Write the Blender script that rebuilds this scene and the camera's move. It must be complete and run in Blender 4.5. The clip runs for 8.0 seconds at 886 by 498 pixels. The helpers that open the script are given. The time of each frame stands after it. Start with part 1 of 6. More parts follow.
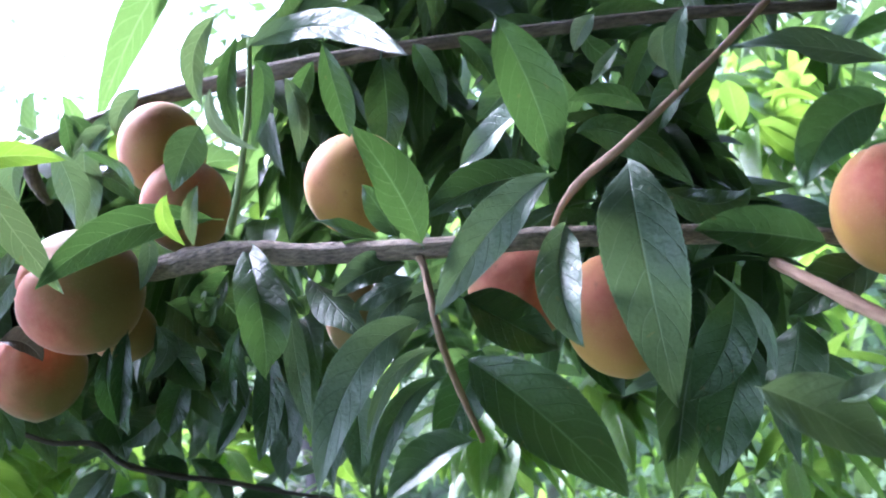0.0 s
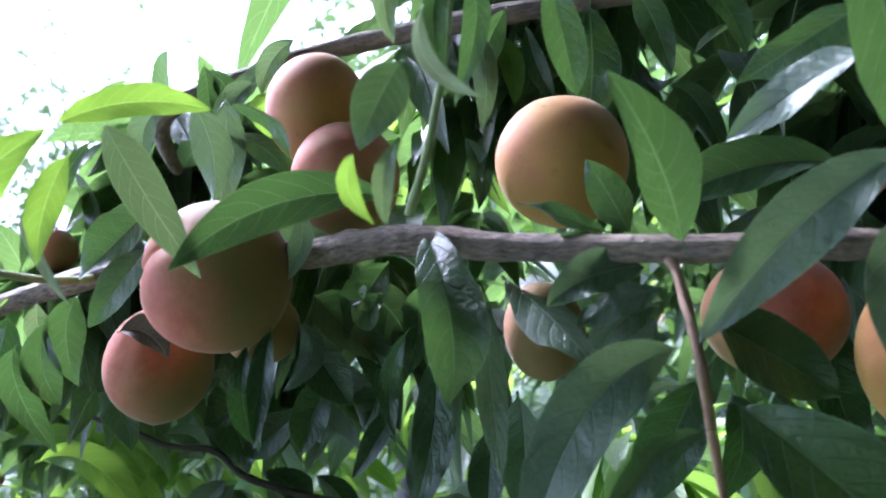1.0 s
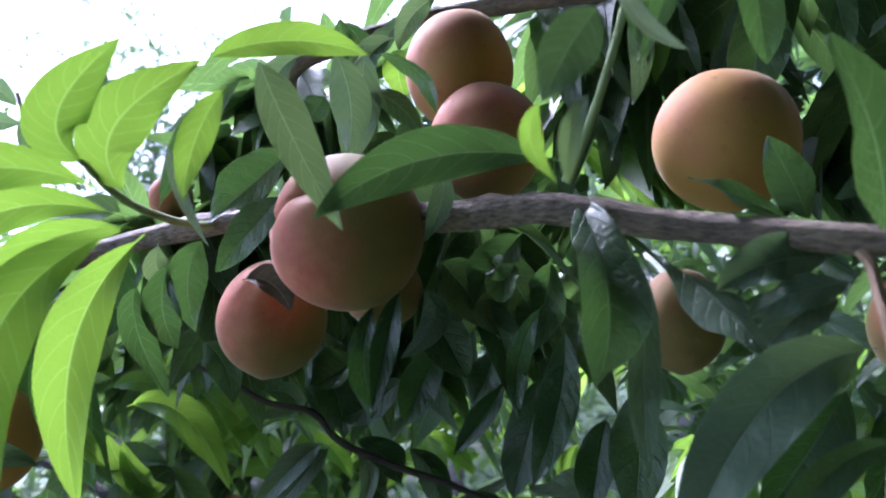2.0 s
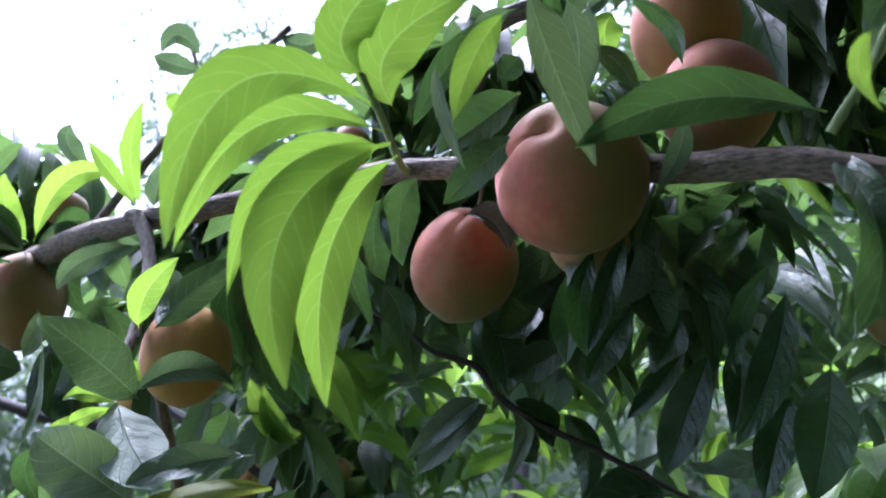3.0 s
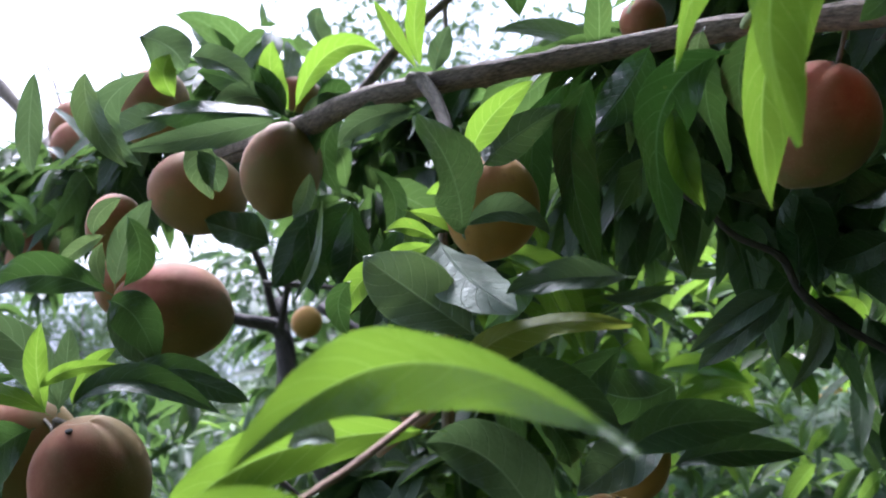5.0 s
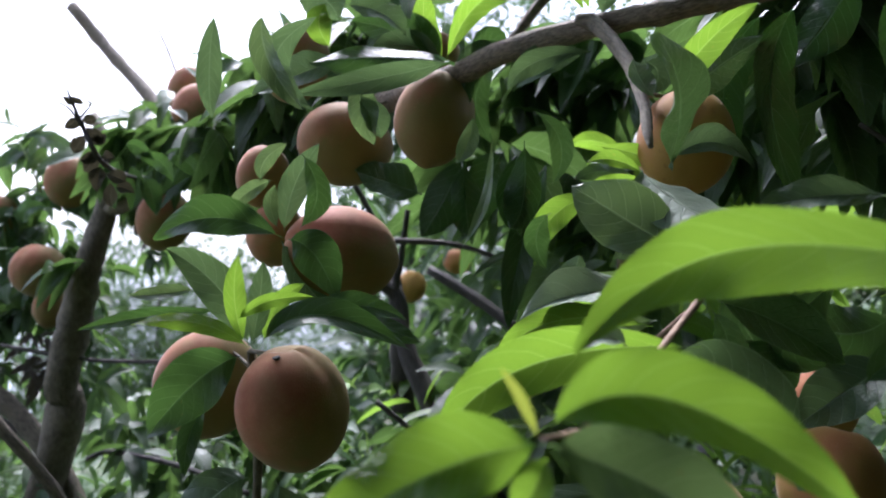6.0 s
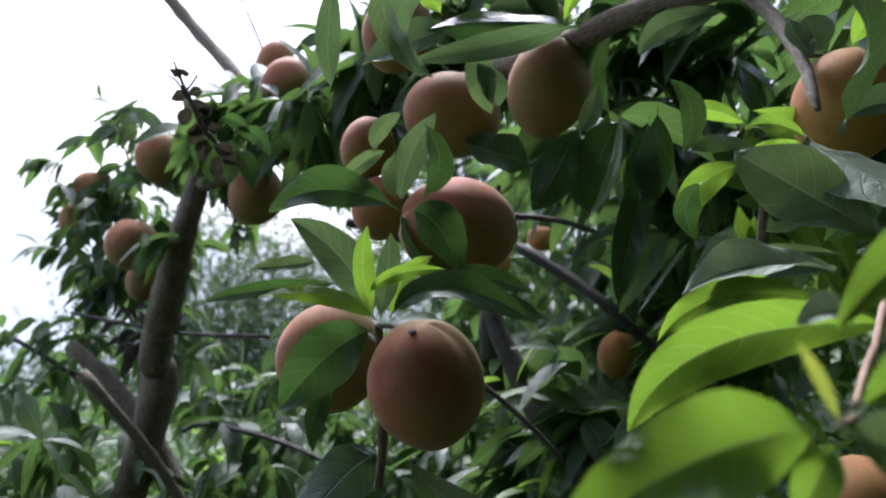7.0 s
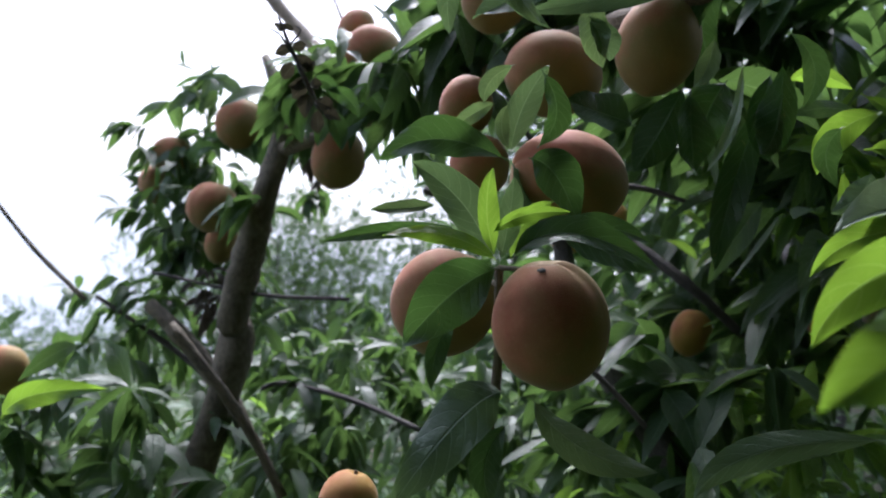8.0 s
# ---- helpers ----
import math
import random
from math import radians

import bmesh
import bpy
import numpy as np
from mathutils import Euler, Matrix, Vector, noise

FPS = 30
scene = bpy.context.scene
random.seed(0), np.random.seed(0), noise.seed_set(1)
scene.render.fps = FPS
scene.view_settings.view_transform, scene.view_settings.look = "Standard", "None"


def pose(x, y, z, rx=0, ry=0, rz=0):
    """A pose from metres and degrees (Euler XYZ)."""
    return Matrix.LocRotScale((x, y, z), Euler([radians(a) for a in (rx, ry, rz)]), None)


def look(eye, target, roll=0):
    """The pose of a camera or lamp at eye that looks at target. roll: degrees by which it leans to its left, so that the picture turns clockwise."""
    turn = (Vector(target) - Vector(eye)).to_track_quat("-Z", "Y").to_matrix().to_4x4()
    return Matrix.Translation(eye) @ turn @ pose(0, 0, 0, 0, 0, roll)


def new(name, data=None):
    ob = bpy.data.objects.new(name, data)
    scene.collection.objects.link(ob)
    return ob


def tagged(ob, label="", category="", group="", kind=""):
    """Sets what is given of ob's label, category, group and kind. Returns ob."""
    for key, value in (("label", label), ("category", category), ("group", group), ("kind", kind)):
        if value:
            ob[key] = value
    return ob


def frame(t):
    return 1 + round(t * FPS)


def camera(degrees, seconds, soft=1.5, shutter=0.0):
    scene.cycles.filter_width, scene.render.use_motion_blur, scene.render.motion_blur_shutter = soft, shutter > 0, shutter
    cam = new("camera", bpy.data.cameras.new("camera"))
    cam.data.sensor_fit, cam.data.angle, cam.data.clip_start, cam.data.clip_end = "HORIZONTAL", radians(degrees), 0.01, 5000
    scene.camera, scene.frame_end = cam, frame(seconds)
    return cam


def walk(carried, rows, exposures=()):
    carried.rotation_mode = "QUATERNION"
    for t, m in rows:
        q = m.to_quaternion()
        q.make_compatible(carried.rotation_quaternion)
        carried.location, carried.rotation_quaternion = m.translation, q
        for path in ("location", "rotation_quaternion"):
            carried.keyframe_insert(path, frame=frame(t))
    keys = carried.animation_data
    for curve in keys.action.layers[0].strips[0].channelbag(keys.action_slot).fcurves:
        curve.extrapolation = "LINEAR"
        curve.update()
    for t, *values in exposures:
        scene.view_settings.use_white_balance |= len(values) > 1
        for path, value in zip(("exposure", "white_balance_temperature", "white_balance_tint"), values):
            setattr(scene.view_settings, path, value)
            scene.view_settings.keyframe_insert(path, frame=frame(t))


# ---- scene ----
cam = camera(57.0, 8.0, soft=2.0)
cam.data.dof.use_dof, cam.data.dof.focus_distance, cam.data.dof.aperture_fstop = True, 0.52, 11.0
PATH = [
    (0, (-0.022, 0.062, 1.52), (0.11, 2.023, 1.887), -10.5),
    (0.5, (-0.055, 0.136, 1.547), (-0.016, 2.092, 1.961), -8.1),
    (1, (-0.082, 0.177, 1.549), (-0.178, 2.135, 1.947), -5.8),
    (1.2, (-0.09, 0.189, 1.549), (-0.228, 2.145, 1.938), -5.0),
    (2.3, (-0.142, 0.197, 1.541), (-0.449, 2.139, 1.91), 2.3),
    (2.5, (-0.16, 0.194, 1.532), (-0.501, 2.129, 1.904), 3.6),
    (3, (-0.198, 0.184, 1.509), (-0.627, 2.101, 1.883), 6.2),
    (3.5, (-0.231, 0.179, 1.482), (-0.715, 2.083, 1.858), 8.2),
    (4, (-0.255, 0.184, 1.459), (-0.8, 2.074, 1.822), 9.5),
    (4.5, (-0.28, 0.186, 1.434), (-0.878, 2.065, 1.769), 10.6),
    (4.7, (-0.302, 0.199, 1.427), (-0.928, 2.072, 1.743), 11.1),
    (5.8, (-0.389, 0.184, 1.378), (-1.145, 2.02, 1.618), 12.2),
    (6, (-0.405, 0.177, 1.37), (-1.189, 2.003, 1.59), 12.4),
    (6.5, (-0.433, 0.173, 1.364), (-1.287, 1.973, 1.539), 12.7),
    (7, (-0.456, 0.179, 1.357), (-1.358, 1.959, 1.497), 13.0),
    (7.5, (-0.473, 0.18, 1.348), (-1.412, 1.943, 1.467), 13.5),
    (8, (-0.493, 0.159, 1.316), (-1.479, 1.897, 1.406), 14.9),
]
walk(cam, [(t, look(eye, target, roll)) for t, eye, target, roll in PATH], exposures=[(0.0, 3.9, 4950, 31), (1.2, 3.42, 4950, 31), (3.0, 2.77, 4980, 31), (5.0, 2.25, 5250, 24), (6.0, 1.98, 5450, 20), (8.0, 1.68, 5500, 19)])

# ---- daylight: thin bright overcast, the sun veiled ahead and to the left ----
SUN_AZ, SUN_EL = radians(-52), radians(50)
world = bpy.data.worlds.new("overcast")
scene.world = world
world.use_nodes = True
wn, wl = world.node_tree.nodes, world.node_tree.links
background = wn["Background"]
sky = wn.new("ShaderNodeTexSky")
sky.sky_type, sky.sun_disc = "NISHITA", False
sky.sun_elevation, sky.sun_rotation = SUN_EL, SUN_AZ
sky.air_density, sky.dust_density, sky.ozone_density = 1.0, 6.0, 1.0
cloud = wn.new("ShaderNodeMix")
cloud.data_type = "RGBA"
cloud.inputs[0].default_value = 0.35
cloud.inputs[7].default_value = (10.5, 11.0, 11.6, 1)
wl.new(sky.outputs[0], cloud.inputs[6])
wl.new(cloud.outputs[2], background.inputs[0])
background.inputs[1].default_value = 0.09
sun = new("sun", bpy.data.lights.new("sun", "SUN"))
sun.data.energy, sun.data.angle, sun.data.color = 2.4, radians(18), (1.0, 0.95, 0.86)
sun.matrix_world = look((0, 0, 0), (-math.sin(SUN_AZ) * math.cos(SUN_EL), -math.cos(SUN_AZ) * math.cos(SUN_EL), -math.sin(SUN_EL)))


# ---- materials ----
def shader(name):
    m = bpy.data.materials.new(name)
    m.use_nodes = True
    return m, m.node_tree.nodes, m.node_tree.links, m.node_tree.nodes["Principled BSDF"]


def maths(nodes, links, operation, a, b=0.0, clamp=False):
    n = nodes.new("ShaderNodeMath")
    n.operation, n.use_clamp = operation, clamp
    for i, v in enumerate((a, b)):
        if isinstance(v, (int, float)):
            n.inputs[i].default_value = v
        else:
            links.new(v, n.inputs[i])
    return n.outputs[0]


def mixed(nodes, links, factor, a, b, blend="MIX"):
    n = nodes.new("ShaderNodeMix")
    n.data_type, n.blend_type = "RGBA", blend
    for i, v in ((0, factor), (6, a), (7, b)):
        if isinstance(v, (int, float)):
            n.inputs[i].default_value = v
        elif isinstance(v, tuple):
            n.inputs[i].default_value = (*v, 1)
        else:
            links.new(v, n.inputs[i])
    return n.outputs[2]


def noise_of(nodes, links, source, scale, detail=3.0, rough=0.55):
    n = nodes.new("ShaderNodeTexNoise")
    n.inputs["Scale"].default_value, n.inputs["Detail"].default_value, n.inputs["Roughness"].default_value = scale, detail, rough
    links.new(source, n.inputs["Vector"])
    return n.outputs["Fac"]


def leaf_material(name, dark, light, through_colour, share, rough=0.42, islands=False, veins=0.75, coat=0.5):
    m, nodes, links, bsdf = shader(name)
    where = nodes.new("ShaderNodeTexCoord")
    split = nodes.new("ShaderNodeSeparateXYZ")
    links.new(where.outputs["UV"], split.inputs[0])
    along, across = split.outputs[0], split.outputs[1]
    off = maths(nodes, links, "MULTIPLY", maths(nodes, links, "ABSOLUTE", maths(nodes, links, "SUBTRACT", across, 0.5)), 2.0)
    broad = noise_of(nodes, links, where.outputs["Object"], 28.0, 2.0)
    rib = maths(nodes, links, "SUBTRACT", 1.0, maths(nodes, links, "DIVIDE", off, 0.05), clamp=True)
    wave = maths(nodes, links, "FRACT", maths(nodes, links, "SUBTRACT", maths(nodes, links, "ADD", maths(nodes, links, "MULTIPLY", along, 9.0), maths(nodes, links, "MULTIPLY", broad, 0.9)), maths(nodes, links, "MULTIPLY", maths(nodes, links, "POWER", off, 1.4), 1.7)))
    ridge = maths(nodes, links, "ABSOLUTE", maths(nodes, links, "SUBTRACT", wave, 0.5))
    side = maths(nodes, links, "MULTIPLY", maths(nodes, links, "SUBTRACT", 1.0, maths(nodes, links, "DIVIDE", ridge, 0.045), clamp=True), 0.55)
    lines = maths(nodes, links, "MAXIMUM", rib, side)
    rim = maths(nodes, links, "MULTIPLY", maths(nodes, links, "GREATER_THAN", off, 0.955), 0.5)
    if islands:
        geo = nodes.new("ShaderNodeNewGeometry")
        chance = geo.outputs["Random Per Island"]
    else:
        info = nodes.new("ShaderNodeObjectInfo")
        chance = info.outputs["Random"]
    grain = noise_of(nodes, links, where.outputs["Object"], 45.0, 4.0)
    fine = noise_of(nodes, links, where.outputs["Object"], 420.0, 2.0)
    tone = maths(nodes, links, "ADD", maths(nodes, links, "MULTIPLY", grain, 0.55), maths(nodes, links, "MULTIPLY", chance, 0.5), clamp=True)
    colour = mixed(nodes, links, tone, dark, light)
    pale = tuple(min(1.0, c * 1.6 + 0.05) for c in light)
    colour = mixed(nodes, links, maths(nodes, links, "MULTIPLY", maths(nodes, links, "MAXIMUM", lines, rim), veins), colour, pale)
    spots = noise_of(nodes, links, where.outputs["Object"], 130.0, 2.0)
    spot = maths(nodes, links, "MULTIPLY", maths(nodes, links, "GREATER_THAN", spots, 0.73), 0.5)
    colour = mixed(nodes, links, spot, colour, (0.16, 0.13, 0.05))
    links.new(colour, bsdf.inputs["Base Color"])
    bsdf.inputs["Specular IOR Level"].default_value = coat
    gloss = maths(nodes, links, "ADD", maths(nodes, links, "MULTIPLY", grain, 0.3), rough - 0.15)
    links.new(gloss, bsdf.inputs["Roughness"])
    bump = nodes.new("ShaderNodeBump")
    bump.inputs["Strength"].default_value, bump.inputs["Distance"].default_value = 0.9, 0.0032
    height = maths(nodes, links, "SUBTRACT", maths(nodes, links, "ADD", maths(nodes, links, "ADD", grain, maths(nodes, links, "MULTIPLY", ridge, 0.07)), maths(nodes, links, "MULTIPLY", fine, 0.25)), maths(nodes, links, "MULTIPLY", lines, 0.4))
    links.new(height, bump.inputs["Height"])
    links.new(bump.outputs[0], bsdf.inputs["Normal"])
    lit = nodes.new("ShaderNodeBsdfTranslucent")
    links.new(mixed(nodes, links, maths(nodes, links, "MULTIPLY", lines, 0.6), through_colour, tuple(c * 1.15 + 0.12 for c in through_colour)), lit.inputs[0])
    both = nodes.new("ShaderNodeMixShader")
    both.inputs[0].default_value = share
    links.new(bsdf.outputs[0], both.inputs[1])
    links.new(lit.outputs[0], both.inputs[2])
    links.new(both.outputs[0], nodes["Material Output"].inputs[0])
    return m


LEAF = {
    "mature": leaf_material("leaf_mature", (0.016, 0.046, 0.013), (0.048, 0.105, 0.032), (0.11, 0.23, 0.04), 0.17, 0.42, coat=0.6),
    "soft": leaf_material("leaf_soft", (0.034, 0.070, 0.034), (0.088, 0.142, 0.078), (0.17, 0.28, 0.09), 0.19, 0.48, coat=0.5),
    "pale": leaf_material("leaf_underside", (0.075, 0.125, 0.062), (0.15, 0.21, 0.115), (0.20, 0.31, 0.09), 0.2, 0.36),
    "young": leaf_material("leaf_young", (0.036, 0.118, 0.007), (0.072, 0.180, 0.014), (0.23, 0.40, 0.03), 0.46, 0.42, coat=0.6),
    "fresh": leaf_material("leaf_fresh", (0.024, 0.060, 0.020), (0.055, 0.108, 0.040), (0.14, 0.26, 0.06), 0.09, 0.36, veins=0.95, coat=0.7),
    # Darker copy of mature: the shade on hanging inner leaves is in its colour.
    "deep": leaf_material("leaf_mature_shaded", (0.011, 0.036, 0.009), (0.032, 0.076, 0.022), (0.06, 0.16, 0.02), 0.12, 0.38, veins=0.6, coat=0.55),
    "aged": leaf_material("leaf_aged", (0.13, 0.19, 0.025), (0.24, 0.25, 0.04), (0.42, 0.50, 0.06), 0.45, 0.55, coat=0.3),
    # Sky glare on leaf tops is put into this pale base colour.
    "silver": leaf_material("leaf_sky_sheen", (0.11, 0.16, 0.105), (0.20, 0.255, 0.18), (0.22, 0.31, 0.14), 0.2, 0.62, coat=0.3),
    "withered": leaf_material("leaf_withered", (0.022, 0.022, 0.017), (0.06, 0.056, 0.04), (0.10, 0.09, 0.05), 0.1, 0.75, coat=0.2),
}
FOLIAGE = {
    "mature": leaf_material("foliage_mature", (0.015, 0.039, 0.015), (0.050, 0.095, 0.035), (0.15, 0.27, 0.055), 0.27, 0.5, islands=True, coat=0.4),
    "young": leaf_material("foliage_young", (0.045, 0.110, 0.014), (0.125, 0.225, 0.036), (0.27, 0.46, 0.05), 0.42, 0.45, islands=True, coat=0.6),
    "weed": leaf_material("weed_leaves", (0.022, 0.048, 0.02), (0.07, 0.12, 0.045), (0.12, 0.21, 0.05), 0.2, 0.6, islands=True, coat=0.2),
    "withered": leaf_material("foliage_withered", (0.02, 0.018, 0.014), (0.07, 0.06, 0.045), (0.12, 0.09, 0.05), 0.12, 0.75, islands=True),
    "far": leaf_material("far_leaves", (0.016, 0.040, 0.014), (0.045, 0.088, 0.034), (0.12, 0.20, 0.05), 0.25, 0.6, islands=True, veins=0.1, coat=0.12),
}


def bark_material(name, dark, light, scale, relief):
    m, nodes, links, bsdf = shader(name)
    where = nodes.new("ShaderNodeTexCoord")
    stretch = nodes.new("ShaderNodeMapping")
    stretch.inputs["Scale"].default_value = (1.0, 0.28, 1.0)
    links.new(where.outputs["UV"], stretch.inputs[0])
    rings = noise_of(nodes, links, stretch.outputs[0], scale, 5.0, 0.65)
    patch = noise_of(nodes, links, where.outputs["Object"], 38.0, 3.0)
    tone = maths(nodes, links, "ADD", maths(nodes, links, "MULTIPLY", maths(nodes, links, "SUBTRACT", rings, 0.26), 2.0), maths(nodes, links, "MULTIPLY", maths(nodes, links, "SUBTRACT", patch, 0.5), 0.9), clamp=True)
    links.new(mixed(nodes, links, tone, dark, light), bsdf.inputs["Base Color"])
    bsdf.inputs["Roughness"].default_value = 0.78
    bump = nodes.new("ShaderNodeBump")
    bump.inputs["Strength"].default_value, bump.inputs["Distance"].default_value = relief, 0.004
    links.new(rings, bump.inputs["Height"])
    links.new(bump.outputs[0], bsdf.inputs["Normal"])
    return m


BARK = {
    "grey": bark_material("bark_grey", (0.042, 0.032, 0.022), (0.40, 0.315, 0.225), 46.0, 1.0),
    "brown": bark_material("bark_brown", (0.042, 0.034, 0.022), (0.22, 0.18, 0.12), 30.0, 0.8),
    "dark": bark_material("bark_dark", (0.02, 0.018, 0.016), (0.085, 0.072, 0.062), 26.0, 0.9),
    "red": bark_material("bark_red_shoot", (0.17, 0.10, 0.06), (0.42, 0.28, 0.18), 16.0, 0.4),
    "green": bark_material("bark_green_shoot", (0.18, 0.25, 0.09), (0.34, 0.41, 0.18), 14.0, 0.3),
}


def peach_material():
    m, nodes, links, bsdf = shader("peach_skin")
    where = nodes.new("ShaderNodeTexCoord")
    unit = nodes.new("ShaderNodeVectorMath")
    unit.operation = "NORMALIZE"
    links.new(where.outputs["Object"], unit.inputs[0])
    split = nodes.new("ShaderNodeSeparateXYZ")
    links.new(unit.outputs[0], split.inputs[0])
    info = nodes.new("ShaderNodeObjectInfo")
    pick = nodes.new("ShaderNodeSeparateColor")
    links.new(info.outputs["Color"], pick.inputs[0])
    cloudy = noise_of(nodes, links, where.outputs["Object"], 26.0, 3.0)
    streak = nodes.new("ShaderNodeMapping")
    streak.inputs["Scale"].default_value = (1.0, 1.0, 0.22)
    links.new(where.outputs["Object"], streak.inputs[0])
    stripes = noise_of(nodes, links, streak.outputs[0], 120.0, 3.0)
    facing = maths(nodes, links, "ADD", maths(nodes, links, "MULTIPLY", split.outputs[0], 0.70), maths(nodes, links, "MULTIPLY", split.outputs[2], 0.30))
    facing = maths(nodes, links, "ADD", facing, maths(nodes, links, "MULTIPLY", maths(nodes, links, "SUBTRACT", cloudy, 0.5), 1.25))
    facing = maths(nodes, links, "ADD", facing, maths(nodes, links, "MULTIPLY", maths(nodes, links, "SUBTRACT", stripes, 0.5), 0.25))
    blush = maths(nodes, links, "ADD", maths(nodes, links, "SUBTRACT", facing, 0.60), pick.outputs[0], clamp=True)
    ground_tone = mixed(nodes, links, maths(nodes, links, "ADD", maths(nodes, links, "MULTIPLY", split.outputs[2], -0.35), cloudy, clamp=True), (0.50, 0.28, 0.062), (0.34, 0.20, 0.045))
    # Dull olive ground colour, darkened to carry the shade side opposite the blush.
    olive_shade = mixed(nodes, links, cloudy, (0.20, 0.165, 0.055), (0.145, 0.105, 0.042))
    ground_tone = mixed(nodes, links, pick.outputs[1], olive_shade, ground_tone)
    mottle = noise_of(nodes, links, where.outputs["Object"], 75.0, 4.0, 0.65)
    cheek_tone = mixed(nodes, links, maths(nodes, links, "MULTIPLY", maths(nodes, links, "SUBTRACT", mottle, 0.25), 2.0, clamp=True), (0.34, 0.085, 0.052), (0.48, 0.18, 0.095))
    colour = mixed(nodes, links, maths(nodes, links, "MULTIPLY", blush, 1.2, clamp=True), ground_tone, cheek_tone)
    bruise = noise_of(nodes, links, where.outputs["Object"], 160.0, 2.0)
    colour = mixed(nodes, links, maths(nodes, links, "MULTIPLY", maths(nodes, links, "SUBTRACT", bruise, 0.66, clamp=True), 3.0, clamp=True), colour, (0.16, 0.075, 0.035))
    freckle = noise_of(nodes, links, where.outputs["Object"], 900.0, 1.0)
    colour = mixed(nodes, links, maths(nodes, links, "MULTIPLY", maths(nodes, links, "GREATER_THAN", freckle, 0.68), 0.18), colour, (0.52, 0.34, 0.2))
    links.new(colour, bsdf.inputs["Base Color"])
    bsdf.inputs["Roughness"].default_value = 0.72
    bsdf.inputs["Specular IOR Level"].default_value = 0.25
    bsdf.inputs["Sheen Weight"].default_value = 0.22
    bsdf.inputs["Sheen Roughness"].default_value = 0.3
    bsdf.inputs["Sheen Tint"].default_value = (1.0, 0.86, 0.74, 1)
    bsdf.inputs["Subsurface Weight"].default_value = 0.06
    bsdf.inputs["Subsurface Radius"].default_value = (0.006, 0.003, 0.0015)
    bump = nodes.new("ShaderNodeBump")
    bump.inputs["Strength"].default_value, bump.inputs["Distance"].default_value = 0.25, 0.0006
    links.new(maths(nodes, links, "ADD", freckle, cloudy), bump.inputs["Height"])
    links.new(bump.outputs[0], bsdf.inputs["Normal"])
    return m


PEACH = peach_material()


def soil_material():
    m, nodes, links, bsdf = shader("hillside_soil")
    where = nodes.new("ShaderNodeTexCoord")
    broad = noise_of(nodes, links, where.outputs["Object"], 0.9, 4.0)
    fine = noise_of(nodes, links, where.outputs["Object"], 22.0, 5.0)
    green = mixed(nodes, links, fine, (0.025, 0.05, 0.018), (0.065, 0.10, 0.04))
    brown = mixed(nodes, links, fine, (0.07, 0.056, 0.036), (0.15, 0.125, 0.085))
    cover = maths(nodes, links, "MULTIPLY", maths(nodes, links, "SUBTRACT", broad, 0.50), 7.0, clamp=True)
    links.new(mixed(nodes, links, cover, green, brown), bsdf.inputs["Base Color"])
    bsdf.inputs["Roughness"].default_value = 0.95
    bump = nodes.new("ShaderNodeBump")
    bump.inputs["Strength"].default_value, bump.inputs["Distance"].default_value = 0.8, 0.03
    links.new(fine, bump.inputs["Height"])
    links.new(bump.outputs[0], bsdf.inputs["Normal"])
    return m


def path_material():
    m, nodes, links, bsdf = shader("trodden_earth")
    where = nodes.new("ShaderNodeTexCoord")
    broad = noise_of(nodes, links, where.outputs["Object"], 2.5, 4.0)
    fine = noise_of(nodes, links, where.outputs["Object"], 40.0, 5.0)
    tone = maths(nodes, links, "ADD", maths(nodes, links, "MULTIPLY", broad, 0.6), maths(nodes, links, "MULTIPLY", fine, 0.5), clamp=True)
    links.new(mixed(nodes, links, tone, (0.17, 0.14, 0.11), (0.38, 0.33, 0.28)), bsdf.inputs["Base Color"])
    bsdf.inputs["Roughness"].default_value = 0.95
    return m


# ---- builders ----
def part(name, mesh, material, parent, label=""):
    """Links a mesh as one object under a thing; its vertices are in world metres."""
    mesh.materials.append(material)
    ob = new(name, mesh)
    if parent is not None:
        ob.parent = parent
        ob.matrix_parent_inverse = Matrix.Translation(-parent.location)
    return tagged(ob, label) if label else ob


def smooth_mesh(name, verts, faces, uvs=None):
    mesh = bpy.data.meshes.new(name)
    if isinstance(faces, np.ndarray):
        count = len(faces)
        mesh.vertices.add(len(verts))
        mesh.vertices.foreach_set("co", np.asarray(verts, dtype=np.float32).ravel())
        mesh.loops.add(4 * count)
        mesh.loops.foreach_set("vertex_index", faces.astype(np.int32).ravel())
        mesh.polygons.add(count)
        mesh.polygons.foreach_set("loop_start", np.arange(0, 4 * count, 4, dtype=np.int32))
        mesh.update(calc_edges=True)
    else:
        mesh.from_pydata([tuple(v) for v in verts], [], faces)
    mesh.polygons.foreach_set("use_smooth", [True] * len(mesh.polygons))
    if uvs is not None:
        layer = mesh.uv_layers.new(name="UVMap")
        index = np.empty(len(mesh.loops), dtype=np.int32)
        mesh.loops.foreach_get("vertex_index", index)
        layer.data.foreach_set("uv", np.asarray(uvs, dtype=np.float32)[index].ravel())
    mesh.update()
    return mesh


def ground_height(x, y):
    return 0.15 + 0.42 * x + 0.19 * y


def thing(name, place, label, category, kind="", group=""):
    ob = new(name)
    ob.location = place
    ob.empty_display_size = 0.05
    return tagged(ob, label, category, group, kind)


TREE_AT = Vector((-1.36, 1.08, float(ground_height(-1.36, 1.08))))
tree = thing("peach_tree", TREE_AT, "leafy peach tree with grey limbs and drooping fruit-laden boughs", "tree")
NODES = []  # points along the wood, where stalks may fasten


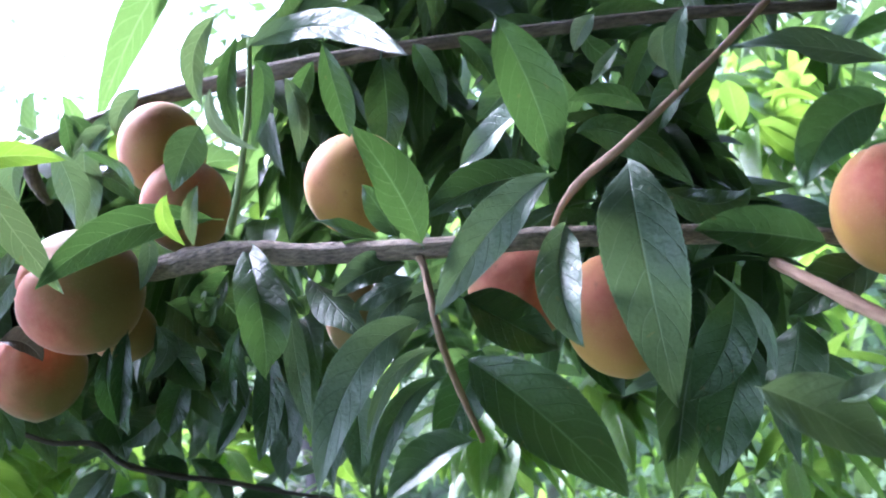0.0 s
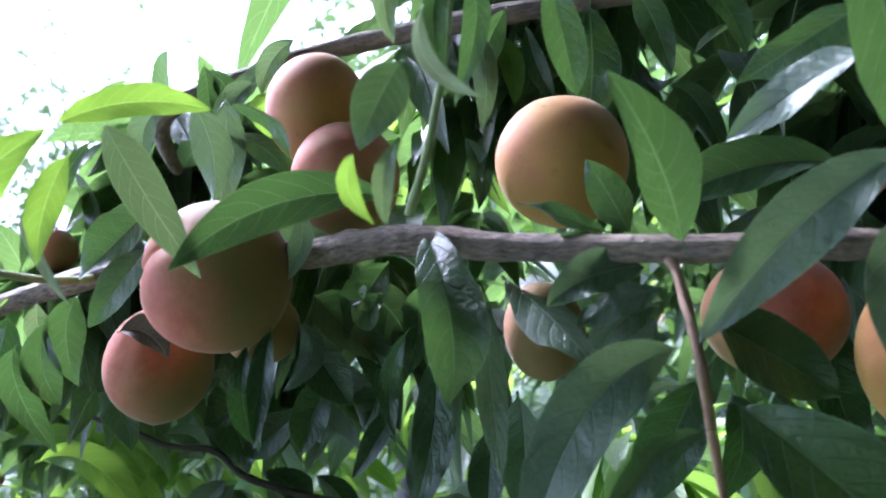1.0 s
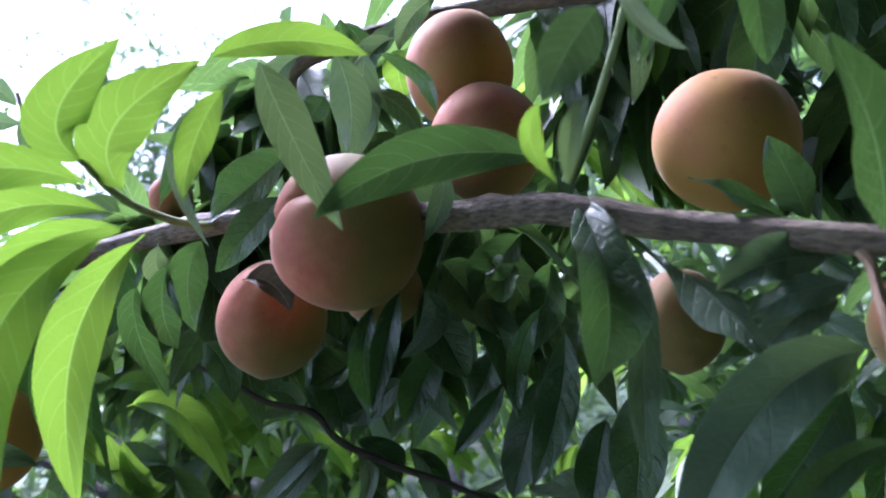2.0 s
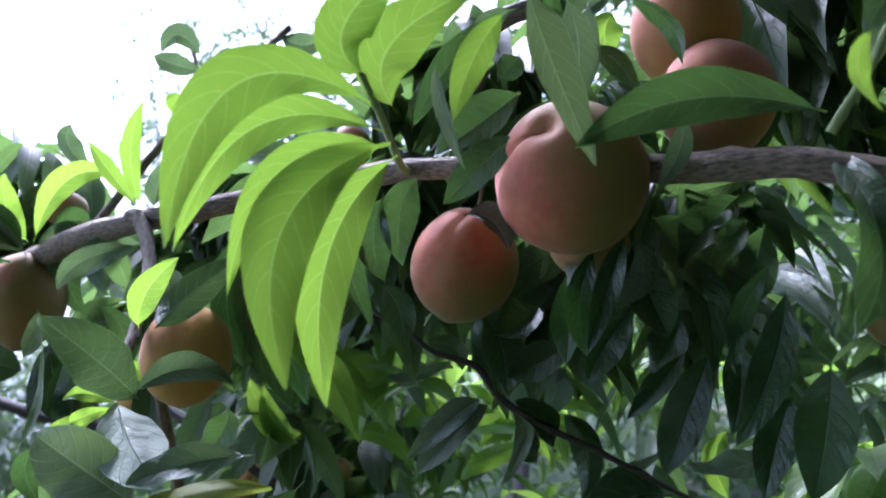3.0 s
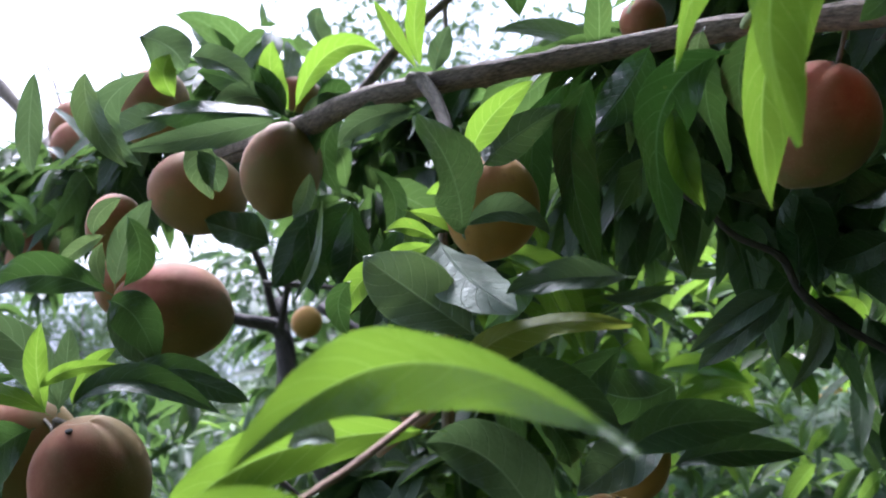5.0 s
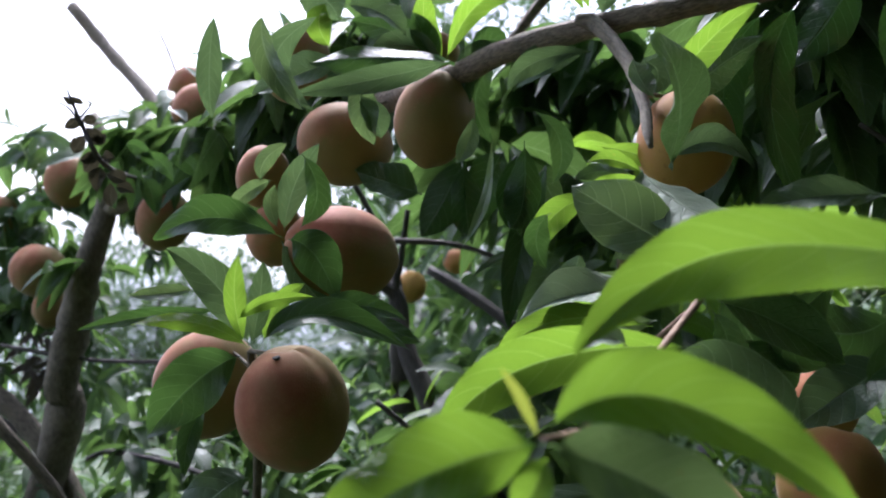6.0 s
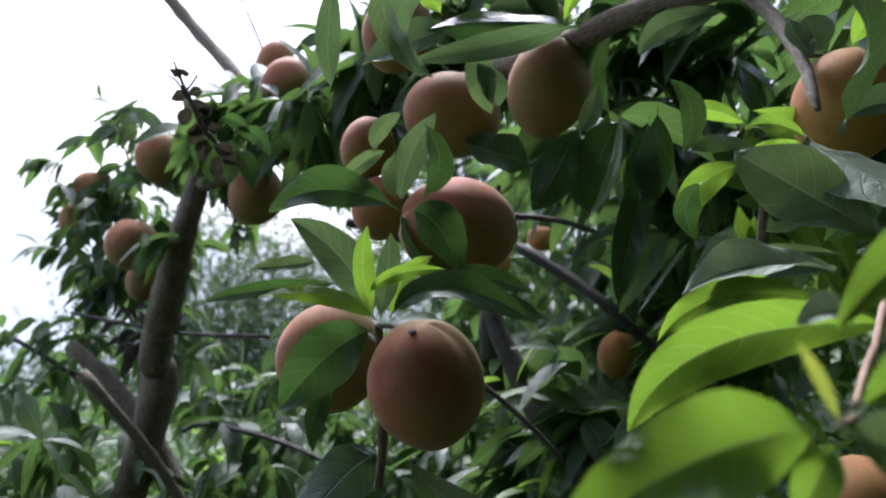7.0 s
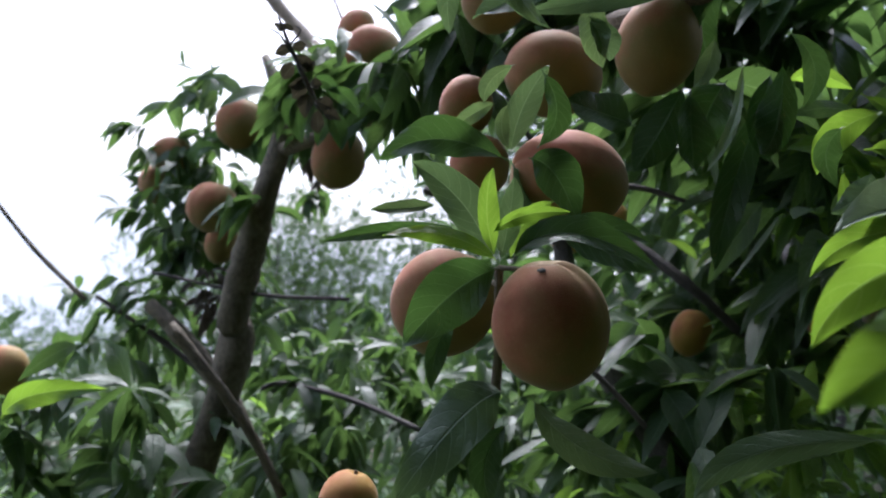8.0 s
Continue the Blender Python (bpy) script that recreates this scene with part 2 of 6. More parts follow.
def tube(name, rows, bark, parent, label="", sides=10, wobble=0.06):
    """A tapering round limb along rows of (x, y, z, radius), with knots and a closed end."""
    rows = np.array(rows, dtype=float)
    steps = max(4, int(6 * (len(rows) - 1)))
    keys = np.linspace(0, len(rows) - 1, steps + 1)
    padded = np.vstack([2 * rows[0] - rows[1], rows, 2 * rows[-1] - rows[-2]])
    line = []
    for k in keys:
        i = min(int(k), len(rows) - 2)
        f = k - i
        a, b, c, d = padded[i:i + 4]
        line.append(0.5 * (2 * b + (c - a) * f + (2 * a - 5 * b + 4 * c - d) * f * f + (3 * b - a - 3 * c + d) * f ** 3))
    line = np.array(line)
    line[:, 3] = np.maximum(line[:, 3], 0.0007)
    rng = np.random.default_rng(int(abs(rows[0, 0] * 971 + rows[0, 2] * 313) * 100) % 99991)
    verts, uvs, faces, run = [], [], [], 0.0
    up = np.array([0.13, 0.31, 0.94])
    for i, (x, y, z, r) in enumerate(line):
        tangent = line[min(i + 1, len(line) - 1), :3] - line[max(i - 1, 0), :3]
        tangent /= np.linalg.norm(tangent) + 1e-9
        s = np.cross(tangent, up)
        if np.linalg.norm(s) < 0.1:
            s = np.cross(tangent, (1.0, 0.0, 0.0))
        s /= np.linalg.norm(s)
        n = np.cross(s, tangent)
        if i:
            run += np.linalg.norm(line[i, :3] - line[i - 1, :3])
        swell = 1 + (0.14 if rng.random() < 0.2 else 0.0)
        for j in range(sides + 1):
            a = 2 * math.pi * j / sides
            rr = r * swell * (1 + wobble * math.sin(3 * a + i * 1.7) * 0.5 + wobble * rng.uniform(-0.6, 0.6) * (j % sides > 0))
            verts.append(np.array((x, y, z)) + rr * (math.cos(a) * s + math.sin(a) * n))
            uvs.append((j / sides * 2 * math.pi * r * 12, run * 12))
        NODES.append(np.array((x, y, z)))
    w = sides + 1
    for i in range(len(line) - 1):
        for j in range(sides):
            faces.append((i * w + j, i * w + j + 1, (i + 1) * w + j + 1, (i + 1) * w + j))
    for i, order in ((0, -1), (len(line) - 1, 1)):
        faces.append(tuple(i * w + j for j in range(sides))[::order])
    return part(name, smooth_mesh(name, verts, faces, uvs), BARK[bark], parent, label)


def limb(*rows, bark):
    return tube("limb", rows, bark, tree, "long grey arching limb with rough bark", 16, 0.09)


def trunk(*rows, bark):
    return tube("trunk", rows, bark, tree, "slender dark grey trunk", 16, 0.09)


def branch(*rows, bark):
    return tube("branch", rows, bark, tree, "", 12, 0.08)


def spur(*rows, bark):
    return tube("spur", rows, bark, tree, "short curved grey fruiting spur", 12, 0.08)


def twig(*rows, bark):
    return tube("twig", rows, bark, tree, {"red": "smooth reddish young twig", "green": "thin green shoot"}.get(bark, ""), 8, 0.05)


def blade(base, mid, tip, width, normal, rng, rows=84, serrate=0.022):
    """Vertices, faces and UVs of one lance-shaped leaf on a curved midrib with folded, waving, toothed halves."""
    base, mid, tip, normal = (np.array(v, dtype=float) for v in (base, mid, tip, normal))
    bend = 2 * mid - 0.5 * (base + tip)
    fold, wave, phase, curl = rng.uniform(0.3, 0.85) * (1 if rng.random() < 0.8 else -0.7), rng.uniform(0.03, 0.12), rng.uniform(0, 6.3), rng.uniform(-0.8, 0.8)
    u = np.linspace(0, 1, rows + 1)[:, None]
    p = (1 - u) ** 2 * base + 2 * u * (1 - u) * bend + u * u * tip
    tangent = 2 * (1 - u) * (bend - base) + 2 * u * (tip - bend)
    tangent /= np.sqrt((tangent ** 2).sum(1, keepdims=True)) + 1e-9
    n = normal - tangent * (tangent @ normal)[:, None]
    n /= np.sqrt((n ** 2).sum(1, keepdims=True)) + 1e-9
    s = np.stack([tangent[:, 1] * n[:, 2] - tangent[:, 2] * n[:, 1], tangent[:, 2] * n[:, 0] - tangent[:, 0] * n[:, 2], tangent[:, 0] * n[:, 1] - tangent[:, 1] * n[:, 0]], 1)
    a = curl * (u - 0.5)
    s, n = s * np.cos(a) + n * np.sin(a), n * np.cos(a) - s * np.sin(a)
    q = np.maximum(0.0, (u - 0.05) / 0.95)
    half = 0.5 * width * np.maximum(q ** 0.85 * (1 - q) ** 0.95 / (0.472 ** 0.85 * 0.528 ** 0.95), 0.02 * (1 - u))
    half = half * (1 - serrate * (np.arange(rows + 1) % 2)[:, None])
    v = np.array([[-1.0, -0.62, -0.07, 0.0, 0.07, 0.62, 1.0]])
    cols = 6
    lift = fold * np.maximum(np.abs(v) - 0.05, 0.0) * half * (1 - 0.3 * np.abs(v)) + wave * width * v ** 2 * np.sin(11 * u + phase + 1.7 * (v > 0)) + 0.014 * width * np.abs(v) * np.sin(30 * u - 5 * np.abs(v) + phase)
    verts = (p[:, None, :] + s[:, None, :] * (v * half)[:, :, None] + n[:, None, :] * lift[:, :, None]).reshape(-1, 3)
    uvs = np.stack(np.broadcast_arrays(u, (v + 1) / 2), 2).reshape(-1, 2)
    i = (np.arange(rows)[:, None] * (cols + 1) + np.arange(cols)[None, :]).ravel()
    return verts, np.stack([i, i + 1, i + cols + 2, i + cols + 1], 1), uvs


LEAF_RNG = np.random.default_rng(11)


def leaf(base, mid, tip, width, normal, kind):
    v, f, uv = blade(base, mid, tip, width, normal, LEAF_RNG)
    label = {"young": "bright green young leaf", "pale": "leaf turned to its pale underside", "silver": "leaf with silvery sky sheen put into its colour", "aged": "yellowing leaf", "withered": "shrivelled brown leaf"}.get(kind, "")
    return part("leaf", smooth_mesh("leaf", v, f, uv), LEAF[kind], tree, label)


def peach(place, radius, half_height, stem, cleft, cheek, red, label, tip=0.03, gold=0.12):
    """A fruit with a stalk hollow, a cleft down one side and a blunt point; local Z runs to the stalk and X to the red cheek."""
    stem, cleft, cheek = (Vector(v).normalized() for v in (stem, cleft, cheek))
    x = (cheek - stem * cheek.dot(stem)).normalized()
    y = stem.cross(x)
    turn = Matrix((x, y, stem)).transposed().to_4x4()
    phi0 = math.atan2(cleft.dot(y), cleft.dot(x))
    rings, segs = 32, 48
    seedling = 37.0 * (place[0] + 2.3 * place[2])
    verts, faces = [], []
    for i in range(rings + 1):
        th = math.pi * i / rings
        for j in range(segs):
            ph = 2 * math.pi * j / segs
            d = abs((ph - phi0 + math.pi) % (2 * math.pi) - math.pi)
            r = 1 - 0.14 * math.exp(-(th / 0.19) ** 2) + tip * math.exp(-((math.pi - th) / 0.19) ** 2)
            r *= 1 + 0.022 * math.sin(2 * ph + seedling) * math.sin(th) ** 2 + 0.016 * math.sin(3 * ph + 2.1 * seedling + 2 * th) * math.sin(th)
            r *= 1 - 0.07 * math.exp(-(d / 0.11) ** 2) * (0.12 + 0.88 * math.cos(th / 2) ** 4)
            verts.append((r * math.sin(th) * math.cos(ph) * radius, r * math.sin(th) * math.sin(ph) * radius, r * math.cos(th) * half_height))
    for i in range(rings):
        for j in range(segs):
            k = (j + 1) % segs
            faces.append((i * segs + j, (i + 1) * segs + j, (i + 1) * segs + k, i * segs + k))
    mesh = smooth_mesh("peach", verts, faces)
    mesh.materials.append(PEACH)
    ob = new("peach", mesh)
    ob.matrix_world = Matrix.Translation(place) @ turn
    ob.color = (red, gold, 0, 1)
    tagged(ob, label, "peach", "peaches on the tree")
    top = Vector(place) + stem * half_height * 0.72
    wood = np.array(NODES)
    near = wood[int(np.argmin(((wood - np.array(top)) ** 2).sum(1)))]
    reach = Vector(near) - top
    end = Vector(near) if reach.length < 0.06 else top + stem * 0.007
    middle = (top + end) / 2 + stem * 0.002
    rows = [(*top, 0.0016), (*middle, 0.0013), (*end, 0.0018)]
    stalk = tube("stalk", rows, "brown", None, "", 6, 0.02)
    del NODES[-len(stalk.data.vertices) // 7:]
    stalk.parent = ob
    stalk.matrix_parent_inverse = ob.matrix_world.inverted()
    return ob


def scar(host, place, size):
    """A small dark sunken nick in a fruit's skin, as a part of it."""
    bm = bmesh.new()
    bmesh.ops.create_icosphere(bm, subdivisions=2, radius=size)
    for v in bm.verts:
        v.co = Vector((v.co.x * 1.5, v.co.y * 0.8, v.co.z * 0.5)) + Vector((0, 0, size * 0.3 * math.sin(900 * v.co.x)))
    mesh = bpy.data.meshes.new("scar")
    bm.to_mesh(mesh)
    bm.free()
    mesh.materials.append(BARK["dark"])
    ob = new("scar", mesh)
    ob.parent = host
    inward = Vector(place) - host.matrix_world.translation
    ob.matrix_parent_inverse = host.matrix_world.inverted()
    ob.matrix_basis = Matrix.Translation(place) @ inward.to_track_quat("Z", "Y").to_matrix().to_4x4()
    return tagged(ob, "small dark scar")


def joined(name, rows, material, parent, label="", category="", seed=5):
    """Many small leaves (rows of base, middle, tip, normal, width) as one mesh of foliage that nobody could count."""
    rows = np.concatenate(rows)
    rng = np.random.default_rng(seed)
    base, mid, tip, normal, width = rows[:, None, 0:3], rows[:, None, 3:6], rows[:, None, 6:9], rows[:, None, 9:12], rows[:, None, 12:13]
    count, steps = len(rows), 6
    bend = 2 * mid - 0.5 * (base + tip)
    u = np.linspace(0, 1, steps + 1)[None, :, None]
    p = (1 - u) ** 2 * base + 2 * u * (1 - u) * bend + u * u * tip
    tangent = 2 * (1 - u) * (bend - base) + 2 * u * (tip - bend)
    tangent /= np.linalg.norm(tangent, axis=2, keepdims=True) + 1e-9
    n = normal - tangent * (tangent * normal).sum(2, keepdims=True)
    n /= np.linalg.norm(n, axis=2, keepdims=True) + 1e-9
    s = np.cross(tangent, n)
    half = 0.5 * width * np.maximum(u ** 0.7 * (1 - u) / (0.41 ** 0.7 * 0.59), 0.02)
    fold = rng.uniform(0.15, 0.5, (count, 1, 1)) * half
    verts = np.stack([p - s * half + n * fold, p, p + s * half + n * fold], 2).reshape(-1, 3)
    uv = np.broadcast_to(np.stack(np.broadcast_arrays(np.linspace(0, 1, steps + 1)[:, None], np.array([[0.0, 0.5, 1.0]])), 2)[None], (count, steps + 1, 3, 2)).reshape(-1, 2)
    i = (np.arange(steps)[:, None] * 3 + np.arange(2)[None, :]).ravel()
    quad = np.stack([i, i + 1, i + 4, i + 3], 1)
    faces = (quad[None] + (np.arange(count) * 3 * (steps + 1))[:, None, None]).reshape(-1, 4)
    ob = part(name, smooth_mesh(name, verts, faces, uv), material, parent, label)
    return tagged(ob, "", category, "", "stuff")


def shoot(rng, start, way, length, count, size, droop=0.5, aspect=0.24):
    """Leaves set alternately along one thin shoot."""
    start, way = np.array(start, dtype=float), np.array(way, dtype=float)
    way /= np.linalg.norm(way)
    f = ((np.arange(count) + 0.6) / count)[:, None]
    p = start + way * length * f + np.array((0, 0, -0.12 * length)) * f * f
    side = rng.normal(size=(count, 3)) * (1, 1, 0.5)
    side -= way * (side @ way)[:, None]
    side /= np.linalg.norm(side, axis=1, keepdims=True) + 1e-6
    d = side * rng.uniform(0.6, 1.0, (count, 1)) + way * rng.uniform(0.2, 0.7, (count, 1))
    d[:, 2] -= droop * rng.uniform(0.3, 1.6, count)
    d /= np.linalg.norm(d, axis=1, keepdims=True)
    long = size * rng.uniform(0.65, 1.15, (count, 1))
    tip = p + d * long
    mid = 0.5 * (p + tip)
    mid[:, 2] += 0.10 * long[:, 0]
    n = rng.normal(size=(count, 3)) * (0.5, 0.5, 0) + (0, 0, 1)
    return np.concatenate([p, mid, tip, n, long * aspect * rng.uniform(0.85, 1.2, (count, 1))], 1)


def bough(name, seed, count, box, size, material, parent, label, leaves=13, keep=None, length=(0.16, 0.34), droop=0.5):
    rng = np.random.default_rng(seed)
    lo, hi = np.array(box[:3]), np.array(box[3:])
    rows, made = [], 0
    while made < count:
        p = lo + (hi - lo) * rng.random(3)
        if keep is not None and not keep(p):
            continue
        made += 1
        rows.append(shoot(rng, p, (rng.normal(), rng.normal(), rng.normal() * 0.6 + 0.15), rng.uniform(*length), leaves, size, droop))
    return joined(name, rows, FOLIAGE[material], parent, label)


CLUMPS = {"mature": [], "young": [], "withered": []}
CLUMP_RNG = np.random.default_rng(77)


def clump(x, y, z, radius, count, size, kind, droop=0.95):
    """A loose tuft of leafy shoots about a point."""
    while count > 0:
        o = CLUMP_RNG.normal(size=3) * radius * 0.55
        n = min(count, 9)
        way = CLUMP_RNG.normal(size=3) * (1, 1, 0.6)
        CLUMPS[kind].append(shoot(CLUMP_RNG, np.array((x, y, z + 0.35 * size)) + o, way, CLUMP_RNG.uniform(0.5, 1.1) * max(radius, 0.06), n, size, droop, 0.32))
        count -= n


# ---- hillside ----
def hillside():
    radii = np.concatenate([np.linspace(0.0, 6.0, 25), np.geomspace(6.6, 900.0, 34)])
    spokes = 96
    verts, faces = [], []
    for r in radii:
        for k in range(spokes):
            a = 2 * math.pi * k / spokes
            x, y = r * math.sin(a), r * math.cos(a)
            bumpy = 0.05 * noise.noise((x * 0.9, y * 0.9, 0.0)) * min(1.0, r) + 0.02 * noise.noise((x * 3, y * 3, 4.0)) * min(1.0, r)
            verts.append((x, y, float(ground_height(x, y)) + bumpy))
    for i in range(len(radii) - 1):
        for k in range(spokes):
            j = (k + 1) % spokes
            faces.append((i * spokes + k, i * spokes + j, (i + 1) * spokes + j, (i + 1) * spokes + k))
    ob = part("ground", smooth_mesh("ground", verts, faces), soil_material(), None, "weedy green hillside with bare brown patches")
    return tagged(ob, "", "ground", "", "structure")


def footpath():
    verts, faces = [], []
    for i in range(41):
        s = -3.0 + i * 0.45
        for j in range(5):
            w = (j - 2) * 0.45 + 0.1 * noise.noise((s * 0.8, j, 2.0))
            x, y = 1.0 + s * 0.86 - w * 0.5, 10.2 - s * 0.42 + w * 0.86
            verts.append((x, y, float(ground_height(x, y)) + 0.09))
    for i in range(40):
        for j in range(4):
            faces.append((i * 5 + j, i * 5 + j + 1, i * 5 + j + 6, i * 5 + j + 5))
    ob = part("path", smooth_mesh("path", verts, faces), path_material(), None, "bare trodden earth path across the hillside")
    return tagged(ob, "", "path", "", "structure")


hillside()
footpath()


def weeds(seed, count, near, far, size, left, right):
    rng = np.random.default_rng(seed)
    a = np.radians(rng.uniform(left, right, count))
    r = near * (far / near) ** rng.random(count)
    x, y = -0.3 + r * np.sin(a), 0.2 + r * np.cos(a)
    p = np.stack([x, y, ground_height(x, y) + rng.uniform(0.02, 0.24, count)], 1)
    d = rng.normal(size=(count, 3))
    d[:, 2] = rng.uniform(-0.1, 0.9, count)
    d /= np.linalg.norm(d, axis=1, keepdims=True)
    long = (size * rng.uniform(0.6, 1.4, count) * (1 + r * 0.05))[:, None]
    n = rng.normal(size=(count, 3)) * (0.4, 0.4, 0) + (0, 0, 1)
    return [np.concatenate([p, p + d * long * 0.5 + (0, 0, 0.008), p + d * long, n, long * 0.5], 1)]


joined("weeds", weeds(21, 24000, 1.6, 16.0, 0.09, -75, 48) + weeds(22, 16000, 0.9, 16.0, 0.09, 48, 285), FOLIAGE["weed"], None, "low broad-leaved weeds covering the slope", "weeds")


def petal_material():
    m, nodes, links, bsdf = shader("yellow_petal")
    where = nodes.new("ShaderNodeTexCoord")
    patch = noise_of(nodes, links, where.outputs["Object"], 30.0, 3.0)
    links.new(mixed(nodes, links, patch, (0.55, 0.24, 0.02), (0.75, 0.48, 0.06)), bsdf.inputs["Base Color"])
    bsdf.inputs["Roughness"].default_value = 0.6
    return m


PETAL = petal_material()


def flower(x, y, tilt):
    """A yellow blossom of five cupped petals on a green stem among the weeds."""
    rng = np.random.default_rng(int(abs(x) * 100))
    z = float(ground_height(x, y))
    root = thing("flower", Vector((x, y, z)), "yellow-orange blossom among the green weeds", "flower", "", "blossoms in the weeds")
    tube("stem", [(x, y, z, 0.004), (x + 0.02, y, z + 0.15, 0.004), (x, y, z + 0.30, 0.004)], "green", root, "", 6)
    top = np.array((x, y, z + 0.30))
    for k in range(5):
        a = 2 * math.pi * k / 5 + tilt
        d = np.array((math.cos(a), math.sin(a), 0.35))
        v, f, uv = blade(top, top + d * 0.04 + np.array((0, 0, 0.012)), top + d * 0.085, 0.055, (0, 0, 1), rng, 8, 0.0)
        part("petal", smooth_mesh("petal", v, f, uv), PETAL, root)


flower(0.42, 6.1, 0.2)
flower(0.30, 6.0, 0.9)
flower(1.25, 6.3, 1.3)
flower(1.12, 5.8, 0.5)

# ---- trees beyond ----
def far_tree(seed, x, y, height, spread, leaves, size, label):
    rng = np.random.default_rng(seed)
    z = float(ground_height(x, y))
    root = thing("orchard_tree", Vector((x, y, z)), label, "tree", "", "trees on the slope beyond")
    tube("trunk", [(x, y, z - 0.05, 0.05), (x + 0.05, y, z + height * 0.3, 0.04), (x, y + 0.05, z + height * 0.6, 0.02), (x, y, z + height * 0.9, 0.008)], "dark", root, "", 8)
    rows = []
    for k in range(7):
        a = k * 2.4 + rng.uniform(-0.4, 0.4)
        h = z + height * rng.uniform(0.2, 0.5)
        end = (x + spread * 0.8 * math.cos(a), y + spread * 0.8 * math.sin(a), h + height * rng.uniform(0.2, 0.45))
        mid = (x + spread * 0.35 * math.cos(a), y + spread * 0.35 * math.sin(a), h + height * 0.1)
        tube("limb", [(x, y, h, 0.02), (*mid, 0.014), (*end, 0.005)], "dark", root, "", 6)
    while len(rows) * 9 < leaves:
        c = np.array((rng.normal(0, 0.45), rng.normal(0, 0.45), rng.triangular(-1.0, -0.45, 1.0)))
        if np.linalg.norm(c) > 1.05:
            continue
        p = np.array((x, y, z + height * 0.6)) + c * np.array((spread, spread, height * 0.42))
        rows.append(shoot(rng, p, (rng.normal(), rng.normal(), 0.5 + rng.random()), size * 4, 9, size, 0.2, 0.36))
    joined("crown", rows, FOLIAGE["far"], root)
    return root


FAR_LABEL = "small-leaved orchard tree standing on the slope beyond"
far_tree(31, -3.0, 5.6, 5.0, 1.2, 24000, 0.06, FAR_LABEL)
far_tree(32, -5.2, 6.1, 2.8, 1.6, 38000, 0.055, FAR_LABEL)
far_tree(33, -8.2, 6.0, 2.1, 1.6, 20000, 0.06, FAR_LABEL)
far_tree(34, -2.0, 7.5, 4.2, 1.9, 18000, 0.070, FAR_LABEL)
far_tree(35, -10.5, 9.5, 2.3, 2.2, 3600, 0.09, FAR_LABEL)
far_tree(36, -5.4, 10.5, 2.2, 2.2, 3600, 0.09, FAR_LABEL)
far_tree(37, 3.2, 15.5, 4.2, 2.4, 3600, 0.10, FAR_LABEL)
far_tree(38, 8.5, 14.0, 4.2, 2.4, 3600, 0.10, FAR_LABEL)
# Added trees, mostly hidden by near foliage, placed to shade the hillside weeds.
far_tree(39, 0.5, 4.3, 3.4, 1.25, 9000, 0.09, FAR_LABEL)
far_tree(40, -0.7, 4.9, 3.2, 1.15, 8000, 0.09, FAR_LABEL)
far_tree(41, 2.0, 5.2, 3.2, 1.3, 7000, 0.10, FAR_LABEL)

# ---- wood of the tree ----
trunk((-1.360, 1.080, -0.300, 0.0340), (-1.360, 1.080, 0.300, 0.0300), (-1.347, 1.122, 1.072, 0.0253), (-1.349, 1.099, 1.191, 0.0235), (-1.339, 1.085, 1.286, 0.0224), (-1.321, 1.064, 1.371, 0.0196), (-1.329, 1.076, 1.440, 0.0166), (-1.359, 1.100, 1.512, 0.0129), (-1.445, 1.117, 1.600, 0.0072), bark="brown")
limb((-1.327, 1.077, 1.449, 0.0100), (-1.106, 1.060, 1.544, 0.0099), (-0.873, 0.935, 1.590, 0.0100), (-0.729, 0.832, 1.597, 0.0114), (-0.644, 0.782, 1.616, 0.0097), (-0.566, 0.754, 1.628, 0.0091), (-0.510, 0.741, 1.637, 0.0083), (-0.438, 0.736, 1.655, 0.0076), (-0.339, 0.705, 1.665, 0.0076), (-0.241, 0.655, 1.655, 0.0078), (-0.175, 0.603, 1.641, 0.0079), (-0.122, 0.570, 1.636, 0.0078), (-0.067, 0.546, 1.621, 0.0068), (0.007, 0.515, 1.606, 0.0060), (0.072, 0.503, 1.598, 0.0058), (0.154, 0.505, 1.586, 0.0056), (0.229, 0.512, 1.573, 0.0047), (0.277, 0.513, 1.560, 0.0042), bark="grey")
branch((-0.427, 1.048, 1.914, 0.0010), (-0.368, 0.922, 1.832, 0.0025), (-0.322, 0.800, 1.766, 0.0046), (-0.296, 0.713, 1.777, 0.0068), (-0.227, 0.702, 1.794, 0.0067), (-0.166, 0.703, 1.807, 0.0063), (-0.052, 0.653, 1.791, 0.0062), (0.021, 0.631, 1.782, 0.0056), (0.084, 0.619, 1.775, 0.0051), (0.210, 0.596, 1.759, 0.0046), (0.317, 0.584, 1.743, 0.0041), bark="brown")
twig((-0.523, 0.730, 1.510, 0.0029), (-0.518, 0.737, 1.487, 0.0042), (-0.516, 0.767, 1.442, 0.0043), (-0.512, 0.803, 1.369, 0.0044), bark="brown")
spur((-0.582, 0.752, 1.630, 0.0060), (-0.566, 0.745, 1.624, 0.0060), (-0.532, 0.712, 1.586, 0.0048), (-0.505, 0.667, 1.541, 0.0038), (-0.494, 0.642, 1.514, 0.0030), (-0.489, 0.634, 1.503, 0.0016), bark="brown")
twig((0.199, 0.456, 1.697, 0.0019), (0.170, 0.466, 1.676, 0.0021), (0.131, 0.478, 1.650, 0.0021), (0.111, 0.492, 1.638, 0.0026), (0.095, 0.515, 1.631, 0.0027), (0.084, 0.537, 1.621, 0.0022), (0.083, 0.580, 1.612, 0.0021), bark="red")
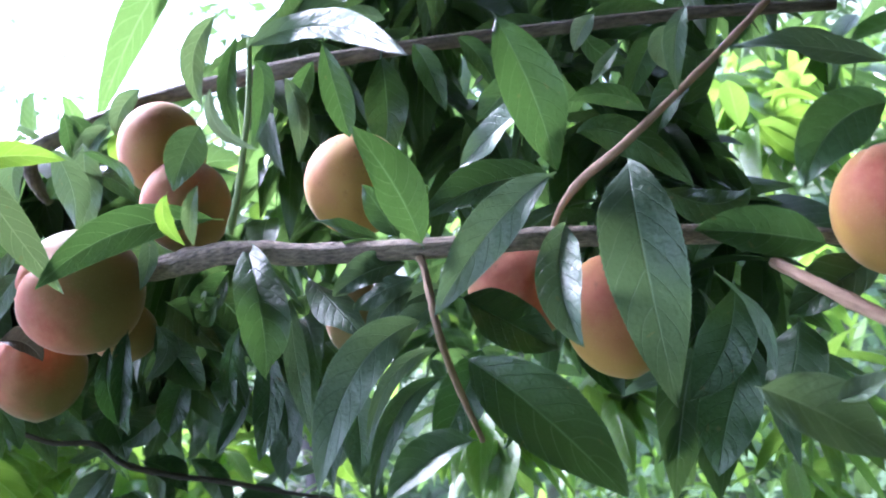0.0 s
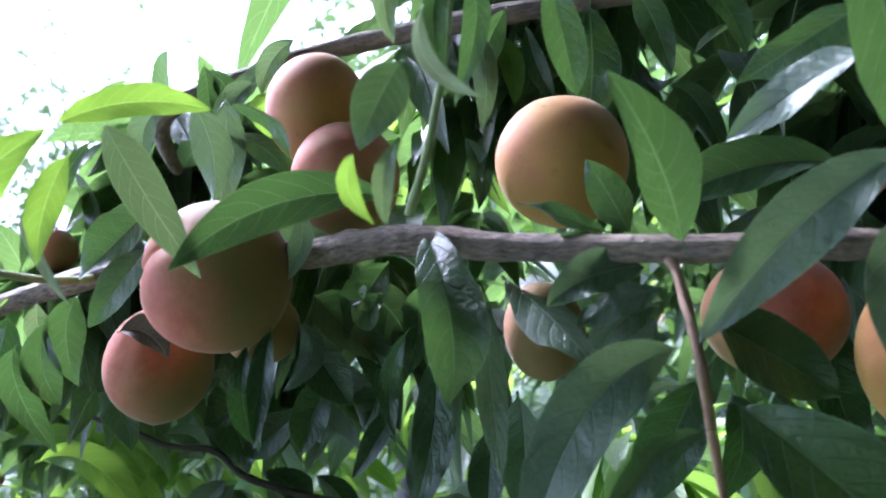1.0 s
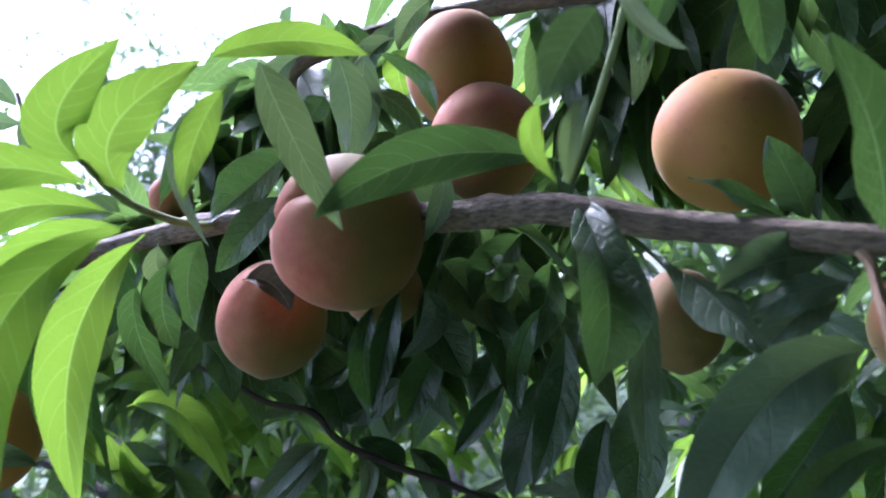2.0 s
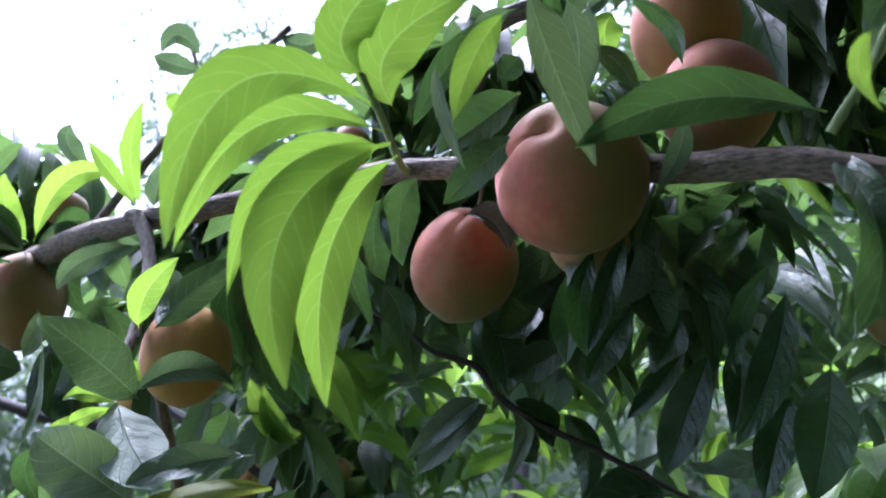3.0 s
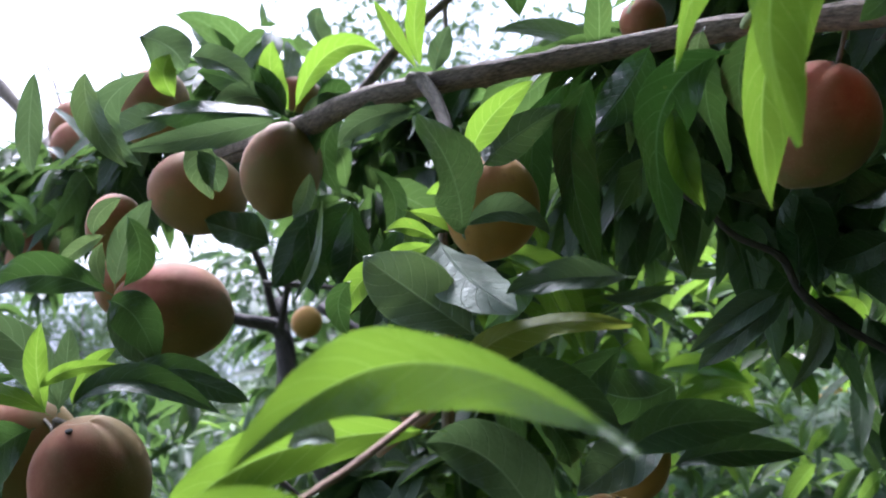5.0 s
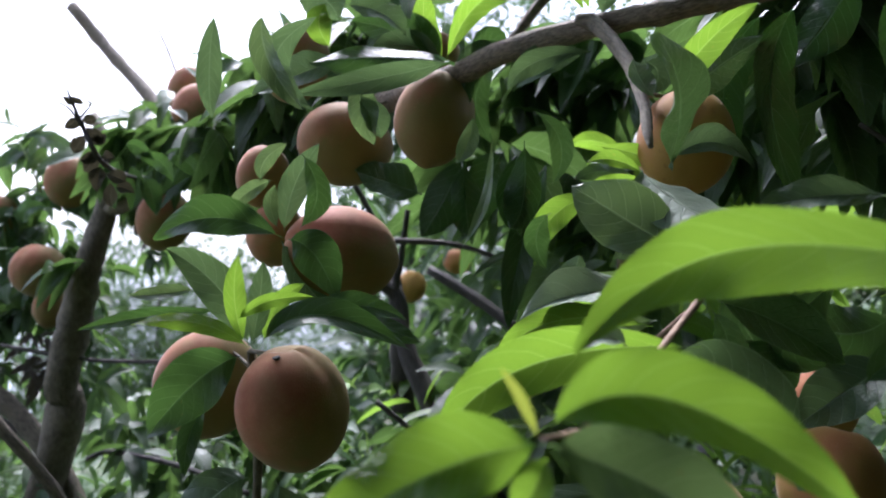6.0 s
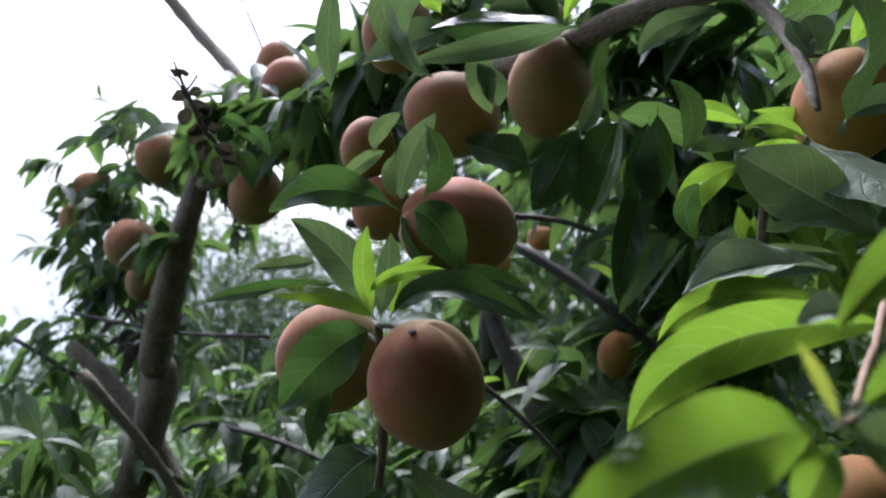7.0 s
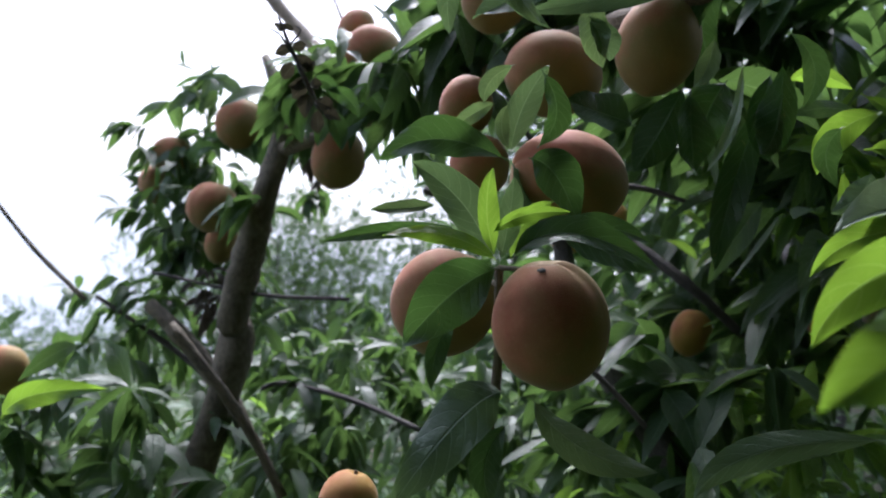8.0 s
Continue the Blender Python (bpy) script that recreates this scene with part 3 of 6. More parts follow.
twig((-0.006, 0.520, 1.606, 0.0024), (-0.004, 0.511, 1.594, 0.0023), (-0.003, 0.502, 1.559, 0.0022), (0.003, 0.526, 1.530, 0.0021), (0.015, 0.573, 1.494, 0.0018), bark="red")
twig((0.186, 0.499, 1.563, 0.0031), (0.190, 0.452, 1.538, 0.0036), (0.205, 0.416, 1.510, 0.0035), bark="red")
twig((-0.114, 0.543, 1.641, 0.0025), (-0.104, 0.533, 1.662, 0.0020), (-0.096, 0.524, 1.684, 0.0019), (-0.088, 0.518, 1.711, 0.0017), (-0.081, 0.510, 1.747, 0.0014), bark="green")
twig((-0.345, 0.708, 1.664, 0.0030), (-0.340, 0.672, 1.656, 0.0026), (-0.324, 0.598, 1.643, 0.0022), (-0.311, 0.530, 1.636, 0.0018), (-0.312, 0.497, 1.644, 0.0012), bark="green")
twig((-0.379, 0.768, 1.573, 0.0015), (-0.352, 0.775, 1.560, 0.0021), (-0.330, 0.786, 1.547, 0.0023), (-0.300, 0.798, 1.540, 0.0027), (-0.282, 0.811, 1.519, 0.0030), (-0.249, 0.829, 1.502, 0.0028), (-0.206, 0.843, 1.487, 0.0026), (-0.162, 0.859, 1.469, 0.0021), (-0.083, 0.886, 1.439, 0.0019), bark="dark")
twig((-0.449, 0.593, 1.409, 0.0015), (-0.461, 0.593, 1.393, 0.0018), (-0.486, 0.600, 1.368, 0.0020), bark="red")
twig((-0.439, 0.572, 1.422, 0.0018), (-0.441, 0.561, 1.413, 0.0018), (-0.445, 0.537, 1.398, 0.0016), (-0.447, 0.479, 1.377, 0.0014), (-0.449, 0.455, 1.369, 0.0012), (-0.451, 0.412, 1.356, 0.0010), bark="red")
twig((-0.454, 0.377, 1.352, 0.0005), (-0.452, 0.385, 1.353, 0.0007), (-0.451, 0.402, 1.354, 0.0008), bark="red")
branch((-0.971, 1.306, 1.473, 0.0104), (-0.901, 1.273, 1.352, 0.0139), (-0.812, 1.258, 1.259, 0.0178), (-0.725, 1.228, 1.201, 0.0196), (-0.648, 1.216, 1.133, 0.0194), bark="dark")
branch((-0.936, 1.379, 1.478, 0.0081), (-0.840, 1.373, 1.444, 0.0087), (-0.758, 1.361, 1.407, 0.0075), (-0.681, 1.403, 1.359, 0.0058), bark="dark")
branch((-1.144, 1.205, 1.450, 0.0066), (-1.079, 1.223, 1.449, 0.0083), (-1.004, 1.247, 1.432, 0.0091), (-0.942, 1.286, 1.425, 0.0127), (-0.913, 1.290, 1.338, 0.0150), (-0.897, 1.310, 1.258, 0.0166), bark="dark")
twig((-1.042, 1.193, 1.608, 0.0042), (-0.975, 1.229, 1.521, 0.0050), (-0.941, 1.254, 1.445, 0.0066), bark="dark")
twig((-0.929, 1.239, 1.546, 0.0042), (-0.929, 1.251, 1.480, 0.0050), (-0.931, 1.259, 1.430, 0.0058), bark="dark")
branch((-1.537, 1.109, 1.166, 0.0117), (-1.438, 1.129, 1.118, 0.0150), (-1.349, 1.144, 1.062, 0.0146), (-1.269, 1.144, 1.000, 0.0091), bark="brown")
twig((-1.618, 1.070, 1.155, 0.0036), (-1.502, 1.131, 1.111, 0.0045), (-1.390, 1.156, 1.072, 0.0053), bark="dark")
branch((-1.755, 1.278, 1.849, 0.0122), (-1.661, 1.309, 1.774, 0.0120), (-1.506, 1.304, 1.677, 0.0114), (-1.297, 1.194, 1.555, 0.0081), bark="grey")
twig((-1.542, 1.273, 1.836, 0.0021), (-1.418, 1.231, 1.725, 0.0029), (-1.328, 1.172, 1.639, 0.0027), bark="grey")
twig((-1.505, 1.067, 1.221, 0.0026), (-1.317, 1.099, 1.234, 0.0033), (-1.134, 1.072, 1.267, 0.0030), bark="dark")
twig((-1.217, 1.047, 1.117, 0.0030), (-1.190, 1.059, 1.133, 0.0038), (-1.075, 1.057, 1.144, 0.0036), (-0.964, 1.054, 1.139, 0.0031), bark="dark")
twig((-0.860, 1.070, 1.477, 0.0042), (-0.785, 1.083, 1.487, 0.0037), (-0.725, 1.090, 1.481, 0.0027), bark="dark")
twig((-0.717, 0.630, 1.337, 0.0026), (-0.713, 0.660, 1.270, 0.0030), (-0.718, 0.685, 1.220, 0.0032), bark="brown")
twig((-1.765, 0.936, 1.276, 0.0027), (-1.686, 0.984, 1.208, 0.0036), (-1.584, 1.022, 1.153, 0.0040), bark="brown")
twig((-0.800, 1.006, 1.290, 0.0031), (-0.748, 1.034, 1.259, 0.0031), (-0.703, 1.059, 1.226, 0.0028), bark="dark")
twig((-0.506, 0.828, 1.831, 0.0031), (-0.551, 0.844, 1.800, 0.0037), (-0.593, 0.851, 1.764, 0.0041), (-0.646, 0.859, 1.708, 0.0044), (-0.670, 0.835, 1.638, 0.0047), bark="grey")
twig((-0.670, 0.937, 1.865, 0.0022), (-0.659, 0.949, 1.818, 0.0025), (-0.638, 0.948, 1.743, 0.0027), bark="grey")

twig((-1.232, 1.058, 1.502, 0.0022), (-1.099, 0.869, 1.475, 0.0024), (-1.018, 0.752, 1.468, 0.0026), (-1.040, 0.738, 1.499, 0.0020), (-1.057, 0.728, 1.526, 0.0010), bark="dark")
twig((-1.038, 0.740, 1.494, 0.0014), (-1.052, 0.732, 1.509, 0.0010), (-1.063, 0.726, 1.513, 0.0007), bark="dark")
twig((-1.042, 0.737, 1.501, 0.0012), (-1.035, 0.739, 1.517, 0.0009), (-1.039, 0.737, 1.521, 0.0006), bark="dark")
twig((-1.547, 1.146, 1.467, 0.0022), (-1.571, 1.130, 1.511, 0.0016), (-1.594, 1.116, 1.543, 0.0012), (-1.611, 1.105, 1.570, 0.0008), bark="green")

branch((-1.251, 0.887, 1.185, 0.0075), (-1.178, 0.931, 1.122, 0.0070), (-1.134, 0.959, 1.075, 0.0062), (-1.091, 0.986, 1.017, 0.0060), bark="brown")

# ---- fruit ----
# Gold raised to stand in for skylight missing on its left side.
peach((-0.171, 0.635, 1.735), 0.0305, 0.0346, (0.000, 0.000, 1.000), (0.448, 1.013, 0.149), (-0.844, -0.536, -0.010), 0.55, "peach with a pink cheek, yellowed for missing side light", gold=0.75)
peach((-0.154, 0.616, 1.684), 0.0312, 0.0325, (0.000, 0.000, 1.000), (0.448, 1.013, 0.149), (-0.453, -0.545, 0.705), 0.6, "ripening peach with a red blush on a leafy branch")
peach((-0.035, 0.593, 1.673), 0.0342, 0.0348, (0.000, 0.000, 1.000), (0.448, 1.013, 0.149), (-0.619, -0.637, 0.460), 0.25, "orange-yellow peach resting above a grey branch", gold=0.9)
peach((-0.227, 0.607, 1.635), 0.0423, 0.0399, (-0.356, -0.828, 0.433), (-0.852, -0.339, -0.093), (-0.886, -0.463, -0.016), 0.75, "large ripe peach with a red cheek and deep cleft")
peach((-0.297, 0.694, 1.599), 0.0350, 0.0375, (0.240, -0.250, 0.938), (-0.372, -0.545, -0.731), (-0.496, -0.859, 0.131), 0.62, "ripening peach with a blunt point and dull red blush", tip=0.06)
peach((-0.217, 0.651, 1.610), 0.0228, 0.0215, (0.000, 0.000, 1.000), (0.241, 1.061, 0.258), (-0.672, -0.719, 0.178), 0.4, "ripening peach with a red blush on a leafy branch")
peach((-0.052, 0.650, 1.591), 0.0234, 0.0286, (0.000, 0.000, 1.000), (0.448, 1.013, 0.149), (-0.442, -0.373, 0.816), 0.15, "ripening peach with a red blush on a leafy branch")
peach((0.060, 0.596, 1.582), 0.0346, 0.0318, (0.000, 0.000, 1.000), (0.448, 1.013, 0.149), (0.023, -0.648, 0.762), 0.7, "ripening peach with a red blush on a leafy branch")
peach((0.106, 0.541, 1.553), 0.0319, 0.0376, (0.000, 0.000, 1.000), (0.499, -0.550, -0.508), (0.042, -0.537, 0.842), 0.6, "yellow peach with red shoulder among drooping leaves", gold=0.9)
peach((0.234, 0.453, 1.574), 0.0312, 0.0346, (0.000, 0.000, 1.000), (-0.911, -0.363, 0.088), (0.042, -0.537, 0.842), 0.75, "yellow peach with red shoulder among drooping leaves", gold=0.9)
peach((-0.479, 0.690, 1.524), 0.0308, 0.0345, (0.000, 0.000, 1.000), (0.246, -0.736, 0.893), (-0.717, -0.584, 0.381), 0.35, "yellow peach hanging from a short curved spur", gold=0.9)
# Low red keeps these two dark olive, standing in for the limb's shade.
peach((-0.715, 0.817, 1.561), 0.0361, 0.0433, (0.000, 0.000, 1.000), (0.187, 1.071, 0.260), (-0.616, -0.455, -0.643), 0.32, "shaded egg-shaped peach under a grey limb", tip=0.06)
peach((-0.817, 0.846, 1.535), 0.0473, 0.0397, (0.000, 0.000, 1.000), (0.018, 1.100, 0.197), (-0.542, -0.802, 0.250), 0.32, "shaded peach under a grey limb")
peach((-0.731, 0.737, 1.419), 0.0382, 0.0458, (-0.883, -0.458, -0.109), (-0.097, -1.054, 0.374), (-0.399, -0.723, 0.564), 0.6, "ripening peach with a red blush on a leafy branch")
peach((-0.669, 0.618, 1.311), 0.0351, 0.0392, (-0.249, -0.316, 0.915), (0.512, -0.404, 0.940), (-0.365, -0.898, 0.245), 0.5, "large ripe peach with a small dark scar near its stalk")
peach((-0.765, 0.659, 1.306), 0.0366, 0.0382, (0.000, 0.000, 1.000), (0.018, 1.100, 0.197), (-0.591, -0.806, -0.044), 0.45, "ripening peach with a red blush on a leafy branch")
peach((-0.859, 0.831, 1.435), 0.0281, 0.0303, (0.000, 0.000, 1.000), (0.018, 1.100, 0.197), (-0.549, -0.819, 0.166), 0.6, "ripening peach with a red blush on a leafy branch")
peach((-0.891, 0.832, 1.490), 0.0266, 0.0310, (0.000, 0.000, 1.000), (0.018, 1.100, 0.197), (-0.549, -0.819, 0.166), 0.55, "ripening peach with a red blush on a leafy branch")
peach((-1.319, 1.167, 1.669), 0.0324, 0.0414, (0.000, 0.000, 1.000), (0.018, 1.100, 0.197), (-0.549, -0.819, 0.166), 0.5, "ripening peach with a red blush on a leafy branch")
peach((-1.253, 1.136, 1.630), 0.0447, 0.0429, (0.000, 0.000, 1.000), (0.018, 1.100, 0.197), (-0.549, -0.819, 0.166), 0.55, "ripening peach with a red blush on a leafy branch")
peach((-0.910, 0.865, 1.620), 0.0353, 0.0423, (0.000, 0.000, 1.000), (0.018, 1.100, 0.197), (-0.549, -0.819, 0.166), 0.45, "ripening peach with a red blush on a leafy branch")
peach((-1.506, 1.162, 1.494), 0.0396, 0.0433, (0.000, 0.000, 1.000), (0.018, 1.100, 0.197), (-0.549, -0.819, 0.166), 0.45, "ripening peach with a red blush on a leafy branch")
peach((-1.648, 1.169, 1.417), 0.0374, 0.0354, (0.000, 0.000, 1.000), (0.018, 1.100, 0.197), (-0.549, -0.819, 0.166), 0.4, "ripening peach with a red blush on a leafy branch")
peach((-1.438, 1.087, 1.344), 0.0416, 0.0398, (0.000, 0.000, 1.000), (0.005, -0.751, 0.897), (-0.549, -0.819, 0.166), 0.5, "ripening peach with a red blush on a leafy branch")
peach((-1.452, 1.141, 1.292), 0.0270, 0.0342, (0.000, 0.000, 1.000), (0.018, 1.100, 0.197), (-0.549, -0.819, 0.166), 0.4, "ripening peach with a red blush on a leafy branch")
peach((-1.677, 1.183, 1.364), 0.0379, 0.0359, (0.000, 0.000, 1.000), (0.018, 1.100, 0.197), (-0.549, -0.819, 0.166), 0.4, "ripening peach with a red blush on a leafy branch")
peach((-1.207, 1.064, 1.451), 0.0379, 0.0426, (0.000, 0.000, 1.000), (0.018, 1.100, 0.197), (-0.549, -0.819, 0.166), 0.45, "ripening peach with a red blush on a leafy branch")
peach((-1.492, 1.209, 1.539), 0.0213, 0.0330, (0.000, 0.000, 1.000), (0.018, 1.100, 0.197), (-0.549, -0.819, 0.166), 0.5, "ripening peach with a red blush on a leafy branch")
peach((-1.017, 1.498, 1.453), 0.0271, 0.0291, (0.000, 0.000, 1.000), (0.018, 1.100, 0.197), (-0.549, -0.819, 0.166), 0.15, "small yellow peach deep in the crown", gold=0.9)
peach((-0.970, 1.570, 1.519), 0.0280, 0.0229, (0.000, 0.000, 1.000), (0.018, 1.100, 0.197), (-0.549, -0.819, 0.166), 0.5, "small yellow peach deep in the crown", gold=0.9)
peach((-0.770, 1.482, 1.347), 0.0315, 0.0378, (0.000, 0.000, 1.000), (-0.013, 1.103, 0.182), (-0.530, -0.831, 0.170), 0.3, "small yellow peach deep in the crown", gold=0.9)
peach((-0.369, 0.656, 1.341), 0.0268, 0.0303, (0.000, 0.000, 1.000), (0.061, 1.095, 0.217), (-0.036, -0.438, 0.898), 0.28, "orange ripening peach low among the leaves", gold=0.7)
peach((-0.374, 0.791, 1.383), 0.0236, 0.0289, (0.000, 0.000, 1.000), (0.061, 1.095, 0.217), (-0.424, -0.552, 0.718), 0.5, "ripening peach with a red blush on a leafy branch", gold=0.7)
peach((-1.686, 0.994, 1.009), 0.0378, 0.0401, (0.000, 0.000, 1.000), (0.018, 1.100, 0.197), (-0.549, -0.819, 0.166), 0.4, "ripening peach with a red blush on a leafy branch", gold=0.3)
peach((-0.810, 0.678, 1.145), 0.0224, 0.0238, (0.000, 0.000, 1.000), (0.018, 1.100, 0.197), (-0.549, -0.819, 0.166), 0.35, "orange ripening peach low among the leaves", gold=0.7)
peach((-0.432, 0.636, 1.307), 0.0299, 0.0271, (0.000, 0.000, 1.000), (-0.001, 1.102, 0.188), (-0.410, -0.555, 0.724), 0.28, "orange ripening peach low among the leaves", gold=0.7)
peach((-0.421, 0.795, 1.708), 0.0174, 0.0174, (0.000, 0.000, 1.000), (0.174, 1.074, 0.258), (-0.642, -0.751, 0.155), 0.7, "ripening peach with a red blush on a leafy branch")
peach((-0.790, 0.939, 1.674), 0.0262, 0.0187, (0.000, 0.000, 1.000), (0.174, 1.074, 0.258), (-0.642, -0.751, 0.155), 0.7, "ripening peach with a red blush on a leafy branch")
peach((-0.583, 1.366, 1.400), 0.0199, 0.0183, (0.000, 0.000, 1.000), (0.241, 1.061, 0.258), (-0.672, -0.719, 0.178), 0.75, "ripening peach with a red blush on a leafy branch")

NICK = Vector((-0.673, 0.593, 1.339))
scarred = min((o for o in bpy.data.objects if o.get("category") == "peach"), key=lambda o: (o.matrix_world.translation - NICK).length)
inward = (scarred.matrix_world.translation - NICK).normalized()
struck, skin, facing, face = scarred.ray_cast(scarred.matrix_world.inverted() @ (NICK - inward * 0.03), scarred.matrix_world.inverted().to_3x3() @ inward)
scar(scarred, scarred.matrix_world @ skin if struck else NICK, 0.0024)

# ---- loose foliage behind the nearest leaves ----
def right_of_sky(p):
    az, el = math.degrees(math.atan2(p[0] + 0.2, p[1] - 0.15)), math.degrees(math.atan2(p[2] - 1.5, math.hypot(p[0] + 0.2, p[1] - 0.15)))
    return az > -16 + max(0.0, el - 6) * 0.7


def inner_crown(p):
    return -31 < math.degrees(math.atan2(p[0] + 0.42, p[1] - 0.18)) < -6


bough("foliage", 49, 110, (-1.6, 1.9, 0.9, -0.50, 2.7, 1.8), 0.13, "mature", tree, "dark leaves deep in the crown", keep=inner_crown)
bough("foliage", 51, 70, (-1.45, 2.1, 0.9, -0.70, 2.9, 1.55), 0.13, "mature", tree, "dark leaves deep in the crown", keep=inner_crown)
bough("foliage", 52, 20, (-0.18, 1.3, 1.58, 0.35, 1.75, 1.84), 0.12, "mature", tree, "dark leaves behind the limb")
bough("foliage", 50, 45, (-1.05, 1.5, 1.58, -0.55, 2.1, 1.84), 0.13, "mature", tree, "dark leaves deep in the crown")
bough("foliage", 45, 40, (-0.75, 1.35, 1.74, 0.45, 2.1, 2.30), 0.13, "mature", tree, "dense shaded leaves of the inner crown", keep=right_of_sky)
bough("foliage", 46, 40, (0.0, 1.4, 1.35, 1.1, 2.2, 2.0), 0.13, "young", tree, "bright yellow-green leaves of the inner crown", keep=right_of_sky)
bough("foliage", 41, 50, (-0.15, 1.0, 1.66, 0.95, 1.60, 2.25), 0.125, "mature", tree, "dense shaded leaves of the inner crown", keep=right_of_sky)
bough("foliage", 43, 85, (-0.90, 1.2, 0.95, 0.60, 2.05, 1.42), 0.078, "young", tree, "bright yellow-green leaves of the low boughs", droop=0.2)
bough("foliage", 44, 34, (-0.90, 1.5, 0.95, 0.40, 2.0, 1.40), 0.082, "mature", tree, "dark leaves of the low boughs", droop=0.25)
bough("foliage", 47, 170, (-2.0, 1.1, 0.35, -0.55, 2.2, 0.95), 0.078, "mature", tree, "leaves of the low boughs")
bough("foliage", 48, 14, (-1.90, 1.1, 0.45, -0.60, 2.0, 0.98), 0.10, "young", tree, "bright yellow-green leaves of the low boughs")
clump(-1.66, 1.16, 1.44, 0.036, 27, 0.060, "mature")
clump(-1.58, 1.19, 1.53, 0.036, 27, 0.060, "mature")
clump(-1.61, 1.19, 1.37, 0.036, 27, 0.060, "mature")
clump(-1.53, 1.19, 1.28, 0.036, 27, 0.060, "mature")
clump(-1.60, 1.19, 1.25, 0.036, 27, 0.060, "mature")
clump(-1.46, 1.18, 1.55, 0.036, 27, 0.060, "mature")
clump(-1.39, 1.17, 1.50, 0.036, 22, 0.075, "mature")
clump(-1.29, 1.15, 1.52, 0.036, 22, 0.075, "mature")
clump(-1.27, 1.15, 1.57, 0.036, 22, 0.075, "mature")
clump(-1.17, 1.13, 1.60, 0.036, 22, 0.075, "mature")
clump(-1.19, 1.13, 1.50, 0.028, 15, 0.075, "mature")
clump(-1.07, 1.07, 1.66, 0.032, 21, 0.090, "mature")
clump(-1.01, 1.09, 1.73, 0.035, 21, 0.090, "mature")
clump(-0.97, 1.01, 1.59, 0.024, 15, 0.090, "mature")
clump(-0.89, 1.04, 1.62, 0.042, 40, 0.1, "mature")
clump(-0.90, 1.32, 1.61, 0.078, 34, 0.11, "mature")
clump(-0.79, 1.20, 1.67, 0.069, 60, 0.11, "mature")
clump(-0.74, 1.34, 1.61, 0.083, 34, 0.11, "mature")
clump(-0.69, 1.24, 1.74, 0.069, 60, 0.11, "mature")
clump(-0.68, 1.36, 1.70, 0.083, 60, 0.11, "mature")
clump(-0.59, 1.30, 1.58, 0.069, 60, 0.11, "mature")
clump(-0.87, 1.62, 1.49, 0.114, 34, 0.11, "mature")
clump(-0.70, 1.53, 1.53, 0.093, 34, 0.11, "mature")
clump(-1.03, 1.66, 1.39, 0.091, 18, 0.090, "mature")
clump(-0.89, 1.63, 1.33, 0.104, 34, 0.11, "mature")
clump(-0.80, 1.77, 1.40, 0.111, 34, 0.11, "mature")
clump(-0.92, 1.35, 1.18, 0.104, 98, 0.073, "mature")
clump(-0.79, 1.30, 1.18, 0.080, 60, 0.11, "mature")
clump(-0.51, 1.15, 1.75, 0.072, 60, 0.11, "mature")
clump(-0.44, 1.08, 1.66, 0.071, 70, 0.11, "mature")
clump(-1.78, 1.34, 1.03, 0.111, 84, 0.066, "mature")
clump(-1.56, 1.29, 0.98, 0.110, 98, 0.066, "mature")
clump(-1.44, 1.39, 1.10, 0.104, 84, 0.066, "mature")
clump(-1.22, 1.27, 1.07, 0.099, 84, 0.066, "mature")
clump(-1.21, 1.11, 1.06, 0.080, 84, 0.066, "mature")
clump(-1.42, 1.07, 1.00, 0.091, 84, 0.066, "mature")
clump(-1.41, 1.62, 1.14, 0.106, 70, 0.066, "mature")
clump(-1.16, 1.52, 1.08, 0.104, 84, 0.066, "mature")
clump(-1.42, 0.86, 0.97, 0.087, 84, 0.073, "mature")
clump(-1.28, 0.94, 1.00, 0.087, 84, 0.073, "mature")
clump(-1.19, 1.10, 1.03, 0.088, 84, 0.073, "mature")
clump(-1.29, 1.45, 1.07, 0.104, 84, 0.066, "mature")
clump(-1.58, 1.74, 1.09, 0.105, 84, 0.059, "mature")
clump(-1.07, 1.34, 1.04, 0.090, 84, 0.066, "mature")
clump(-0.71, 1.42, 1.26, 0.100, 70, 0.11, "mature")
clump(-0.63, 1.46, 1.41, 0.100, 70, 0.11, "mature")
clump(-0.63, 1.33, 1.60, 0.099, 70, 0.11, "mature")
clump(-0.76, 1.61, 1.50, 0.116, 70, 0.11, "mature")
clump(-0.69, 1.20, 1.21, 0.076, 60, 0.11, "mature")
clump(-0.54, 1.29, 1.22, 0.076, 78, 0.072, "young", 0.35)
clump(-0.43, 0.83, 1.65, 0.024, 22, 0.1, "mature")
clump(-0.40, 0.90, 1.64, 0.031, 26, 0.1, "mature")
clump(-0.45, 1.22, 1.57, 0.065, 16, 0.072, "young", 0.35)
clump(-0.63, 1.36, 1.51, 0.091, 21, 0.072, "young", 0.35)
clump(-0.56, 1.44, 1.41, 0.095, 26, 0.072, "young", 0.35)
clump(-0.45, 1.48, 1.55, 0.081, 13, 0.072, "young", 0.35)
clump(-0.29, 1.73, 1.49, 0.104, 23, 0.072, "young", 0.35)
clump(-0.17, 0.79, 1.63, 0.025, 14, 0.1, "mature")
clump(-0.63, 1.74, 1.61, 0.100, 34, 0.072, "young", 0.35)
clump(-0.53, 1.79, 1.53, 0.100, 65, 0.072, "young", 0.35)
clump(-0.57, 1.53, 1.41, 0.093, 34, 0.072, "young", 0.35)
clump(-0.45, 1.73, 1.41, 0.104, 65, 0.072, "young", 0.35)
clump(-0.61, 1.09, 1.43, 0.046, 14, 0.11, "mature")
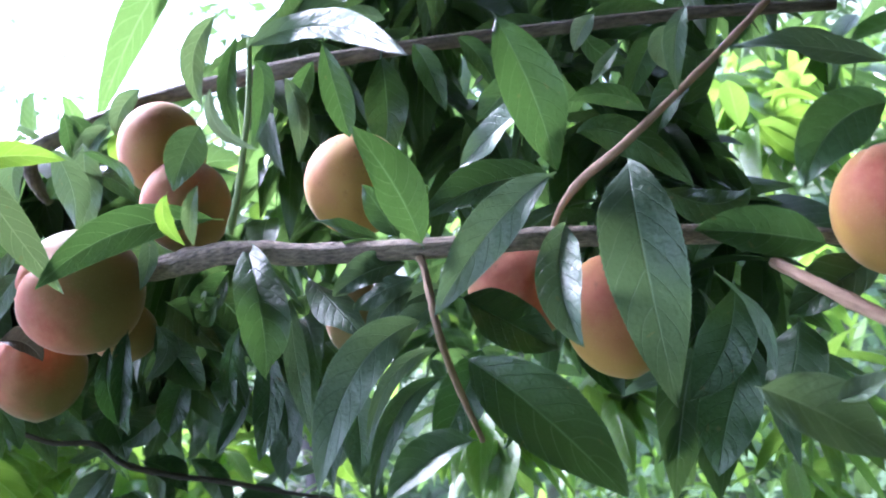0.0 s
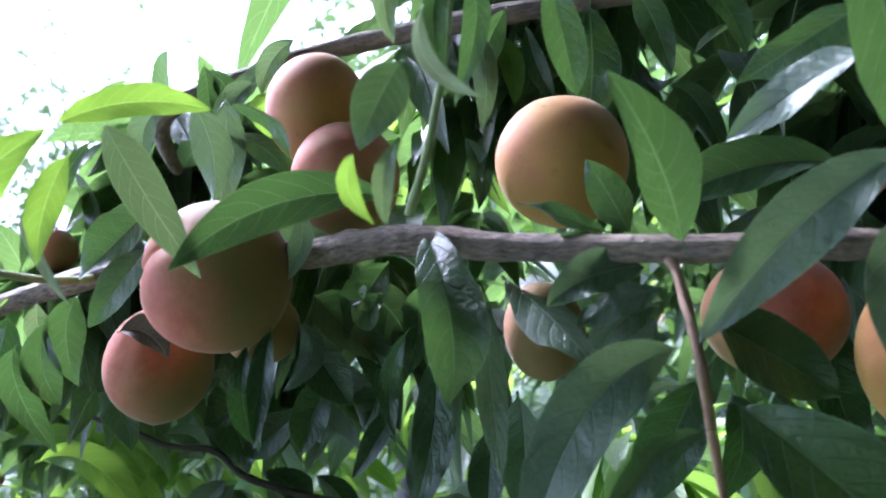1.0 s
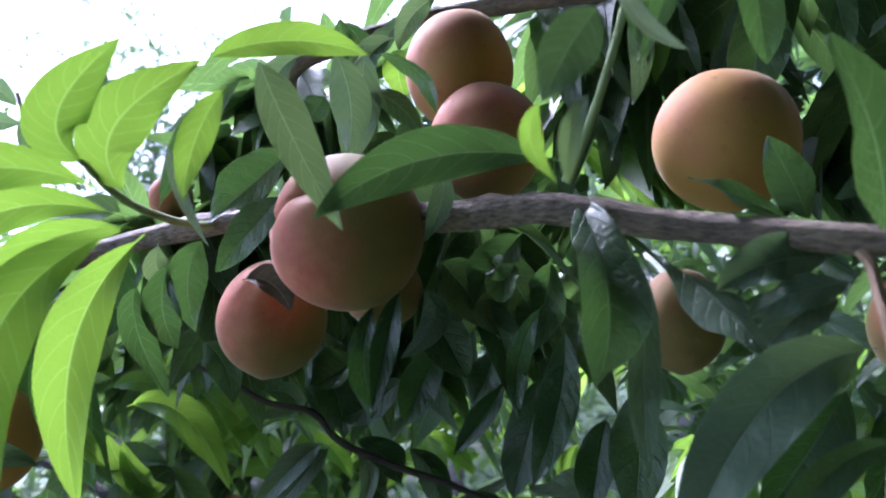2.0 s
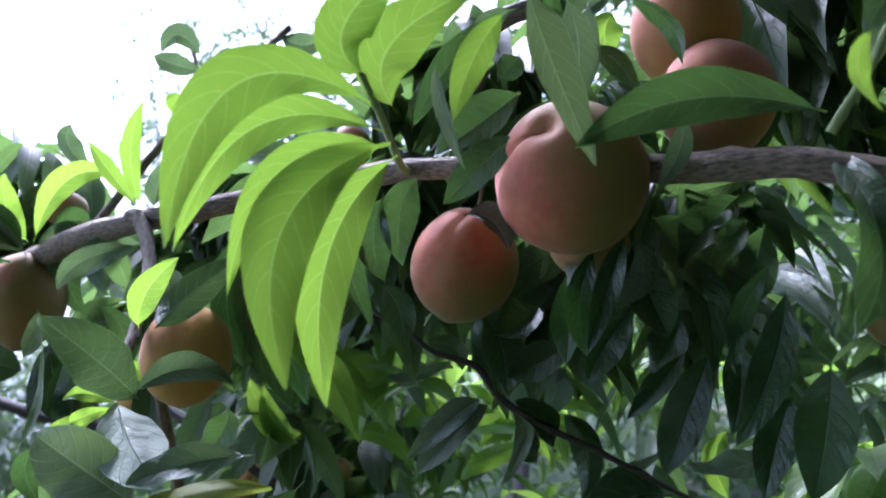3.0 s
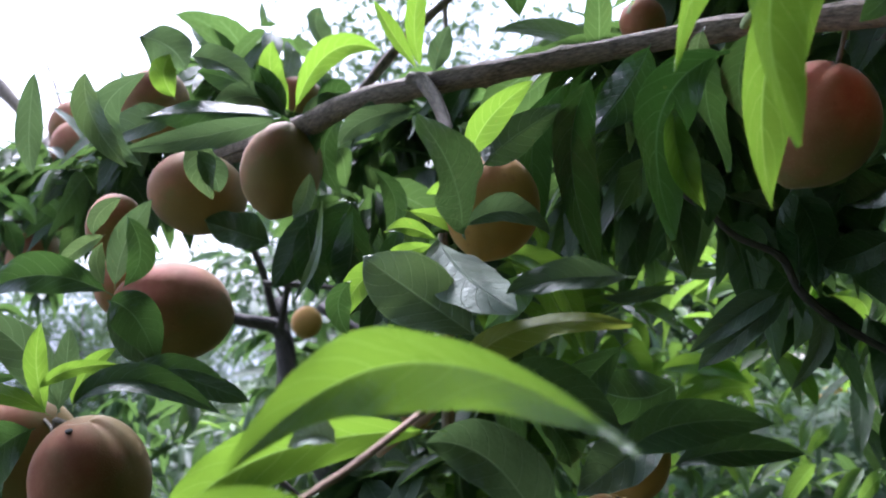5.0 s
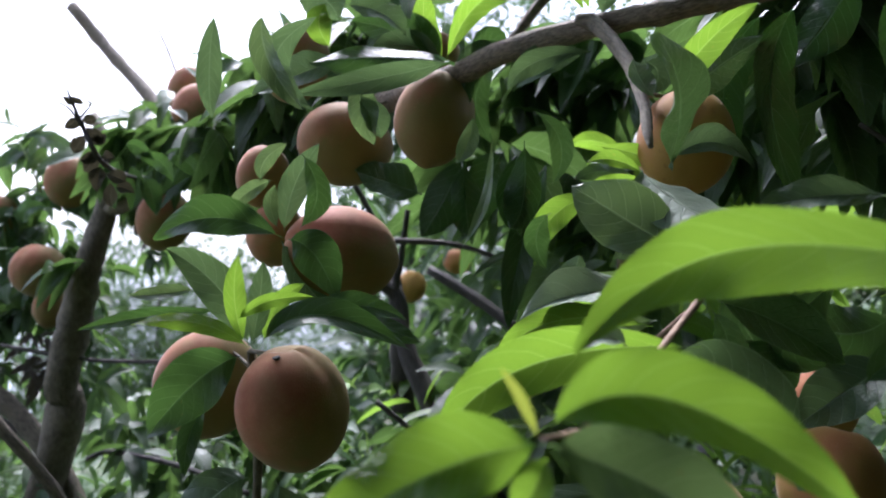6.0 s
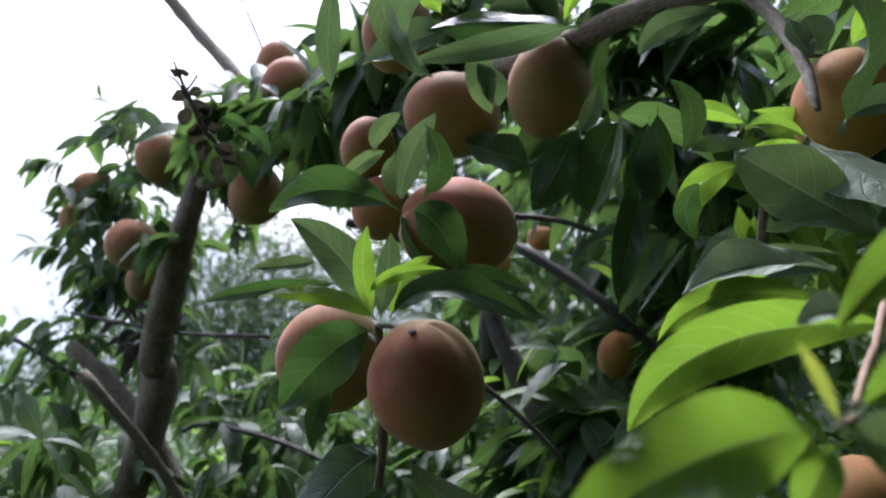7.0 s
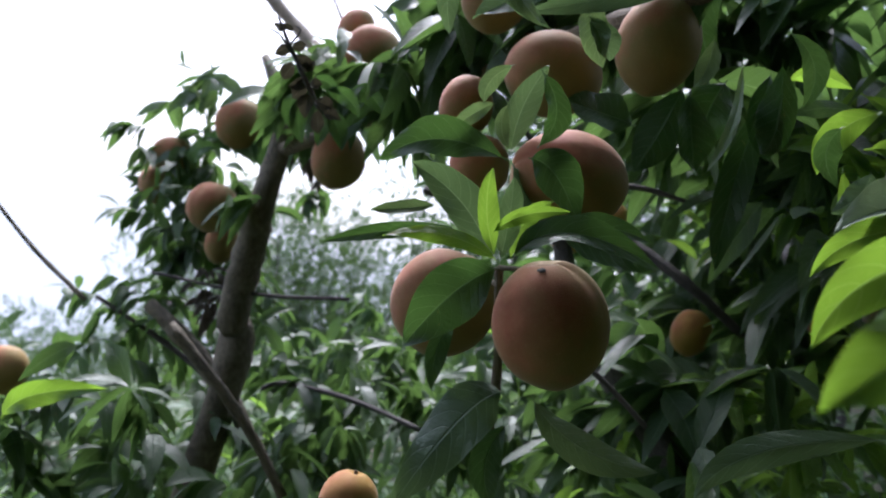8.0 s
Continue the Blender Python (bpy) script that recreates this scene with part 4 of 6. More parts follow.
clump(-0.74, 1.03, 1.55, 0.039, 30, 0.1, "mature")
clump(-0.16, 0.95, 1.62, 0.055, 18, 0.11, "mature")
clump(-0.25, 1.01, 1.62, 0.050, 16, 0.11, "mature")
clump(-0.32, 0.99, 1.61, 0.050, 50, 0.11, "mature")
clump(-0.40, 0.90, 1.66, 0.042, 40, 0.11, "mature")
clump(-0.34, 0.92, 1.67, 0.042, 40, 0.11, "mature")
clump(-0.25, 0.89, 1.70, 0.048, 50, 0.11, "mature")
clump(-0.92, 1.01, 1.67, 0.048, 30, 0.1, "mature")
clump(-1.01, 0.99, 1.63, 0.041, 18, 0.090, "mature")
clump(-0.80, 0.99, 1.69, 0.039, 26, 0.1, "mature")
clump(-1.04, 0.99, 1.54, 0.041, 18, 0.090, "mature")
clump(-0.07, 0.80, 1.82, 0.047, 40, 0.12, "mature")
clump(-0.01, 0.83, 1.90, 0.050, 40, 0.12, "mature")
clump(0.06, 0.84, 1.84, 0.050, 40, 0.12, "mature")
clump(0.09, 0.83, 1.90, 0.044, 36, 0.12, "mature")
clump(0.23, 0.84, 1.84, 0.055, 46, 0.12, "mature")
clump(0.29, 0.83, 1.85, 0.050, 40, 0.12, "mature")
clump(0.16, 0.76, 1.74, 0.034, 30, 0.12, "mature")
clump(0.17, 0.77, 1.65, 0.044, 40, 0.12, "mature")
clump(0.27, 0.82, 1.64, 0.047, 40, 0.12, "mature")
clump(0.47, 1.24, 1.80, 0.083, 40, 0.12, "young")
clump(0.59, 1.23, 1.83, 0.083, 40, 0.12, "young")
clump(0.46, 1.05, 1.72, 0.055, 30, 0.12, "young")
clump(0.65, 1.21, 1.92, 0.066, 36, 0.12, "young")
clump(-0.45, 1.18, 1.54, 0.080, 29, 0.072, "young", 0.35)
clump(-0.33, 1.23, 1.50, 0.069, 26, 0.072, "young", 0.35)
clump(-0.55, 1.19, 1.54, 0.073, 26, 0.072, "young", 0.35)
clump(-0.23, 1.11, 1.56, 0.055, 21, 0.072, "young", 0.35)
clump(0.05, 1.07, 1.47, 0.059, 40, 0.12, "young")
clump(0.24, 1.22, 1.46, 0.076, 40, 0.12, "young")
clump(0.30, 1.10, 1.48, 0.055, 36, 0.12, "mature")
clump(0.40, 1.07, 1.40, 0.066, 46, 0.12, "young")
clump(0.28, 0.79, 1.53, 0.053, 46, 0.12, "mature")
clump(-0.17, 0.71, 1.62, 0.026, 14, 0.11, "mature")
clump(-0.34, 0.87, 1.79, 0.039, 26, 0.11, "mature")
clump(-0.40, 0.93, 1.77, 0.035, 24, 0.11, "mature")
clump(-0.30, 0.92, 1.82, 0.035, 24, 0.11, "mature")
clump(-1.33, 1.14, 1.43, 0.035, 24, 0.05, "withered")
clump(-1.23, 1.05, 1.53, 0.034, 22, 0.075, "mature")
clump(-1.11, 1.00, 1.54, 0.033, 27, 0.090, "mature")
clump(-1.03, 0.98, 1.58, 0.032, 27, 0.090, "mature")
clump(-1.03, 0.98, 1.53, 0.026, 21, 0.090, "mature")
clump(-1.45, 1.15, 1.18, 0.045, 56, 0.033, "withered")
clump(-1.57, 1.21, 1.12, 0.078, 70, 0.059, "mature")
clump(-1.74, 1.22, 1.32, 0.036, 27, 0.060, "mature")
clump(-1.47, 1.17, 1.39, 0.036, 22, 0.060, "mature")
clump(-1.47, 1.34, 1.40, 0.036, 22, 0.060, "mature")
clump(-0.08, 0.90, 1.77, 0.031, 30, 0.1, "mature")
clump(-0.04, 0.93, 1.87, 0.044, 40, 0.11, "mature")
clump(-0.12, 0.99, 1.82, 0.029, 20, 0.1, "young")
clump(0.07, 0.86, 1.73, 0.029, 26, 0.11, "mature")
clump(-0.06, 0.96, 1.74, 0.028, 20, 0.1, "young")
clump(-0.18, 1.09, 1.58, 0.047, 8, 0.11, "mature")
clump(-0.12, 1.03, 1.58, 0.043, 8, 0.11, "mature")
clump(-0.13, 0.97, 1.71, 0.042, 30, 0.11, "mature")
clump(-0.25, 1.18, 1.55, 0.046, 24, 0.11, "mature")
clump(-1.63, 1.16, 1.39, 0.036, 27, 0.060, "mature")
clump(-1.54, 1.16, 1.32, 0.036, 27, 0.060, "mature")
clump(-1.52, 1.20, 1.47, 0.036, 27, 0.060, "mature")
clump(-1.68, 1.19, 1.30, 0.036, 27, 0.060, "mature")
clump(-1.58, 1.20, 1.42, 0.036, 27, 0.060, "mature")
clump(-1.29, 1.02, 1.54, 0.027, 21, 0.075, "mature")
clump(-1.31, 1.05, 1.46, 0.022, 13, 0.075, "mature")
clump(-1.22, 1.01, 1.52, 0.026, 18, 0.075, "mature")
clump(-1.32, 1.05, 1.34, 0.018, 13, 0.068, "mature")
clump(-1.56, 1.19, 1.31, 0.038, 27, 0.062, "mature")
clump(-1.57, 1.19, 1.24, 0.038, 27, 0.062, "mature")
clump(-1.53, 1.24, 1.25, 0.038, 27, 0.062, "mature")
clump(-1.53, 1.25, 1.33, 0.038, 27, 0.062, "mature")
clump(-1.58, 1.19, 1.16, 0.038, 27, 0.062, "mature")
clump(-1.53, 1.23, 1.17, 0.038, 27, 0.062, "mature")
clump(-1.50, 1.28, 1.23, 0.038, 27, 0.062, "mature")
for kind, rows in CLUMPS.items():
    joined("foliage", rows, FOLIAGE[kind], tree, {"mature": "tufts of dark lance-shaped leaves", "young": "tufts of bright yellow-green leaves", "withered": "tangle of dead curled leaves and twiglets"}[kind])

# ---- added tree, unseen over and behind the viewer, to block sky light ----
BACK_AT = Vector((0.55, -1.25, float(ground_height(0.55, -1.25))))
shade_tree = thing("peach_tree", BACK_AT, "added unseen leafy tree that blocks sky light from behind", "tree")
tube("trunk", [(0.55, -1.25, BACK_AT.z - 0.05, 0.06), (0.5, -1.22, 0.9, 0.05), (0.55, -1.1, 1.5, 0.04)], "grey", shade_tree, "", 12)
tube("limb", [(0.55, -1.1, 1.45, 0.035), (0.6, -0.5, 2.2, 0.025), (0.7, 0.3, 2.6, 0.012)], "grey", shade_tree, "", 10)
tube("limb", [(0.55, -1.1, 1.45, 0.035), (0.0, -1.2, 2.1, 0.025), (-0.7, -1.3, 2.5, 0.012)], "grey", shade_tree, "", 10)
tube("limb", [(0.55, -1.1, 1.45, 0.035), (1.1, -0.9, 2.0, 0.025), (1.6, -0.2, 2.3, 0.012)], "grey", shade_tree, "", 10)


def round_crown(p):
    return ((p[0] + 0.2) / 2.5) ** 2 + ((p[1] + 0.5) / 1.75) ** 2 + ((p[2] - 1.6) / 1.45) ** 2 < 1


bough("foliage", 61, 2000, (-2.7, -2.2, 0.45, 2.1, -0.65, 3.0), 0.17, "mature", shade_tree, "dense leaves of the added shading crown", keep=round_crown, length=(0.25, 0.45))
bough("foliage", 62, 640, (-1.7, -0.7, 2.3, 1.7, 1.0, 3.0), 0.17, "mature", shade_tree, "dense leaves of the added shading crown", keep=round_crown, length=(0.25, 0.45))
bough("foliage", 63, 1100, (0.85, -0.7, 0.9, 2.2, 1.3, 2.8), 0.17, "mature", shade_tree, "dense leaves of the added shading crown", keep=round_crown, length=(0.25, 0.45))

# ---- leaves that stand out one by one ----
leaf((-0.079, 0.446, 1.708), (-0.037, 0.429, 1.707), (-0.001, 0.376, 1.661), 0.018, (-0.003, -1.000, -0.015), "soft")
leaf((-0.040, 0.510, 1.740), (-0.036, 0.516, 1.705), (-0.033, 0.521, 1.681), 0.018, (0.001, -0.982, -0.188), "mature")
leaf((-0.003, 0.632, 1.782), (-0.005, 0.640, 1.742), (-0.013, 0.648, 1.706), 0.033, (-0.027, -0.980, -0.196), "mature")
leaf((-0.091, 0.480, 1.750), (-0.109, 0.485, 1.729), (-0.109, 0.490, 1.701), 0.014, (0.129, -0.959, -0.251), "pale")
leaf((-0.079, 0.463, 1.729), (-0.091, 0.469, 1.700), (-0.088, 0.475, 1.672), 0.010, (0.173, -0.959, -0.224), "mature")
leaf((-0.093, 0.440, 1.691), (-0.094, 0.444, 1.671), (-0.076, 0.446, 1.656), 0.007, (0.112, -0.987, -0.118), "silver")
leaf((-0.078, 0.485, 1.721), (-0.074, 0.488, 1.706), (-0.087, 0.495, 1.673), 0.012, (0.042, -0.977, -0.210), "mature")
leaf((-0.103, 0.454, 1.677), (-0.113, 0.457, 1.665), (-0.123, 0.461, 1.647), 0.020, (0.156, -0.935, -0.319), "fresh")
leaf((-0.123, 0.451, 1.644), (-0.127, 0.454, 1.631), (-0.119, 0.456, 1.617), 0.008, (0.322, -0.938, -0.129), "young")
leaf((-0.107, 0.450, 1.646), (-0.114, 0.453, 1.632), (-0.115, 0.456, 1.616), 0.008, (0.032, -0.977, -0.213), "pale")
leaf((-0.116, 0.543, 1.650), (-0.172, 0.530, 1.650), (-0.221, 0.523, 1.623), 0.025, (0.202, -0.977, -0.063), "mature")
leaf((-0.003, 0.500, 1.604), (-0.013, 0.475, 1.634), (-0.030, 0.459, 1.665), 0.027, (0.206, -0.975, -0.085), "mature")
leaf((-0.014, 0.544, 1.620), (-0.022, 0.540, 1.638), (-0.031, 0.536, 1.656), 0.019, (-0.042, -0.970, -0.239), "mature")
leaf((-0.025, 0.538, 1.621), (-0.044, 0.535, 1.630), (-0.064, 0.533, 1.639), 0.012, (0.330, -0.827, 0.456), "mature")
leaf((-0.049, 0.531, 1.623), (-0.031, 0.534, 1.616), (-0.004, 0.536, 1.612), 0.010, (0.049, -0.980, -0.194), "mature")
leaf((-0.011, 0.530, 1.603), (-0.036, 0.526, 1.601), (-0.057, 0.525, 1.590), 0.020, (-0.104, -0.989, 0.101), "soft")
leaf((-0.007, 0.518, 1.592), (-0.029, 0.520, 1.588), (-0.047, 0.522, 1.580), 0.016, (-0.203, -0.895, 0.398), "soft")
leaf((-0.011, 0.525, 1.585), (-0.026, 0.526, 1.581), (-0.044, 0.530, 1.562), 0.019, (-0.326, -0.913, 0.245), "soft")
leaf((-0.074, 0.563, 1.612), (-0.057, 0.523, 1.585), (-0.042, 0.507, 1.561), 0.025, (0.400, -0.909, 0.119), "soft")
leaf((-0.110, 0.568, 1.642), (-0.099, 0.526, 1.591), (-0.104, 0.543, 1.553), 0.030, (0.281, -0.949, -0.146), "mature")
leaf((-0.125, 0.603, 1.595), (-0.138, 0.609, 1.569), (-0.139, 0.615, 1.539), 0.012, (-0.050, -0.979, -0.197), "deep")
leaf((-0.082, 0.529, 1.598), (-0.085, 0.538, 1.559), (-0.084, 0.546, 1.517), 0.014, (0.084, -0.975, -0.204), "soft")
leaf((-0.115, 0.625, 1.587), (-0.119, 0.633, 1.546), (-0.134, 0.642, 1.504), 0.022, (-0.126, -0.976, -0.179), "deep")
leaf((-0.007, 0.505, 1.566), (-0.050, 0.498, 1.544), (-0.080, 0.511, 1.484), 0.029, (-0.289, -0.950, 0.120), "soft")
leaf((0.000, 0.547, 1.552), (-0.032, 0.550, 1.541), (-0.055, 0.559, 1.500), 0.011, (-0.141, -0.986, -0.086), "soft")
leaf((-0.003, 0.497, 1.534), (-0.032, 0.501, 1.519), (-0.053, 0.511, 1.476), 0.014, (-0.154, -0.982, -0.109), "mature")
leaf((0.007, 0.507, 1.544), (0.043, 0.499, 1.505), (0.080, 0.506, 1.455), 0.042, (0.111, -0.992, -0.063), "mature")
leaf((0.004, 0.451, 1.501), (-0.019, 0.454, 1.496), (-0.043, 0.458, 1.480), 0.022, (-0.350, -0.772, 0.531), "mature")
leaf((0.067, 0.453, 1.622), (0.034, 0.472, 1.604), (-0.004, 0.496, 1.566), 0.027, (-0.050, -0.980, 0.190), "soft")
leaf((0.078, 0.498, 1.607), (0.061, 0.469, 1.570), (0.063, 0.456, 1.534), 0.024, (-0.282, -0.934, -0.218), "soft")
leaf((0.110, 0.470, 1.629), (0.099, 0.446, 1.573), (0.114, 0.495, 1.498), 0.040, (-0.342, -0.909, -0.237), "soft")
leaf((0.046, 0.424, 1.699), (0.060, 0.438, 1.662), (0.072, 0.473, 1.629), 0.030, (-0.130, -0.970, -0.207), "mature")
leaf((0.062, 0.458, 1.661), (0.048, 0.486, 1.660), (0.027, 0.521, 1.652), 0.019, (0.060, -0.985, 0.120), "soft")
leaf((0.061, 0.449, 1.675), (0.056, 0.489, 1.681), (0.048, 0.555, 1.690), 0.022, (0.050, -0.960, -0.220), "mature")
leaf((0.088, 0.553, 1.645), (0.047, 0.554, 1.648), (0.001, 0.559, 1.634), 0.030, (-0.113, -0.931, 0.346), "mature")
leaf((0.133, 0.488, 1.655), (0.114, 0.486, 1.669), (0.089, 0.487, 1.670), 0.013, (-0.103, -0.928, -0.357), "mature")
leaf((0.148, 0.438, 1.693), (0.139, 0.442, 1.678), (0.135, 0.447, 1.651), 0.012, (-0.508, -0.861, -0.030), "soft")
leaf((0.154, 0.478, 1.700), (0.146, 0.480, 1.690), (0.153, 0.483, 1.673), 0.014, (-0.512, -0.847, -0.143), "pale")
leaf((0.151, 0.554, 1.728), (0.139, 0.557, 1.716), (0.126, 0.560, 1.704), 0.011, (-0.511, -0.792, 0.333), "pale")
leaf((0.143, 0.569, 1.757), (0.132, 0.571, 1.748), (0.124, 0.574, 1.734), 0.014, (-0.256, -0.966, -0.019), "silver")
leaf((0.206, 0.597, 1.757), (0.181, 0.602, 1.735), (0.164, 0.609, 1.703), 0.022, (-0.137, -0.983, -0.125), "mature")
leaf((0.191, 0.559, 1.694), (0.176, 0.561, 1.686), (0.163, 0.566, 1.664), 0.023, (-0.525, -0.799, 0.293), "mature")
leaf((0.208, 0.396, 1.613), (0.182, 0.399, 1.608), (0.163, 0.405, 1.584), 0.028, (-0.189, -0.982, 0.004), "mature")
leaf((0.230, 0.420, 1.639), (0.194, 0.420, 1.653), (0.155, 0.421, 1.661), 0.022, (0.102, -0.913, 0.395), "soft")
leaf((0.182, 0.428, 1.559), (0.151, 0.428, 1.570), (0.119, 0.429, 1.577), 0.024, (-0.016, -1.000, -0.007), "mature")
leaf((0.118, 0.402, 1.504), (0.144, 0.403, 1.488), (0.172, 0.406, 1.464), 0.030, (0.145, -0.984, 0.101), "pale")
leaf((0.145, 0.392, 1.492), (0.158, 0.391, 1.495), (0.172, 0.389, 1.499), 0.012, (-0.257, -0.642, 0.723), "pale")
leaf((0.163, 0.502, 1.557), (0.152, 0.508, 1.524), (0.128, 0.515, 1.497), 0.031, (-0.402, -0.915, 0.030), "mature")
leaf((0.166, 0.509, 1.518), (0.149, 0.515, 1.490), (0.136, 0.523, 1.454), 0.034, (-0.444, -0.896, 0.008), "mature")
leaf((0.133, 0.452, 1.559), (0.152, 0.456, 1.534), (0.154, 0.461, 1.503), 0.010, (-0.882, -0.278, -0.379), "soft")
leaf((0.208, 0.534, 1.533), (0.201, 0.539, 1.504), (0.186, 0.545, 1.480), 0.039, (-0.709, -0.690, 0.149), "mature")
leaf((0.233, 0.466, 1.556), (0.202, 0.471, 1.544), (0.175, 0.475, 1.532), 0.028, (-0.296, -0.857, 0.422), "mature")
leaf((0.149, 0.541, 1.625), (0.178, 0.542, 1.609), (0.203, 0.539, 1.615), 0.026, (0.010, -0.973, 0.231), "mature")
leaf((0.105, 0.555, 1.671), (0.140, 0.554, 1.664), (0.177, 0.559, 1.625), 0.025, (-0.071, -0.979, -0.191), "mature")
leaf((0.178, 0.598, 1.580), (0.190, 0.594, 1.597), (0.212, 0.591, 1.608), 0.022, (-0.316, -0.940, 0.130), "mature")
leaf((-0.228, 0.639, 1.754), (-0.232, 0.646, 1.719), (-0.240, 0.653, 1.684), 0.026, (0.190, -0.957, -0.219), "soft")
leaf((-0.232, 0.644, 1.730), (-0.210, 0.647, 1.721), (-0.195, 0.651, 1.701), 0.016, (0.254, -0.964, 0.077), "mature")
leaf((-0.255, 0.680, 1.797), (-0.254, 0.685, 1.775), (-0.254, 0.688, 1.758), 0.015, (0.381, -0.908, -0.174), "mature")
leaf((-0.210, 0.673, 1.792), (-0.224, 0.676, 1.775), (-0.237, 0.679, 1.758), 0.015, (-0.160, -0.986, -0.040), "soft")
leaf((-0.214, 0.696, 1.778), (-0.219, 0.699, 1.764), (-0.214, 0.703, 1.744), 0.022, (0.246, -0.950, -0.193), "young")
leaf((-0.296, 0.740, 1.745), (-0.286, 0.738, 1.756), (-0.281, 0.737, 1.764), 0.021, (0.055, -0.977, -0.204), "mature")
leaf((-0.247, 0.519, 1.696), (-0.235, 0.527, 1.666), (-0.212, 0.540, 1.621), 0.021, (0.405, -0.912, -0.060), "pale")
leaf((-0.253, 0.501, 1.675), (-0.265, 0.503, 1.655), (-0.272, 0.507, 1.628), 0.015, (0.245, -0.946, -0.213), "young")
leaf((-0.286, 0.519, 1.659), (-0.281, 0.524, 1.639), (-0.269, 0.531, 1.613), 0.007, (-0.210, -0.925, -0.317), "silver")
leaf((-0.299, 0.512, 1.633), (-0.304, 0.506, 1.661), (-0.266, 0.507, 1.690), 0.028, (0.333, -0.902, -0.275), "young")
leaf((-0.309, 0.498, 1.643), (-0.321, 0.492, 1.663), (-0.294, 0.490, 1.695), 0.025, (0.443, -0.862, -0.248), "young")
leaf((-0.270, 0.516, 1.694), (-0.235, 0.520, 1.703), (-0.198, 0.527, 1.697), 0.017, (0.166, -0.986, -0.031), "young")
leaf((-0.300, 0.542, 1.634), (-0.284, 0.539, 1.668), (-0.261, 0.538, 1.694), 0.014, (0.183, -0.964, -0.194), "mature")
leaf((-0.346, 0.593, 1.596), (-0.374, 0.595, 1.560), (-0.358, 0.609, 1.502), 0.031, (0.450, -0.869, -0.204), "deep")
leaf((-0.238, 0.606, 1.739), (-0.229, 0.612, 1.711), (-0.231, 0.618, 1.682), 0.023, (0.153, -0.970, -0.189), "soft")
leaf((-0.205, 0.564, 1.715), (-0.184, 0.570, 1.707), (-0.175, 0.575, 1.686), 0.012, (-0.466, -0.549, -0.693), "mature")
leaf((-0.256, 0.588, 1.652), (-0.273, 0.589, 1.634), (-0.291, 0.590, 1.612), 0.022, (-0.113, -0.992, 0.054), "mature")
leaf((-0.258, 0.603, 1.681), (-0.279, 0.603, 1.662), (-0.303, 0.602, 1.641), 0.030, (-0.120, -0.982, 0.149), "mature")
leaf((-0.317, 0.631, 1.639), (-0.327, 0.634, 1.617), (-0.323, 0.640, 1.586), 0.023, (0.318, -0.928, -0.195), "mature")
leaf((-0.282, 0.602, 1.610), (-0.267, 0.605, 1.608), (-0.257, 0.609, 1.594), 0.017, (0.473, -0.808, 0.351), "withered")
leaf((-0.174, 0.580, 1.660), (-0.174, 0.583, 1.644), (-0.183, 0.586, 1.625), 0.012, (0.087, -0.982, -0.166), "soft")
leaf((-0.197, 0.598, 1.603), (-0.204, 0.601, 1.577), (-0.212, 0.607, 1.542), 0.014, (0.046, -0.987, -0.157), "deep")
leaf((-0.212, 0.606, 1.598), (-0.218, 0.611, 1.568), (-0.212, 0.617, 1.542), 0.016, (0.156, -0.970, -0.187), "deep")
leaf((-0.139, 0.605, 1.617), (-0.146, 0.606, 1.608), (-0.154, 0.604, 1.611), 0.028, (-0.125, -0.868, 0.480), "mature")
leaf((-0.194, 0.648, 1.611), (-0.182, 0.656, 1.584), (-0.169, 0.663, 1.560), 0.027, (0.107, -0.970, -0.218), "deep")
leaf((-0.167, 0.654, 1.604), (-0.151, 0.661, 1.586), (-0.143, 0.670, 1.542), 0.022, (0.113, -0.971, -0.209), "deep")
leaf((-0.121, 0.658, 1.628), (-0.126, 0.662, 1.600), (-0.135, 0.666, 1.574), 0.028, (-0.304, -0.951, -0.060), "mature")
leaf((-0.170, 0.720, 1.581), (-0.150, 0.722, 1.593), (-0.138, 0.726, 1.579), 0.018, (0.184, -0.982, 0.050), "soft")
leaf((-0.299, 0.780, 1.580), (-0.281, 0.788, 1.557), (-0.275, 0.796, 1.520), 0.032, (0.410, -0.909, -0.074), "deep")
leaf((-0.258, 0.843, 1.508), (-0.262, 0.846, 1.486), (-0.252, 0.850, 1.474), 0.021, (0.317, -0.936, -0.156), "deep")
leaf((-0.295, 0.814, 1.517), (-0.318, 0.813, 1.499), (-0.350, 0.814, 1.464), 0.022, (-0.142, -0.980, 0.138), "soft")
leaf((-0.289, 0.815, 1.516), (-0.316, 0.816, 1.486), (-0.342, 0.818, 1.453), 0.028, (-0.337, -0.910, 0.243), "soft")
leaf((-0.366, 0.673, 1.646), (-0.367, 0.676, 1.629), (-0.357, 0.679, 1.622), 0.017, (0.375, -0.922, -0.093), "pale")
leaf((-0.355, 0.630, 1.613), (-0.356, 0.635, 1.587), (-0.339, 0.645, 1.550), 0.019, (0.522, -0.850, -0.067), "mature")
leaf((-0.284, 0.804, 1.522), (-0.291, 0.795, 1.560), (-0.292, 0.788, 1.594), 0.029, (0.077, -0.976, -0.204), "deep")
leaf((-0.279, 0.828, 1.515), (-0.263, 0.836, 1.494), (-0.278, 0.840, 1.452), 0.015, (-0.010, -0.982, -0.188), "pale")
leaf((-0.275, 0.828, 1.520), (-0.252, 0.838, 1.505), (-0.241, 0.845, 1.483), 0.026, (0.599, -0.779, 0.184), "deep")
